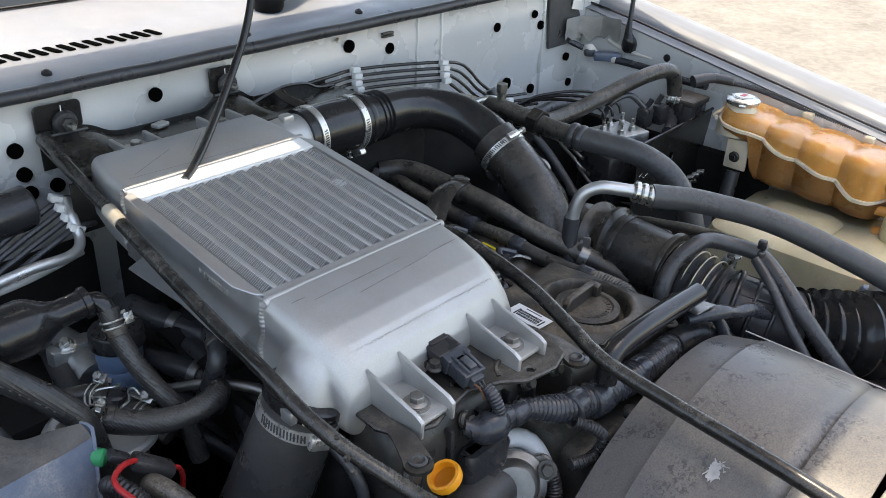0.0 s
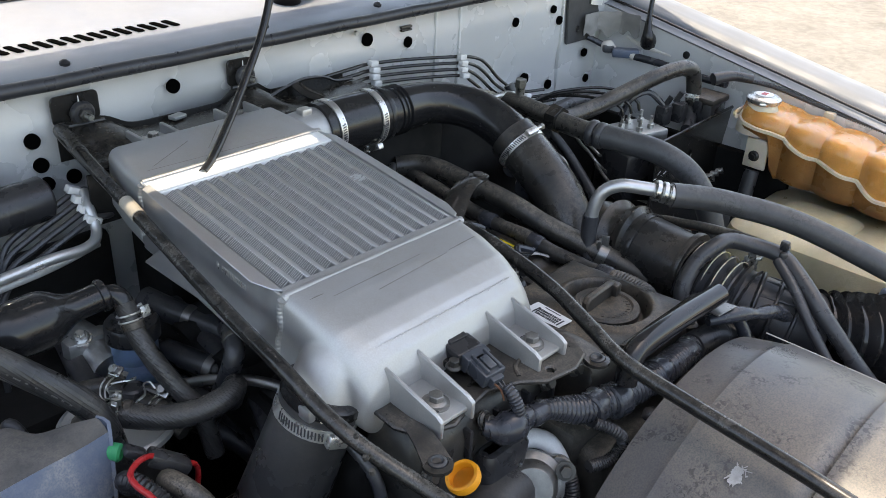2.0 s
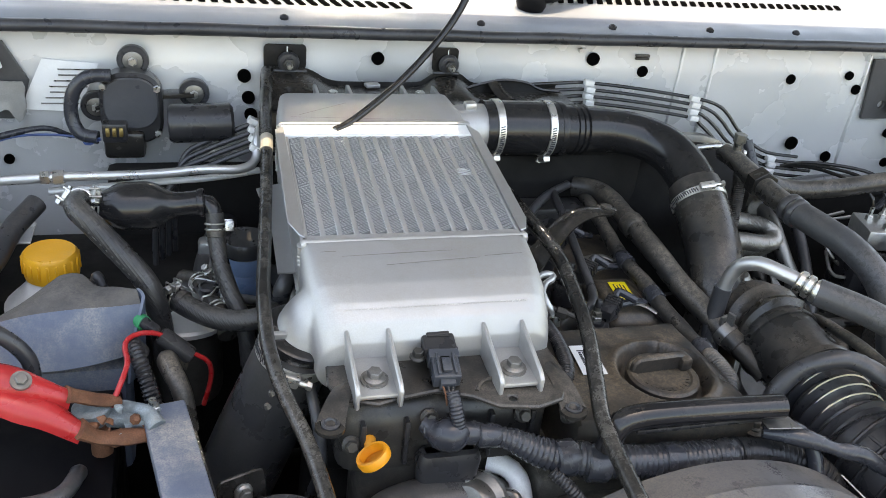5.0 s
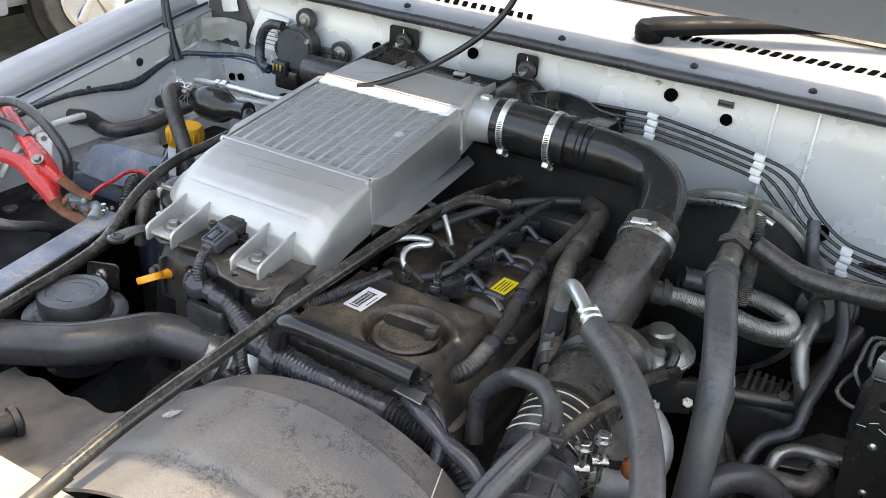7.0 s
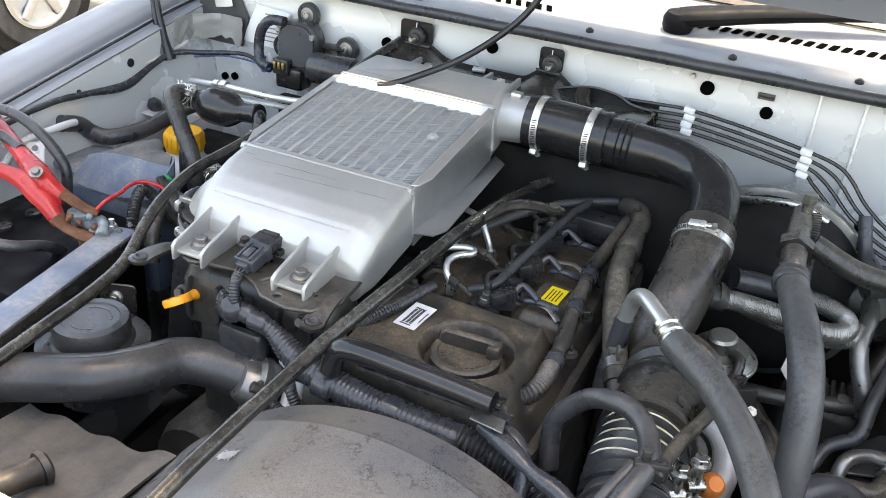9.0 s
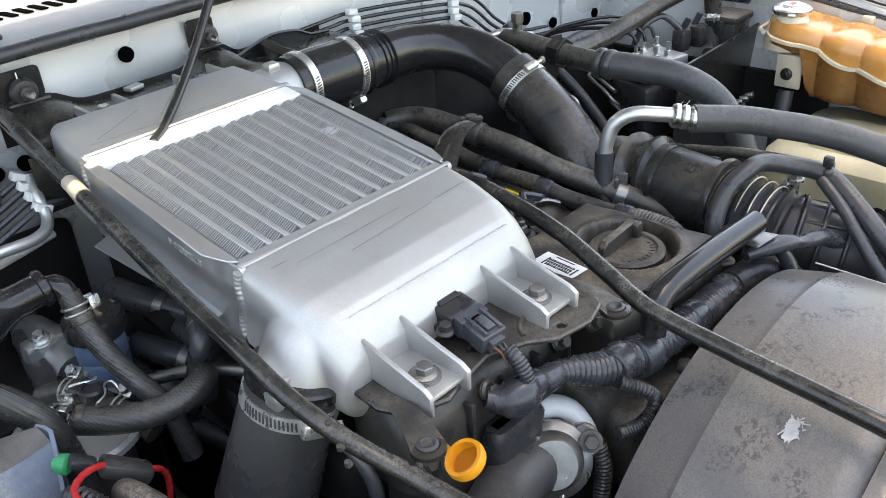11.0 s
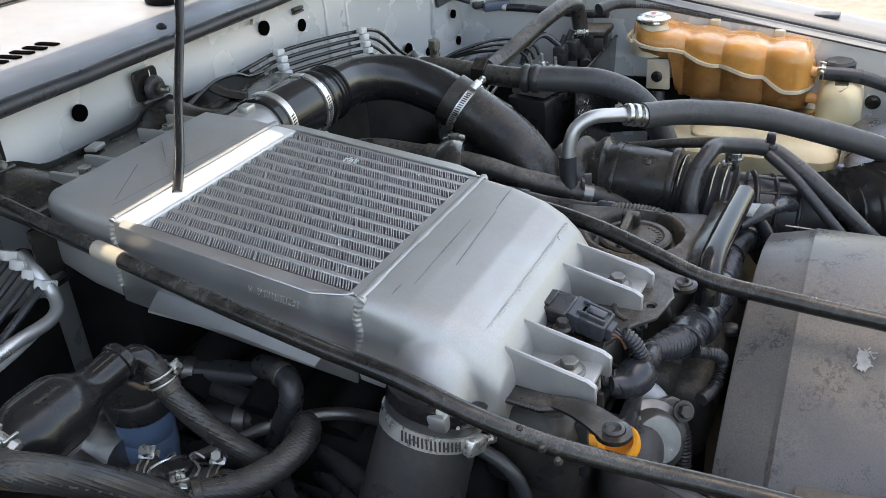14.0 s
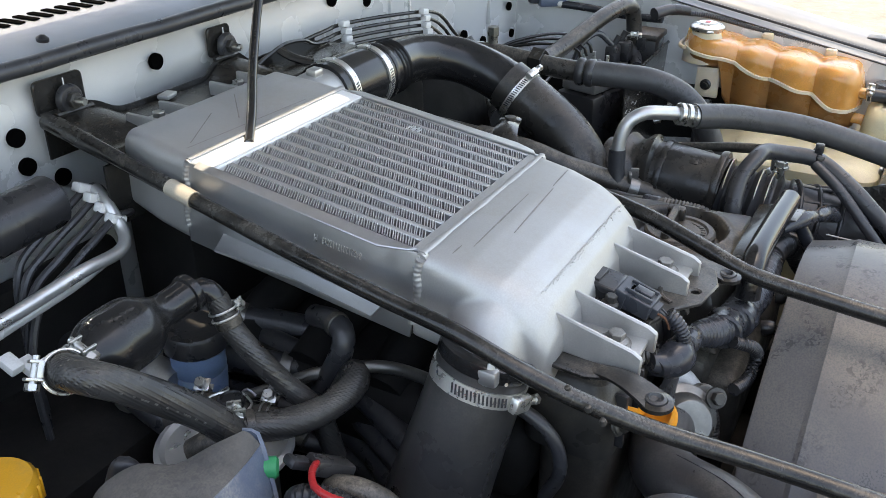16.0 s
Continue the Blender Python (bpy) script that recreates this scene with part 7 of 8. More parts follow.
    for k in range(3):
        hose("lower_hose", [(0.27 + 0.02 * k, -0.20, 0.80 - 0.02 * k), (0.31 + 0.02 * k, -0.27, 0.79 - 0.02 * k), (0.34 + 0.012 * k, -0.34, 0.76 - 0.02 * k), (0.36, -0.42, 0.72)], 0.011, "greasy rubber hose low beside the engine", RUBBER_DUSTY, 12)
    sol = thing("solenoid_valve", (0.61, -0.25, 0.95), "black plastic solenoid valves on a bracket", "solenoid")
    for i in range(2):
        part("coil", box((0.026, 0.022, 0.035), Matrix.Translation((0.585 + 0.035 * i, -0.245 - 0.01 * i, 0.97)), 0.005), PLASTIC, sol)
        part("nozzle", lathe([(0.005, 0), (0.005, 0.02)], (0.585 + 0.035 * i, -0.245, 0.985), (0.3, -0.4, 1), 10), PLASTIC, sol)
    part("wire", tube([(0.585, -0.245, 0.985), (0.56, -0.225, 1.01), (0.53, -0.21, 1.0), (0.52, -0.20, 0.97)], 0.005, 8), TAPE_BLACK, sol)

    rb = thing("relay_box", (0.68, -0.27, 0.95), "black plastic relay box with a dusty lid", "relay box")
    part("case", box_at((0.650, -0.300, 0.90), (0.705, -0.252, 0.985), 0.004), PLASTIC, rb)
    part("lid", box_at((0.647, -0.303, 0.984), (0.708, -0.249, 0.996), 0.004), PLASTIC_DUSTY, rb)
    part("clip", box((0.004, 0.014, 0.022), Matrix.Translation((0.6465, -0.276, 0.978)), 0.001), PLASTIC, rb)
    # wiring on the right apron
    co = thing("wing_connector", (0.71, -0.07, 1.03), "blue-grey wiring connector on the inner wing", "connector")
    part("body", box((0.05, 0.022, 0.016), Matrix.Translation((0.706, -0.080, 1.020)) @ Matrix.Rotation(-0.9, 4, "Z"), 0.003), BLUE_GREY, co)
    part("boot", box((0.022, 0.016, 0.014), Matrix.Translation((0.692, -0.050, 1.024)) @ Matrix.Rotation(-0.8, 4, "Z"), 0.004), GREY_PLASTIC, co)
    part("torn_wrap", tube([(0.700, -0.030, 1.028), (0.697, -0.045, 1.026), (0.700, -0.062, 1.022), (0.706, -0.078, 1.020), (0.712, -0.098, 1.016)], [0.006, 0.011, 0.009, 0.012, 0.007], 10, 0.003, wob=0.7), SEALER, co, "torn grey loom wrap")
    part("wires", tube([(0.695, -0.035, 1.028), (0.688, -0.02, 1.034), (0.68, -0.008, 1.04)], 0.006, 8), TAPE_BLACK, co)
    part("tail", tube([(0.712, -0.098, 1.016), (0.722, -0.15, 1.012), (0.724, -0.22, 1.006), (0.71, -0.29, 1.010)], 0.007, 10), TAPE_BLACK, co)
    hose("bonnet_cable", [(0.738, -0.108, 1.040), (0.728, -0.112, 1.052), (0.728, -0.108, 1.066), (0.736, -0.103, 1.090), (0.752, -0.095, 1.14), (0.768, -0.082, 1.20), (0.775, -0.06, 1.27), (0.77, -0.04, 1.33)], [0.016, 0.014, 0.008, 0.0048, 0.0044, 0.0042, 0.0042, 0.0042], "black cable rising to the bonnet from a rubber grommet", RUBBER_CLEAN, 10, "cable", "bonnet cables")
    hose("wing_conduit", [(0.70, -0.29, 1.025), (0.735, -0.36, 1.02), (0.742, -0.45, 1.005), (0.744, -0.55, 0.99), (0.746, -0.66, 0.968), (0.748, -0.80, 0.94)], 0.0048, "grey ribbed conduit under the wing flange", GREY_PLASTIC, 10, "conduit", ribs=(0.004, 0.0010))
    hose("rubber_boot", [(0.655, -0.29, 1.03), (0.685, -0.31, 1.035), (0.71, -0.335, 1.03)], [0.011, 0.009, 0.008], "black rubber cable boot", RUBBER, 12, "boot")

    build_tank()


def build_tank():
    t = thing("expansion_tank", (0.70, -0.48, 0.86), "amber stained translucent coolant expansion tank", "coolant tank")
    # three bulging chambers: lower and upper shells meet at a milky seam
    Y0, Y1 = -0.345, -0.640

    LOBES = (Y0, -0.440, -0.497, -0.567, Y1)

    def lobe(y):
        for a, b in zip(LOBES, LOBES[1:]):
            if b <= y:
                return abs(math.sin(math.pi * (y - a) / (b - a))) ** 0.6
        return 0.0

    def level(y, steps):
        for (a, za), (b, zb) in zip(steps, steps[1:]):
            if y >= b:
                k = min(1.0, max(0.0, (y - a) / (b - a)))
                return za + (zb - za) * k * k * (3 - 2 * k)
        return steps[-1][1]

    def outline(y, grow=0.0):
        k = (y - Y0) / (Y1 - Y0)
        endr = 0.035 * (max(0.0, 1 - k / 0.10) ** 2 + max(0.0, (k - 0.92) / 0.08) ** 2)
        return 0.640 + endr - 0.013 * lobe(y) - grow + 0.012 * k, 0.742 - endr * 0.6 + grow

    def seam(y):
        return level(y, ((Y0, 0.984), (-0.410, 0.976), (-0.500, 0.950), (-0.555, 0.937), (-0.605, 0.915), (Y1, 0.914)))

    def topz(y):
        k = (y - Y0) / (Y1 - Y0)
        end = 0.03 * max(0.0, 1 - k / 0.08) ** 2 + 0.03 * max(0.0, (k - 0.94) / 0.06) ** 2
        return 1.000 - 0.030 * k + 0.007 * lobe(y) - end

    def base_z(y):
        return level(y, ((Y0, 0.958), (-0.412, 0.952), (-0.430, 0.889), (Y1, 0.877)))

    def ring(y, z0, z1, half):
        x0, x1 = outline(y)
        r = 0.022
        out = []
        if half == "top":
            for a in range(0, 100, 10):
                out.append((x0 + r - r * math.cos(radians(a)) , y, z1 - r + r * math.sin(radians(a))))
            for a in range(90, -10, -10):
                out.append((x1 - r + r * math.cos(radians(a)), y, z1 - r + r * math.sin(radians(a))))
            out.append((x1, y, z0)), out.append((x0, y, z0))
        else:
            for a in range(0, 100, 10):
                out.append((x0 + r - r * math.cos(radians(a)) + 0.008 * a / 90, y, z1 + r - r * math.sin(radians(a))))
            for a in range(90, -10, -10):
                out.append((x1 - r + r * math.cos(radians(a)), y, z1 + r - r * math.sin(radians(a))))
            out.append((x1, y, z0)), out.append((x0, y, z0))
        return out
    ys = [Y0 + (Y1 - Y0) * i / 44 for i in range(45)]
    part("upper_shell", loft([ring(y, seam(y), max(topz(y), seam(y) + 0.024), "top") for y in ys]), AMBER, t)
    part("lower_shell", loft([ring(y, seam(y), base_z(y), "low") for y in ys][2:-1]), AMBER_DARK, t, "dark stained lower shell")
    part("seam", sheet(lambda u, v: ((outline(Y0 + (Y1 - Y0) * u)[0] - 0.006 + 0.008 * v), Y0 + (Y1 - Y0) * u, seam(Y0 + (Y1 - Y0) * u) + 0.0024), 80, 2, 0.0048), SEAM_PLASTIC, t)
    part("rear_seam", tube([(0.640, -0.352, 0.984), (0.655, -0.341, 0.984), (0.70, -0.338, 0.984), (0.735, -0.342, 0.984)], 0.0036, 8), SEAM_PLASTIC, t)
    part("neck", lathe([(0.036, -0.035), (0.0345, -0.014), (0.029, 0.002), (0.0245, 0.009), (0.0235, 0.016)], (0.668, -0.380, 0.995), (0, 0, 1), 30), SEAM_PLASTIC, t, "milky filler neck")
    cap = part("pressure_cap", lathe([(0.0265, 0.0), (0.0285, 0.003), (0.0285, 0.007), (0.025, 0.010), (0.020, 0.0105), (0.018, 0.0125), (0.004, 0.013)], (0.668, -0.380, 1.011), (0, 0, 1), 32), ZINC, t, "bright metal pressure cap")
    part("cap_label", lathe([(0.015, 0.0), (0.015, 0.0008)], (0.668, -0.380, 1.0238), (0, 0, 1), 24), PAPER, cap, "white disc with worn red print")
    part("cap_ear", box((0.064, 0.012, 0.005), Matrix.Translation((0.668, -0.380, 1.0135)) @ Matrix.Rotation(0.4, 4, "Z"), 0.002), ZINC, cap)
    part("cap_print", box((0.014, 0.008, 0.0004), Matrix.Translation((0.668, -0.380, 1.0250)), 0), RED, cap)
    part("mount_tab", box((0.006, 0.040, 0.052), Matrix.Translation((0.642, -0.398, 0.930)), 0.003), SEAM_PLASTIC, t)
    flange_bolt(t, (0.6385, -0.396, 0.926), (-1, 0, 0), 0.0062, 0.0095, STEEL_BLACK)
    for y in (-0.47, -0.575):
        part("top_tab", box((0.014, 0.018, 0.012), Matrix.Translation((0.735, y, topz(y) + 0.002)), 0.003), SEAM_PLASTIC, t)
    part("outlet", tube([(0.674, -0.628, 0.940), (0.676, -0.660, 0.937)], 0.0085, 14), AMBER, t)
    part("bottom_spout", tube([(0.668, -0.625, 0.898), (0.668, -0.648, 0.897), (0.666, -0.660, 0.885), (0.664, -0.650, 0.868), (0.662, -0.635, 0.862)], 0.0085, 14), AMBER, t)
    hose("overflow_hose", [(0.675, -0.645, 0.938), (0.679, -0.69, 0.936), (0.680, -0.72, 0.930), (0.680, -0.761, 0.915), (0.675, -0.80, 0.883), (0.66, -0.85, 0.84)], 0.0108, "black rubber overflow hose at the tank outlet", RUBBER, 16)
    wire_clamp((0.6755, -0.650, 0.938), (0, -1, 0), 0.0112, (-0.6, 0, 0.8))
    hose("tank_bottom_hose", [(0.640, -0.398, 0.900), (0.628, -0.400, 0.86), (0.612, -0.402, 0.80), (0.60, -0.402, 0.74)], 0.0125, "black hose below the expansion tank", RUBBER, 14)

    w = thing("washer_tank", (0.62, -0.56, 0.5), "cream plastic washer fluid tank, stained with age", "washer tank")
    part("body", loft([[(x, y, z) for x, y in rounded(0.50 + e, -0.70 + e, 0.735 - e, -0.42 - e, 0.03, 5)] for z, e in ((0.52, 0.01), (0.55, 0.0), (0.825, 0.0), (0.852, 0.006), (0.864, 0.022))]), CREAM, w)
    part("front_chamber", loft([[(x, y, z) for x, y in rounded(0.632 + e, -0.716 + e, 0.745 - e, -0.648 - e, 0.024, 6)] for z, e in ((0.80, 0.0), (0.890, 0.0), (0.908, 0.002), (0.920, 0.008), (0.926, 0.020))]), CREAM, w)
    part("moulded_step", loft([[(x, y, z) for x, y in rounded(0.535 + e, -0.60 + e, 0.66 - e, -0.47 - e, 0.02, 4)] for z, e in ((0.85, 0.0), (0.868, 0.004), (0.874, 0.014))]), CREAM, w)
    part("filler_cap", lathe([(0.024, 0), (0.025, 0.004), (0.025, 0.018), (0.021, 0.022), (0.012, 0.0215), (0.003, 0.020)], (0.716, -0.673, 0.926), (0, 0, 1), 26), PLASTIC, w, "black ribbed filler cap")
    part("mount_plate", box_at((0.706, -0.780, 0.80), (0.712, -0.712, 0.912), 0.002), PAINT_BAY, w)
    flange_bolt(w, (0.705, -0.730, 0.885), (-1, 0, 0), 0.007, 0.012, STEEL_BLACK)
    v = thing("tank_pump", (0.45, -0.705, 0.86), "small blue-grey pump plug on a bracket", "pump")
    part("plug", lathe([(0.007, 0), (0.009, 0.006), (0.009, 0.02), (0.006, 0.024)], (0.43, -0.70, 0.86), (0, -0.2, 1), 14), BLUE_GREY, v)
    part("bracket", box((0.05, 0.03, 0.004), Matrix.Translation((0.435, -0.70, 0.858)), 0.001), STEEL_BLACK, v)


# ---- left-hand side of the bay ----
def build_left():
    b = thing("priming_bulb", (-0.48, -0.22, 0.95), "black rubber fuel priming bulb with hose ends", "priming bulb")
    axis = ((-0.560, -0.2618, 1.0368), (-0.530, -0.2585, 1.0325), (-0.500, -0.256, 1.031), (-0.470, -0.2575, 1.0325), (-0.440, -0.260, 1.036))
    run = [spline_at(axis, i / 30) for i in range(31)]
    girth = [0.0122 + 0.0138 * math.exp(-(((i / 30) - 0.40) / 0.26) ** 4) + 0.0012 * (i / 30) for i in range(31)]
    part("bulb", tube([tuple(q) for q in run], girth, 28), RUBBER_CLEAN, b)
    part("collar", lathe([(0.0130, -0.004), (0.0152, -0.003), (0.0158, 0.0), (0.0152, 0.003), (0.0130, 0.004)], (-0.444, -0.2597, 1.0354), (1, -0.08, 0.12), 24), RUBBER_CLEAN, b)
    part("elbow", tube([(-0.444, -0.259, 1.034), (-0.436, -0.266, 1.037), (-0.432, -0.272, 1.032), (-0.431, -0.275, 1.026)], 0.0090, 14), RUBBER_CLEAN, b)
    h = hose("fuel_hose", [(-0.431, -0.274, 1.029), (-0.430, -0.286, 1.004), (-0.426, -0.305, 0.980), (-0.417, -0.322, 0.955), (-0.404, -0.343, 0.925), (-0.40, -0.355, 0.88)], 0.0095, "black braided-cover rubber fuel hose", RUBBER_WEAVE, 16)
    wire_clamp((-0.4305, -0.280, 1.016), (0, 0.4, 1), 0.0098, (1, 0.3, 0.3))
    hose("fuel_hose", [(-0.552, -0.260, 1.035), (-0.562, -0.2625, 1.038), (-0.5685, -0.275, 1.046), (-0.567, -0.293, 1.047), (-0.551, -0.306, 1.034), (-0.527, -0.320, 1.010), (-0.507, -0.330, 0.987), (-0.496, -0.338, 0.966), (-0.490, -0.342, 0.93), (-0.488, -0.345, 0.89)], 0.0120, "black rubber fuel hose bending round from the priming bulb", RUBBER_WEAVE, 16)
    big = bpy.data.objects["fuel_hose.001"]
    run = [(-0.567, -0.293, 1.047), (-0.551, -0.306, 1.034), (-0.527, -0.320, 1.010), (-0.507, -0.330, 0.987)]
    for k in range(11):
        q, q2 = spline_at(run, 0.04 + k * 0.085), spline_at(run, 0.08 + k * 0.085)
        d = (q2 - q).normalized()
        nrm = Vector((-0.50, -0.75, 0.05))
        nrm = (nrm - d * d.dot(nrm)).normalized()
        rr = Matrix((tuple(d), tuple(nrm.cross(d)), tuple(nrm))).transposed().to_4x4()
        part("print_mark", box((0.0022 if k % 4 else 0.006, 0.0011, 0.0005), Matrix.Translation(q + nrm * 0.0119) @ rr, 0), PIPE_GREY, big)
    part("end_sleeve", lathe([(0.0131, -0.006), (0.0142, -0.005), (0.0142, 0.005), (0.0131, 0.006)], (-0.5615, -0.2625, 1.0378), (-1, -0.25, 0.3), 18), RUBBER_DUSTY, big)
    wire_clamp((-0.5535, -0.2605, 1.0355), (1, 0.1, -0.1), 0.0136, (-0.3, -0.5, 1))
    wire_clamp((-0.5665, -0.270, 1.043), (-0.3, -0.8, 0.5), 0.0134, (-0.8, 0, 0.6))
    hose("fuel_hose", [(-0.480, -0.318, 0.953), (-0.466, -0.332, 0.950), (-0.447, -0.346, 0.946), (-0.426, -0.358, 0.945), (-0.405, -0.366, 0.948), (-0.387, -0.369, 0.953), (-0.376, -0.361, 0.953), (-0.372, -0.345, 0.925)], 0.0118, "dusty black fuel hose arching from the filter head", RUBBER_WEAVE, 16)
    hose("fuel_hose", [(-0.372, -0.306, 0.880), (-0.367, -0.322, 0.920), (-0.366, -0.336, 0.948), (-0.364, -0.343, 0.968), (-0.358, -0.338, 0.978), (-0.350, -0.322, 0.978), (-0.338, -0.295, 0.968)], 0.0100, "short black rubber hose over the filter", RUBBER, 14)
    wire_clamp((-0.476, -0.321, 0.9525), (0.75, -0.6, -0.1), 0.0122, (-0.2, 0.1, 1))
    for nm, q, ax, r in (("fuel_hose", (-0.4302, -0.2835, 1.009), (0.03, -0.4, -1), 0.0095), ("fuel_hose.002", (-0.468, -0.328, 0.951), (0.75, -0.6, -0.1), 0.0118), ("fuel_hose.003", (-0.354, -0.330, 0.9784), (0.4, 0.9, 0), 0.0100)):
        part("end_sleeve", lathe([(r, -0.004), (r + 0.0012, -0.003), (r + 0.0012, 0.003), (r, 0.004)], q, ax, 18), RUBBER_DUSTY, bpy.data.objects[nm])
    f = thing("fuel_filter", (-0.47, -0.29, 0.8), "fuel filter head with a bright metal rim and wire clips", "fuel filter")
    part("canister", lathe([(0.036, 0), (0.039, 0.01), (0.039, 0.10), (0.042, 0.105)], (-0.466, -0.298, 0.812), (0, 0, 1), 28), IRON, f)
    part("head_rim", lathe([(0.048, 0), (0.0545, 0.003), (0.0545, 0.008), (0.050, 0.010), (0.046, 0.007), (0.02, 0.010)], (-0.466, -0.298, 0.914), (0, 0, 1), 36), PIPE_LIGHT, f)
    part("pump_body", tube([(-0.468, -0.236, 0.925), (-0.448, -0.260, 0.932), (-0.437, -0.290, 0.929), (-0.428, -0.318, 0.925), (-0.422, -0.345, 0.915)], 0.0105, 14), RUBBER_DUSTY, f)
    part("primer_knob", lathe([(0.0105, -0.008), (0.0115, 0.0), (0.0115, 0.004), (0.009, 0.006), (0.008, 0.004), (0.002, 0.004)], (-0.440, -0.285, 0.938), (0, 0, 1), 20), PLASTIC, f)
    for k in (-1, 1):
        d, p = Vector((0.35, -0.93, 0.0)), Vector((0.93, 0.35, 0.0))
        base = Vector((-0.440, -0.285, 0.942)) + d * (0.0125 * k)
        bends = ((-0.013, 0.001, -0.006), (-0.014, 0.006, 0.001), (-0.006, 0.007, 0.002), (0.002, 0.0, 0.002), (0.008, -0.006, 0.001), (0.014, -0.004, 0.0), (0.013, 0.003, -0.005))
        part("spring_clip", tube([base + p * a + d * (b * k) + Vector((0, 0, c)) for a, b, c in bends], 0.0011, 6), STAINLESS, f)
    part("filter_neck", tube([(-0.500, -0.300, 0.938), (-0.492, -0.315, 0.948), (-0.485, -0.33, 0.945)], 0.011, 14), RUBBER_DUSTY, f)
    wire_clamp((-0.449, -0.258, 0.931), (0.35, -0.93, 0), 0.0110, (0.8, 0.3, 0.6))
    wire_clamp((-0.4305, -0.310, 0.9265), (0.3, -0.93, -0.1), 0.0110, (0.8, 0.3, 0.6))

    r = thing("brake_reservoir", (-0.397, -0.208, 0.89), "blue translucent fluid reservoir with a dusty black lid", "reservoir")
    part("bottle", lathe([(0.017, -0.075), (0.021, -0.06), (0.0235, -0.045), (0.0240, -0.030), (0.0228, -0.028), (0.0240, -0.026), (0.0240, -0.01), (0.0215, 0.0)], (-0.395, -0.206, 0.945), (0, 0, 1), 26), BLUE_TRANS, r)
    part("lid", lathe([(0.0265, -0.006), (0.0282, -0.004), (0.0282, 0.011), (0.0262, 0.014), (0.004, 0.0135)], (-0.395, -0.206, 0.947), (0, 0, 1), 32), PLASTIC, r)
    part("base_collar", lathe([(0.021, 0), (0.021, 0.008)], (-0.397, -0.208, 0.868), (0, 0, 1), 20), IRON, r)
    mc = thing("clutch_cylinder", (-0.42, -0.14, 0.9), "bare metal cylinder casting with a bright bolt", "cylinder")
    part("casting", join(tube([(-0.42, -0.10, 0.905), (-0.418, -0.15, 0.91), (-0.42, -0.20, 0.905)], 0.021, 16), box((0.05, 0.022, 0.05), Matrix.Translation((-0.425, -0.16, 0.91)), 0.006)), ALLOY_CAST, mc)
    flange_bolt(mc, (-0.432, -0.165, 0.936), (-0.3, -0.3, 1), 0.006, 0.011)

    # bulkhead pipes, white clips and bright pipe
    hose("coolant_pipe", [(-0.365, -0.075, 1.052), (-0.372, -0.095, 1.045), (-0.376, -0.115, 1.022), (-0.395, -0.130, 1.016), (-0.438, -0.134, 1.018), (-0.476, -0.131, 1.013), (-0.52, -0.132, 1.011), (-0.60, -0.128, 1.008), (-0.68, -0.12, 1.0)], 0.0058, "bright silver air conditioning pipe across the bulkhead corner", PIPE_LIGHT, 12, "pipe")
    hx = solid("pipe_union", join(hexagon(0.0095, 0.012, frame_z((-0.600, -0.128, 1.008), (-1, 0, -0.05))), hexagon(0.0085, 0.010, frame_z((-0.616, -0.127, 1.007), (-1, 0, -0.05)))), ZINC, "bright hexagon pipe union", "pipe union")
    hose("ac_pipe", [(-0.37, -0.10, 1.000), (-0.43, -0.115, 0.998), (-0.50, -0.12, 0.995), (-0.62, -0.12, 0.985)], 0.0045, "pale painted flat pipe under the bright pipe", PAINT_BAY, 10, "pipe")
    for i in range(4):
        y = -0.070 - 0.012 * i
        z = 1.052 - 0.006 * i
        hose("brake_pipe", [(-0.33, -0.05 - 0.01 * i, 1.02), (-0.355, y + 0.004, z - 0.004), (-0.374, y, z), (-0.40, y - 0.004, z - 0.008), (-0.435, y - 0.006, z - 0.022), (-0.462 - 0.004 * i, y - 0.01, z - 0.04), (-0.475 - 0.008 * i, y - 0.02, z - 0.09), (-0.48 - 0.008 * i, y - 0.03, z - 0.20)], 0.0036, "black rubber-sleeved brake pipe bending down", RUBBER, 8, "pipe", "brake pipes")
    c = thing("pipe_clip", (-0.373, -0.088, 1.04), "white plastic multi-pipe clip", "clip", "pipe clips")
    for i in range(4):
        part("block", box((0.018, 0.011, 0.009), Matrix.Translation((-0.374, -0.070 - 0.012 * i, 1.055 - 0.0075 * i)) @ Matrix.Rotation(0.5, 4, "Y"), 0.002), WHITE_PLASTIC, c)
    c = thing("pipe_clip", (-0.50, -0.15, 0.97), "white plastic multi-pipe clip", "clip", "pipe clips")
    for i in range(3):
        part("block", box((0.012, 0.018, 0.009), Matrix.Translation((-0.53 + 0.012 * i, -0.15 - 0.004 * i, 0.985 - 0.008 * i)) @ Matrix.Rotation(0.4, 4, "X"), 0.002), WHITE_PLASTIC, c)
    can = thing("vapour_canister", (-0.44, -0.07, 1.05), "dusty black cylindrical canister on the bulkhead", "canister")
    part("drum", lathe([(0.020, 0), (0.0245, 0.004), (0.0245, 0.075), (0.021, 0.080), (0.01, 0.081)], (-0.400, -0.062, 1.052), (-1, -0.05, -0.02), 26), PLASTIC, can)
    part("bracket", box_at((-0.46, -0.05, 1.03), (-0.42, -0.004, 1.045), 0.003), STEEL_BLACK, can)

    # wiper-motor style unit on the bulkhead
    w = thing("wiper_motor", (-0.52, -0.03, 1.06), "black wiper motor on a three-eyed bracket", "motor")
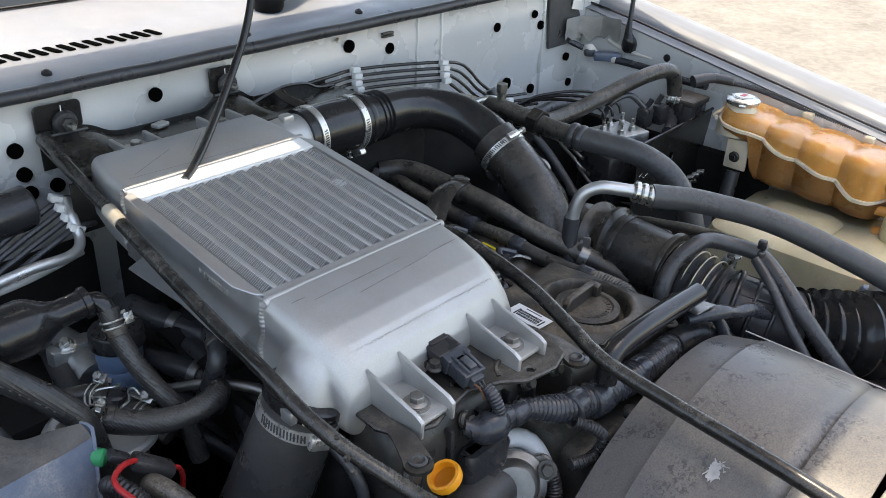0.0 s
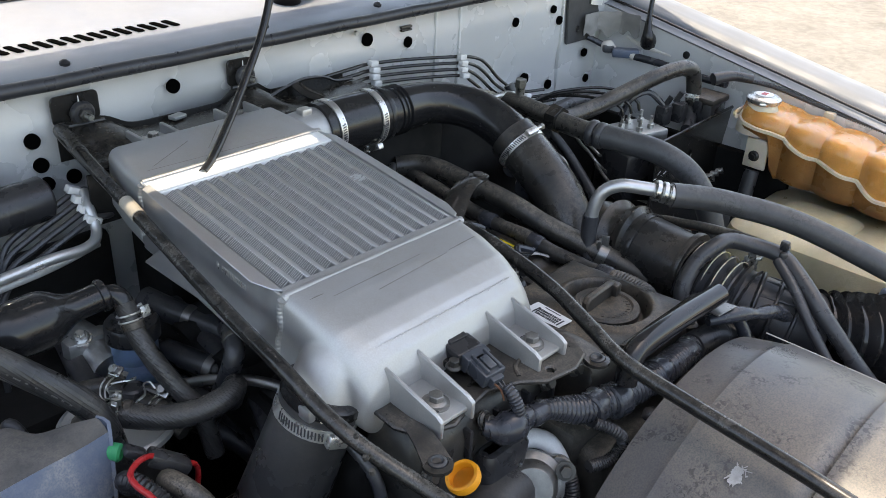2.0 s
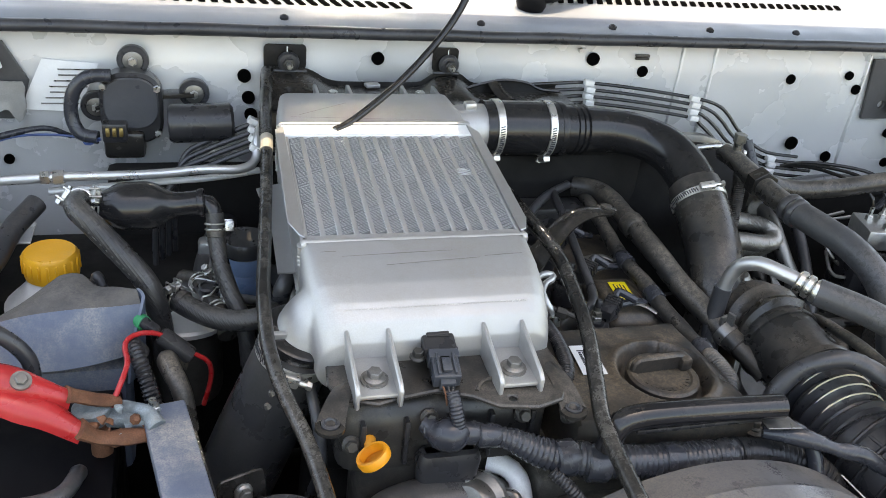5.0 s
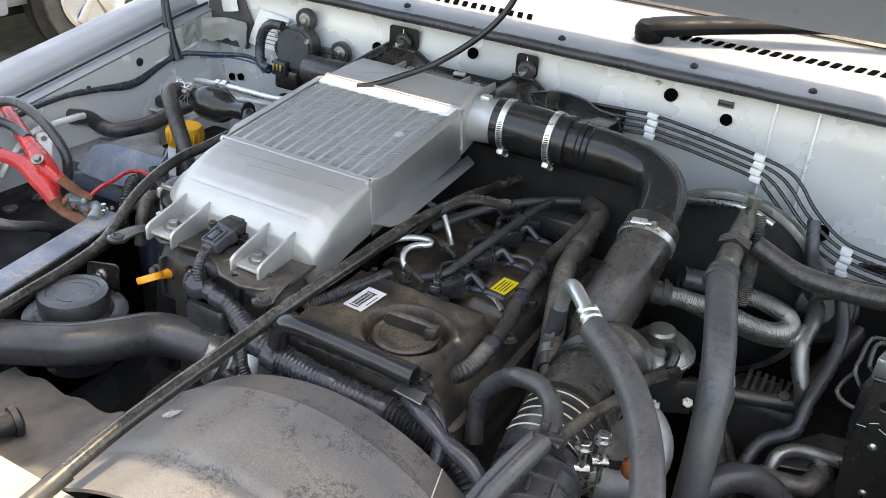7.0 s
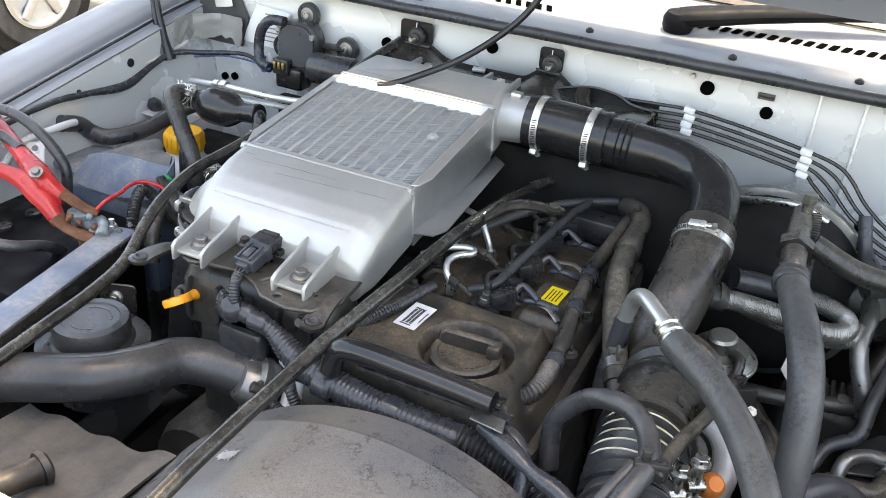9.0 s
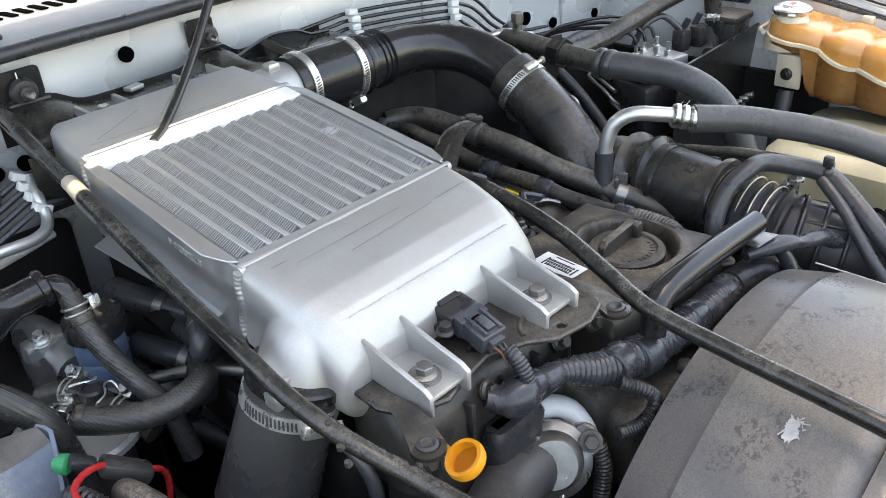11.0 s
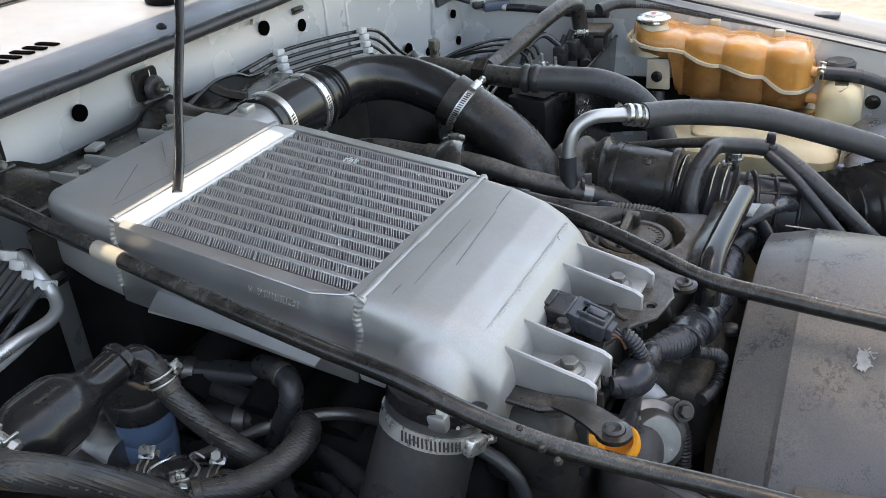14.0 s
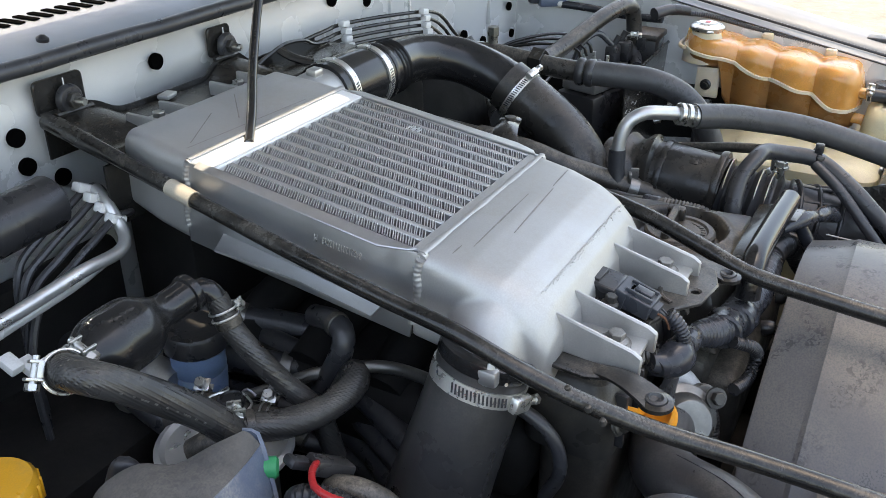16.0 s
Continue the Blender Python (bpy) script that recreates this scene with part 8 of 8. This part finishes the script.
    part("gear_case", prism(rounded(-0.038, -0.052, 0.038, 0.042, 0.030, 6), 0.030, Matrix.Translation((-0.524, -0.044, 1.066)) @ Matrix.Rotation(radians(90), 4, "X"), 0.004), PLASTIC, w)
    part("case_lid", prism(rounded(-0.033, -0.030, 0.033, 0.037, 0.026, 6), 0.004, Matrix.Translation((-0.524, -0.0475, 1.066)) @ Matrix.Rotation(radians(90), 4, "X"), 0.0015), GREY_PLASTIC, w)
    for sx, sz in ((-0.556, 1.092), (-0.492, 1.090), (-0.493, 1.030)):
        part("case_screw", hexagon(0.0048, 0.005, frame_z((sx, -0.046, sz), (0, -1, 0))), ZINC, w)
    part("yoke", box((0.050, 0.036, 0.036), Matrix.Translation((-0.535, -0.036, 1.015)), 0.006), STEEL_BLACK, w)
    part("connector", box((0.03, 0.022, 0.026), Matrix.Translation((-0.545, -0.05, 1.035)), 0.003), PLASTIC, w)
    part("terminal", join(*[box((0.005, 0.004, 0.012), Matrix.Translation((-0.553 + 0.008 * i, -0.063, 1.038)), 0.001) for i in range(3)]), BRASS, w)
    for x, z in ((-0.520, 1.116), (-0.447, 1.073), (-0.568, 1.055)):
        part("arm", tube([(-0.522, -0.014, 1.068), ((x - 0.522) / 2, -0.013, (z + 1.068) / 2), (x, -0.013, z)], 0.0165, 10, flat=0.22), STEEL_BLACK, w)
        eye = part("rubber_eye", lathe([(0.0185, 0), (0.0195, 0.002), (0.0195, 0.009), (0.0185, 0.011), (0.0135, 0.011), (0.0130, 0.0095), (0.002, 0.0095)], (x, -0.008, z), (0, -1, 0), 26), RUBBER, w, smooth=25)
        part("washer", lathe([(0.0122, 0), (0.0122, 0.0015), (0.011, 0.002)], (x, -0.0178, z), (0, -1, 0), 20), PIPE_GREY, eye)
        part("nut", hexagon(0.0058, 0.005, frame_z((x, -0.0192, z), (0, -1, 0))), ZINC, eye)
    part("lead", tube([(-0.545, -0.046, 1.106), (-0.572, -0.046, 1.104), (-0.590, -0.046, 1.085), (-0.595, -0.048, 1.055), (-0.586, -0.055, 1.034), (-0.565, -0.060, 1.03)], 0.0085, 12), TAPE_BLACK, w)
    part("blue_wire", tube([(-0.588, -0.04, 1.04), (-0.58, -0.06, 1.022), (-0.562, -0.064, 1.03)], 0.0022, 6), WIRE_BLUE, w)
    pp = thing("data_plate", (-0.61, -0.005, 1.08), "silver-white paper data plate stuck on the bulkhead", "label")
    part("plate", prism([(-0.660, 1.047), (-0.592, 1.044), (-0.562, 1.108), (-0.628, 1.113)], 0.0008, Matrix.Translation((0, -0.006, 0)) @ Matrix.Rotation(radians(90), 4, "X"), 0), PAPER, pp)
    for i in range(7):
        part("print_bar", box((0.045 - 0.004 * (i % 3), 0.0006, 0.0018), Matrix.Translation((-0.612 + 0.004 * i, -0.0066, 1.055 + 0.0075 * i)), 0), PIPE_GREY, pp)

    hose("loom_left", [(-0.60, -0.03, 1.02), (-0.63, -0.04, 1.035), (-0.68, -0.07, 1.035), (-0.722, -0.11, 1.035), (-0.734, -0.15, 1.020), (-0.733, -0.212, 1.004), (-0.733, -0.29, 1.012), (-0.731, -0.36, 1.018), (-0.730, -0.45, 1.010), (-0.724, -0.56, 0.99), (-0.717, -0.75, 0.95)], [0.0035, 0.0035, 0.004, 0.0045, 0.005, 0.0075, 0.005, 0.0045, 0.005, 0.006, 0.006], "black taped wiring loom along the inner wing", TAPE_BLACK, 12, "wiring loom", wob=0.12)
    hose("blue_lead", [(-0.592, -0.045, 1.025), (-0.62, -0.045, 1.028), (-0.66, -0.055, 1.03), (-0.70, -0.085, 1.028)], 0.0017, "thin blue wire beside the loom", WIRE_BLUE, 8, "wire")
    for k in (0, 1):
        hose("bonnet_cable", [(-0.735 + 0.012 * k, -0.115, 1.025), (-0.748 + 0.012 * k, -0.112, 1.06), (-0.765 + 0.008 * k, -0.10, 1.12), (-0.785 + 0.012 * k, -0.085, 1.20), (-0.79 + 0.012 * k, -0.06, 1.29), (-0.78 + 0.01 * k, -0.03, 1.33)], [0.010, 0.006, 0.0045, 0.0045, 0.0045, 0.0045], "black cable rising to the bonnet from a rubber grommet", RUBBER_CLEAN, 10, "cable", "bonnet cables")
    hose("washer_hose", [(-0.290, -0.197, 1.094), (-0.272, -0.184, 1.0975), (-0.245, -0.165, 1.109), (-0.202, -0.133, 1.131), (-0.162, -0.108, 1.162), (-0.128, -0.090, 1.198), (-0.105, -0.078, 1.24), (-0.09, -0.07, 1.30), (-0.085, -0.06, 1.36)], 0.0047, "black washer hose hanging from the bonnet onto the core", RUBBER_CLEAN, 12, "hose", hollow=0.25)

    build_battery()
    hose("heater_hose_left", [(-0.41, -0.05, 0.90), (-0.43, -0.12, 0.91), (-0.445, -0.20, 0.90), (-0.44, -0.27, 0.87)], 0.014, "dark rubber heater hose deep behind the filter", RUBBER, 14)
    for i in range(4):
        hose("lower_pipe", [(-0.30 - 0.03 * i, -0.12, 0.90 - 0.02 * i), (-0.32 - 0.02 * i, -0.22, 0.91 - 0.02 * i), (-0.33, -0.32, 0.90 - 0.03 * i), (-0.36 - 0.01 * i, -0.42, 0.87 - 0.02 * i)], 0.012, "dark rubber hose deep under the intercooler", RUBBER, 12, "hose")
    hose("fuel_return_pipe", [(-0.41, -0.245, 0.90), (-0.390, -0.285, 0.920), (-0.365, -0.325, 0.936), (-0.335, -0.365, 0.935), (-0.31, -0.40, 0.915), (-0.29, -0.43, 0.89)], 0.0058, "dull grey steel pipe running under the intercooler", PIPE_GREY, 10, "pipe")
    for k, pts in enumerate(([(-0.34, -0.13, 0.93), (-0.325, -0.18, 0.925), (-0.305, -0.225, 0.918), (-0.288, -0.265, 0.908), (-0.282, -0.295, 0.890), (-0.29, -0.31, 0.85)],
                             [(-0.36, -0.20, 0.905), (-0.34, -0.25, 0.900), (-0.32, -0.30, 0.893), (-0.30, -0.345, 0.885), (-0.28, -0.39, 0.88)])):
        under = hose("coolant_bypass_hose", pts, (0.0145, 0.013)[k], "black rubber coolant hose with spring clamps under the intercooler", RUBBER, 14)
        for u in (0.30, 0.62):
            q, q2 = spline_at(pts, u), spline_at(pts, u + 0.03)
            part("spring_clamp", join(lathe([(0.0146, -0.005), (0.0156, -0.005), (0.0156, 0.005), (0.0146, 0.005)], q, q2 - q, 18), box((0.003, 0.011, 0.013), frame_z(q, q2 - q) @ Matrix.Rotation(0.9 + k, 4, "Z") @ Matrix.Translation((-0.019, 0, 0)), 0.001)), PIPE_GREY, under)
    hose("bleed_tube", [(-0.56, -0.29, 0.86), (-0.545, -0.305, 0.92), (-0.555, -0.29, 0.965), (-0.565, -0.27, 0.90)], 0.006, "thin black tube in the dark corner", RUBBER, 10)
    res = thing("coolant_bottle", (-0.60, -0.225, 0.8), "white bottle with a yellow screw cap", "bottle")
    part("bottle", lathe([(0.05, -0.17), (0.055, -0.15), (0.055, -0.04), (0.03, -0.015), (0.026, 0.0)], (-0.610, -0.224, 0.935), (0, 0, 1), 26), WHITE_PLASTIC, res)
    cp = part("cap", lathe([(0.029, -0.006), (0.030, 0.0), (0.030, 0.020), (0.027, 0.024), (0.004, 0.0235)], (-0.610, -0.224, 0.938), (0, 0, 1), 30), YELLOW, res, "yellow ribbed screw cap")
    for i in range(20):
        a = 2 * math.pi * i / 20
        part("cap_rib", box((0.003, 0.003, 0.018), Matrix.Translation((-0.610 + 0.030 * math.cos(a), -0.224 + 0.030 * math.sin(a), 0.948)) @ Matrix.Rotation(a, 4, "Z"), 0.0008, 1), YELLOW, cp)
    hose("wing_hose", [(-0.63, -0.15, 0.985), (-0.652, -0.19, 0.972), (-0.668, -0.245, 0.957), (-0.695, -0.290, 0.952), (-0.722, -0.300, 0.957), (-0.728, -0.315, 0.972), (-0.726, -0.35, 0.985)], 0.0125, "black rubber hose along the inner wing", RUBBER, 14)
    bw = thing("wing_bracket", (-0.70, -0.13, 0.97), "pale metal bracket with rubber pegs on the inner wing", "bracket")
    part("plate", prism([(0, 0), (0.10, 0), (0.10, 0.05), (0, 0.05)], 0.003, Matrix.Translation((-0.735, -0.19, 0.955)), 0.001), PAINT_BAY, bw)
    for i in range(2):
        part("rubber_peg", lathe([(0.010, 0), (0.012, 0.010), (0.008, 0.018)], (-0.715 + 0.03 * i, -0.165, 0.957), (0, -0.6, 1), 16), RUBBER, bw)


def build_battery():
    b = thing("battery", (-0.58, -0.50, 0.72), "dusty black battery with corroded terminal", "battery")
    part("case", box_at((-0.728, -0.63, 0.66), (-0.53, -0.41, 0.885), 0.008), SOOT, b)
    part("lid", box_at((-0.730, -0.632, 0.878), (-0.528, -0.408, 0.905), 0.005), SOOT, b)
    for y in (-0.47, -0.52, -0.57):
        part("vent_plug", lathe([(0.011, 0), (0.011, 0.004), (0.008, 0.005)], (-0.665, y, 0.905), (0, 0, 1), 16), PLASTIC, b)
    part("terminal_post", lathe([(0.010, -0.06), (0.009, 0.022), (0.006, 0.024)], (-0.540, -0.500, 0.930), (0, 0, 1), 16), RUST, b)
    cv = thing("battery_cover", (-0.60, -0.36, 0.90), "blue-grey moulded plastic cover, dusty on top", "cover")

    part("tray", prism([(-0.735, -0.30), (-0.700, -0.285), (-0.655, -0.298), (-0.640, -0.372), (-0.690, -0.385), (-0.735, -0.372)], 0.012, Matrix.Translation((0, 0, 0.934)), 0.003), BLUE_GREY, cv, "flat dusty tray")

    # a dusty top between a dipped far edge and a ridge, and a sloped blue face below the ridge
    far = [(-0.600, -0.300, 0.955), (-0.588, -0.308, 0.980), (-0.566, -0.321, 0.989), (-0.550, -0.337, 0.983), (-0.530, -0.351, 0.989), (-0.511, -0.363, 0.992)]
    ridge = [(-0.655, -0.372, 0.962), (-0.620, -0.378, 0.975), (-0.590, -0.384, 0.983), (-0.560, -0.384, 0.985), (-0.530, -0.380, 0.983), (-0.507, -0.374, 0.981)]
    foot = [(-0.668, -0.398, 0.930), (-0.640, -0.408, 0.932), (-0.610, -0.414, 0.935), (-0.580, -0.414, 0.935), (-0.550, -0.408, 0.935), (-0.520, -0.396, 0.935)]

    def shell(u, v):
        a, b, c = (spline_at(w, u) for w in (far, ridge, foot))
        if v < 0.15:
            return tuple(a - Vector((0, -0.003, 0.030)) * (1 - v / 0.15))
        if v < 0.55:
            w = (v - 0.15) / 0.40
            return tuple(a.lerp(b, w) + Vector((0, 0, 0.003 * math.sin(w * math.pi))))
        return tuple(b.lerp(c, (v - 0.55) / 0.45))
    part("face", sheet(lambda u, v: shell(u, 0.55 + 0.45 * v), 24, 8, 0.003), BLUE_GREY, cv)
    part("top", sheet(lambda u, v: shell(u, 0.56 * v), 24, 16, 0.003), BLUE_GREY_DUST, cv, "dust-caked top edge")
    part("body", box_at((-0.690, -0.394, 0.78), (-0.524, -0.320, 0.918), 0.01), BLUE_GREY, cv)

    def end_wall(u, v):
        q = spline_at([far[-1], (-0.5055, -0.3690, 0.989), ridge[-1], (-0.5140, -0.386, 0.958), foot[-1]], u)
        return (q.x - 0.004 * v, q.y, q.z + (0.90 - q.z) * v)
    part("end_wall", sheet(end_wall, 12, 6, 0.003), BLUE_GREY, cv)
    pl = thing("junction_plug", (-0.48, -0.40, 0.95), "green-tipped black plug with red leads at the battery", "connector")
    part("green_tip", lathe([(0.007, 0), (0.008, 0.003), (0.008, 0.012), (0.006, 0.014)], (-0.512, -0.374, 0.964), (0.6, -0.7, -0.1), 16), GREEN, pl)
    along = Vector((0.043, -0.014, -0.034)).normalized()
    side = along.cross(Vector((0, 0, 1))).normalized()
    turn = Matrix((tuple(along), tuple(side), tuple(along.cross(side)))).transposed().to_4x4()
    part("body", join(box((0.040, 0.018, 0.013), Matrix.Translation((-0.474, -0.406, 0.950)) @ turn, 0.004), box((0.020, 0.013, 0.008), Matrix.Translation((-0.498, -0.398, 0.969)) @ turn, 0.003)), PLASTIC, pl)
    hose("red_lead", [(-0.478, -0.400, 0.952), (-0.491, -0.408, 0.967), (-0.506, -0.416, 0.974), (-0.517, -0.426, 0.975), (-0.519, -0.440, 0.974), (-0.516, -0.458, 0.972), (-0.520, -0.480, 0.968), (-0.53, -0.497, 0.952)], 0.0026, "thin bright red battery lead looping from the plug", RED, 12, "cable")
    hose("red_lead", [(-0.462, -0.404, 0.940), (-0.452, -0.402, 0.932), (-0.443, -0.396, 0.918), (-0.442, -0.392, 0.895), (-0.45, -0.39, 0.86)], 0.0026, "short bright red battery lead", RED, 12, "cable")
    hose("battery_conduit", [(-0.508, -0.400, 0.940), (-0.515, -0.410, 0.957), (-0.513, -0.424, 0.963), (-0.506, -0.442, 0.957), (-0.497, -0.462, 0.935), (-0.49, -0.475, 0.90)], 0.0085, "ribbed black conduit by the battery", PLASTIC, 14, "conduit", ribs=(0.004, 0.0016))
    hose("battery_conduit", [(-0.472, -0.406, 0.925), (-0.483, -0.418, 0.942), (-0.480, -0.434, 0.944), (-0.470, -0.454, 0.928), (-0.465, -0.465, 0.89)], 0.0100, "dusty black cable cover by the battery", RUBBER_DUSTY, 14, "conduit")
    t = thing("battery_strap", (-0.45, -0.63, 0.93), "blue-grey painted hold-down strap, scuffed", "strap")
    part("bar", box((0.040, 0.30, 0.014), Matrix.Translation((-0.460, -0.635, 0.938)) @ Matrix.Rotation(radians(10), 4, "Z"), 0.003), BLUE_GREY, t)
    part("edge", box((0.006, 0.30, 0.030), Matrix.Translation((-0.440, -0.638, 0.928)) @ Matrix.Rotation(radians(10), 4, "Z"), 0.002), STEEL_BLACK, t)
    # jump lead clamp biting the terminal
    j = thing("jump_lead_clamp", (-0.58, -0.52, 0.96), "red jump lead clamp with rusty jaws on the battery terminal", "jump lead clamp")
    piv = Vector((-0.597, -0.510, 0.993))

    def lever(pts, widths, up, thick=0.011):
        """A pressed lever: a flat channel of changing width along pts."""
        def face(u, v):
            p = Vector(spline_at(pts, u))
            q = Vector(spline_at(pts, min(1.0, u + 0.02))) - Vector(spline_at(pts, max(0.0, u - 0.02)))
            side = q.normalized().cross(Vector(up)).normalized()
            k = u * (len(widths) - 1)
            i = min(int(k), len(widths) - 2)
            w = widths[i] + (widths[i + 1] - widths[i]) * (k - i)
            return p + side * w * (2 * v - 1) - Vector(up) * (0.010 * abs(2 * v - 1) ** 3)
        return sheet(face, 22, 8, thick)
    up = Vector((0.25, -0.45, 0.86)).normalized()
    part("lower_lever", lever([(-0.748, -0.532, 1.004), (-0.70, -0.527, 1.000), (-0.63, -0.517, 0.994), (-0.585, -0.521, 0.980), (-0.548, -0.531, 0.956)], [0.0085, 0.0105, 0.0105, 0.0165, 0.009], up), RED, j)
    part("upper_lever", lever([(-0.770, -0.436, 1.030), (-0.72, -0.458, 1.020), (-0.65, -0.486, 1.006), (-0.597, -0.508, 0.999), (-0.558, -0.508, 0.976)], [0.0075, 0.0105, 0.0105, 0.0150, 0.009], up, 0.010), RED, j)
    part("pivot", join(lathe([(0.0085, 0), (0.0085, 0.003)], piv + up * 0.008, up, 18), hexagon(0.0052, 0.005, frame_z(piv + up * 0.010, up))), PIPE_GREY, j)
    part("upper_jaw", tube([(-0.562, -0.507, 0.978), (-0.540, -0.500, 0.964), (-0.522, -0.492, 0.955)], [0.010, 0.009, 0.006], 10, 0.003, flat=0.5, wob=0.6), RUST, j)
    part("lower_jaw", tube([(-0.552, -0.530, 0.958), (-0.535, -0.528, 0.944), (-0.500, -0.520, 0.936)], [0.011, 0.009, 0.006], 10, 0.003, flat=0.6, wob=0.6), RUST, j)
    rnd = random.Random(21)
    for i in range(16):
        c = Vector((-0.553, -0.518, 0.962)) + Vector((0.055 * rnd.random(), 0.030 * rnd.random() - 0.010, -0.026 * rnd.random()))
        part("corrosion", tube([c, c + Vector((0.006 * rnd.random(), 0.006 * rnd.random() - 0.003, 0.003))], [0.0035 + 0.003 * rnd.random(), 0.002], 7, 0.002, wob=0.8), (RUST, RUST, CORRODED)[i % 3], j)
    for i in range(5):
        part("tooth", lathe([(0.0030, 0), (0.0006, 0.006)], (-0.540 + 0.009 * i, -0.526 + 0.0015 * i, 0.947 - 0.0025 * i), (0.2, 0.8, 0.5), 6), RUST, j)
    part("terminal_clamp", join(lathe([(0.0150, 0), (0.0165, 0.004), (0.0165, 0.014), (0.012, 0.016)], (-0.546, -0.497, 0.940), (0, 0, 1), 20), box((0.048, 0.022, 0.012), Matrix.Translation((-0.512, -0.500, 0.942)) @ Matrix.Rotation(-0.2, 4, "Z"), 0.003), tube([(-0.52, -0.49, 0.945), (-0.50, -0.505, 0.950), (-0.49, -0.52, 0.944)], 0.007, 10, 0.003, wob=0.6)), CORRODED, j, "corroded lead terminal clamp")
    part("terminal_bolt", join(hexagon(0.0065, 0.007, frame_z((-0.494, -0.498, 0.944), (0, 0, 1))), lathe([(0.0035, 0), (0.0035, 0.014)], (-0.494, -0.498, 0.944), (0, 0, 1), 10)), ZINC, j)
    part("lead", tube([(-0.595, -0.471, 0.955), (-0.597, -0.467, 0.990), (-0.622, -0.466, 1.020), (-0.668, -0.460, 1.038), (-0.710, -0.460, 1.043), (-0.730, -0.472, 1.036), (-0.722, -0.486, 1.024), (-0.700, -0.470, 1.010), (-0.66, -0.478, 1.004)], 0.0072, 14), RUBBER, j)
    c2 = thing("jump_lead_clamp", (-0.72, -0.56, 0.90), "black jump lead clamp lying in the battery corner", "jump lead clamp")
    part("handle", box((0.075, 0.060, 0.075), Matrix.Translation((-0.705, -0.562, 0.938)) @ Matrix.Rotation(0.25, 4, "Z"), 0.012, 3), PLASTIC, c2)
    part("window", box((0.032, 0.026, 0.004), Matrix.Translation((-0.700, -0.566, 0.9755)) @ Matrix.Rotation(0.25, 4, "Z"), 0.002), SCUFF, c2)
    part("lead", tube([(-0.672, -0.590, 0.945), (-0.64, -0.597, 0.948), (-0.60, -0.602, 0.945), (-0.565, -0.590, 0.940), (-0.555, -0.55, 0.925), (-0.56, -0.52, 0.90)], 0.0072, 14), RUBBER, c2)
    wst = thing("wing_stay", (-0.72, -0.42, 0.95), "pale zinc wing stay rod with a bolted lug", "stay")
    part("rod", tube([(-0.722, -0.490, 0.93), (-0.724, -0.450, 0.965), (-0.722, -0.420, 0.982), (-0.712, -0.360, 0.988), (-0.715, -0.335, 0.985)], 0.0055, 12), PAINT_BAY, wst)
    part("lug", prism(rounded(-0.012, -0.022, 0.012, 0.022, 0.006, 3), 0.003, frame_z((-0.700, -0.425, 0.965), (0.5, -0.6, 0.6)), 0.001, holes=((0.0, 0.012, 0.004),)), PAINT_BAY, wst)


# ---- outside ----
def build_outside():
    c = thing("parked_car", (-4.4, 0.6, 0.0), "white parked car with alloy wheels", "car")
    part("body", loft([[(x, y, z) for x, y in rounded(-5.35 + e, -1.9 + e, -3.6 - e, 3.0 - e, 0.35, 5)] for z, e in ((0.30, 0.05), (0.36, 0.0), (0.75, -0.03), (1.0, 0.02), (1.08, 0.12))]), PAINT, c)
    part("cabin", loft([[(x, y, z) for x, y in rounded(-5.25 + e, -1.0 + e, -3.72 - e, 2.2 - e, 0.3, 5)] for z, e in ((1.05, 0.0), (1.5, 0.25), (1.55, 0.4))]), GLASS, c)
    part("sill", box_at((-3.66, -0.1, 0.27), (-3.61, 1.62, 0.38), 0.02), PAINT, c)
    part("door_seam", box_at((-3.580, 0.78, 0.40), (-3.566, 0.79, 0.98), 0.001), SOOT, c)
    part("floor_pan", box_at((-5.2, -1.7, 0.22), (-3.75, 2.8, 0.31), 0.02), DARK, c)
    for y in (-0.55, 2.10):
        part("wheel_arch", lathe([(0.385, 0), (0.385, 0.03)], (-3.60, y, 0.34), (1, 0, 0), 36), DARK, c)
        w = part("wheel", lathe([(0.20, 0), (0.31, 0.0), (0.335, 0.04), (0.335, 0.16), (0.31, 0.2), (0.2, 0.2)], (-3.76, y, 0.335), (1, 0, 0), 36), TYRE, c, "black tyre")
        part("rim", lathe([(0.21, 0.0), (0.225, 0.012), (0.21, 0.02), (0.17, 0.0), (0.05, 0.012), (0.01, 0.012)], (-3.56, y, 0.335), (1, 0, 0), 36), ALLOY, w)
        for i in range(5):
            a = 2 * math.pi * i / 5
            part("spoke", box((0.02, 0.05, 0.17), Matrix.Translation((-3.545, y, 0.335)) @ Matrix.Rotation(a, 4, "X") @ Matrix.Translation((0, 0, 0.11)), 0.008), ALLOY, w)
    solid("wall_yard", box_at((-14, 9.0, 0.0), (14, 9.2, 3.0), 0), CREAM, "plain pale yard wall behind the car", "wall", kind="structure")


build_engine()
build_engine_hoses()
build_right()
build_left()
build_outside()
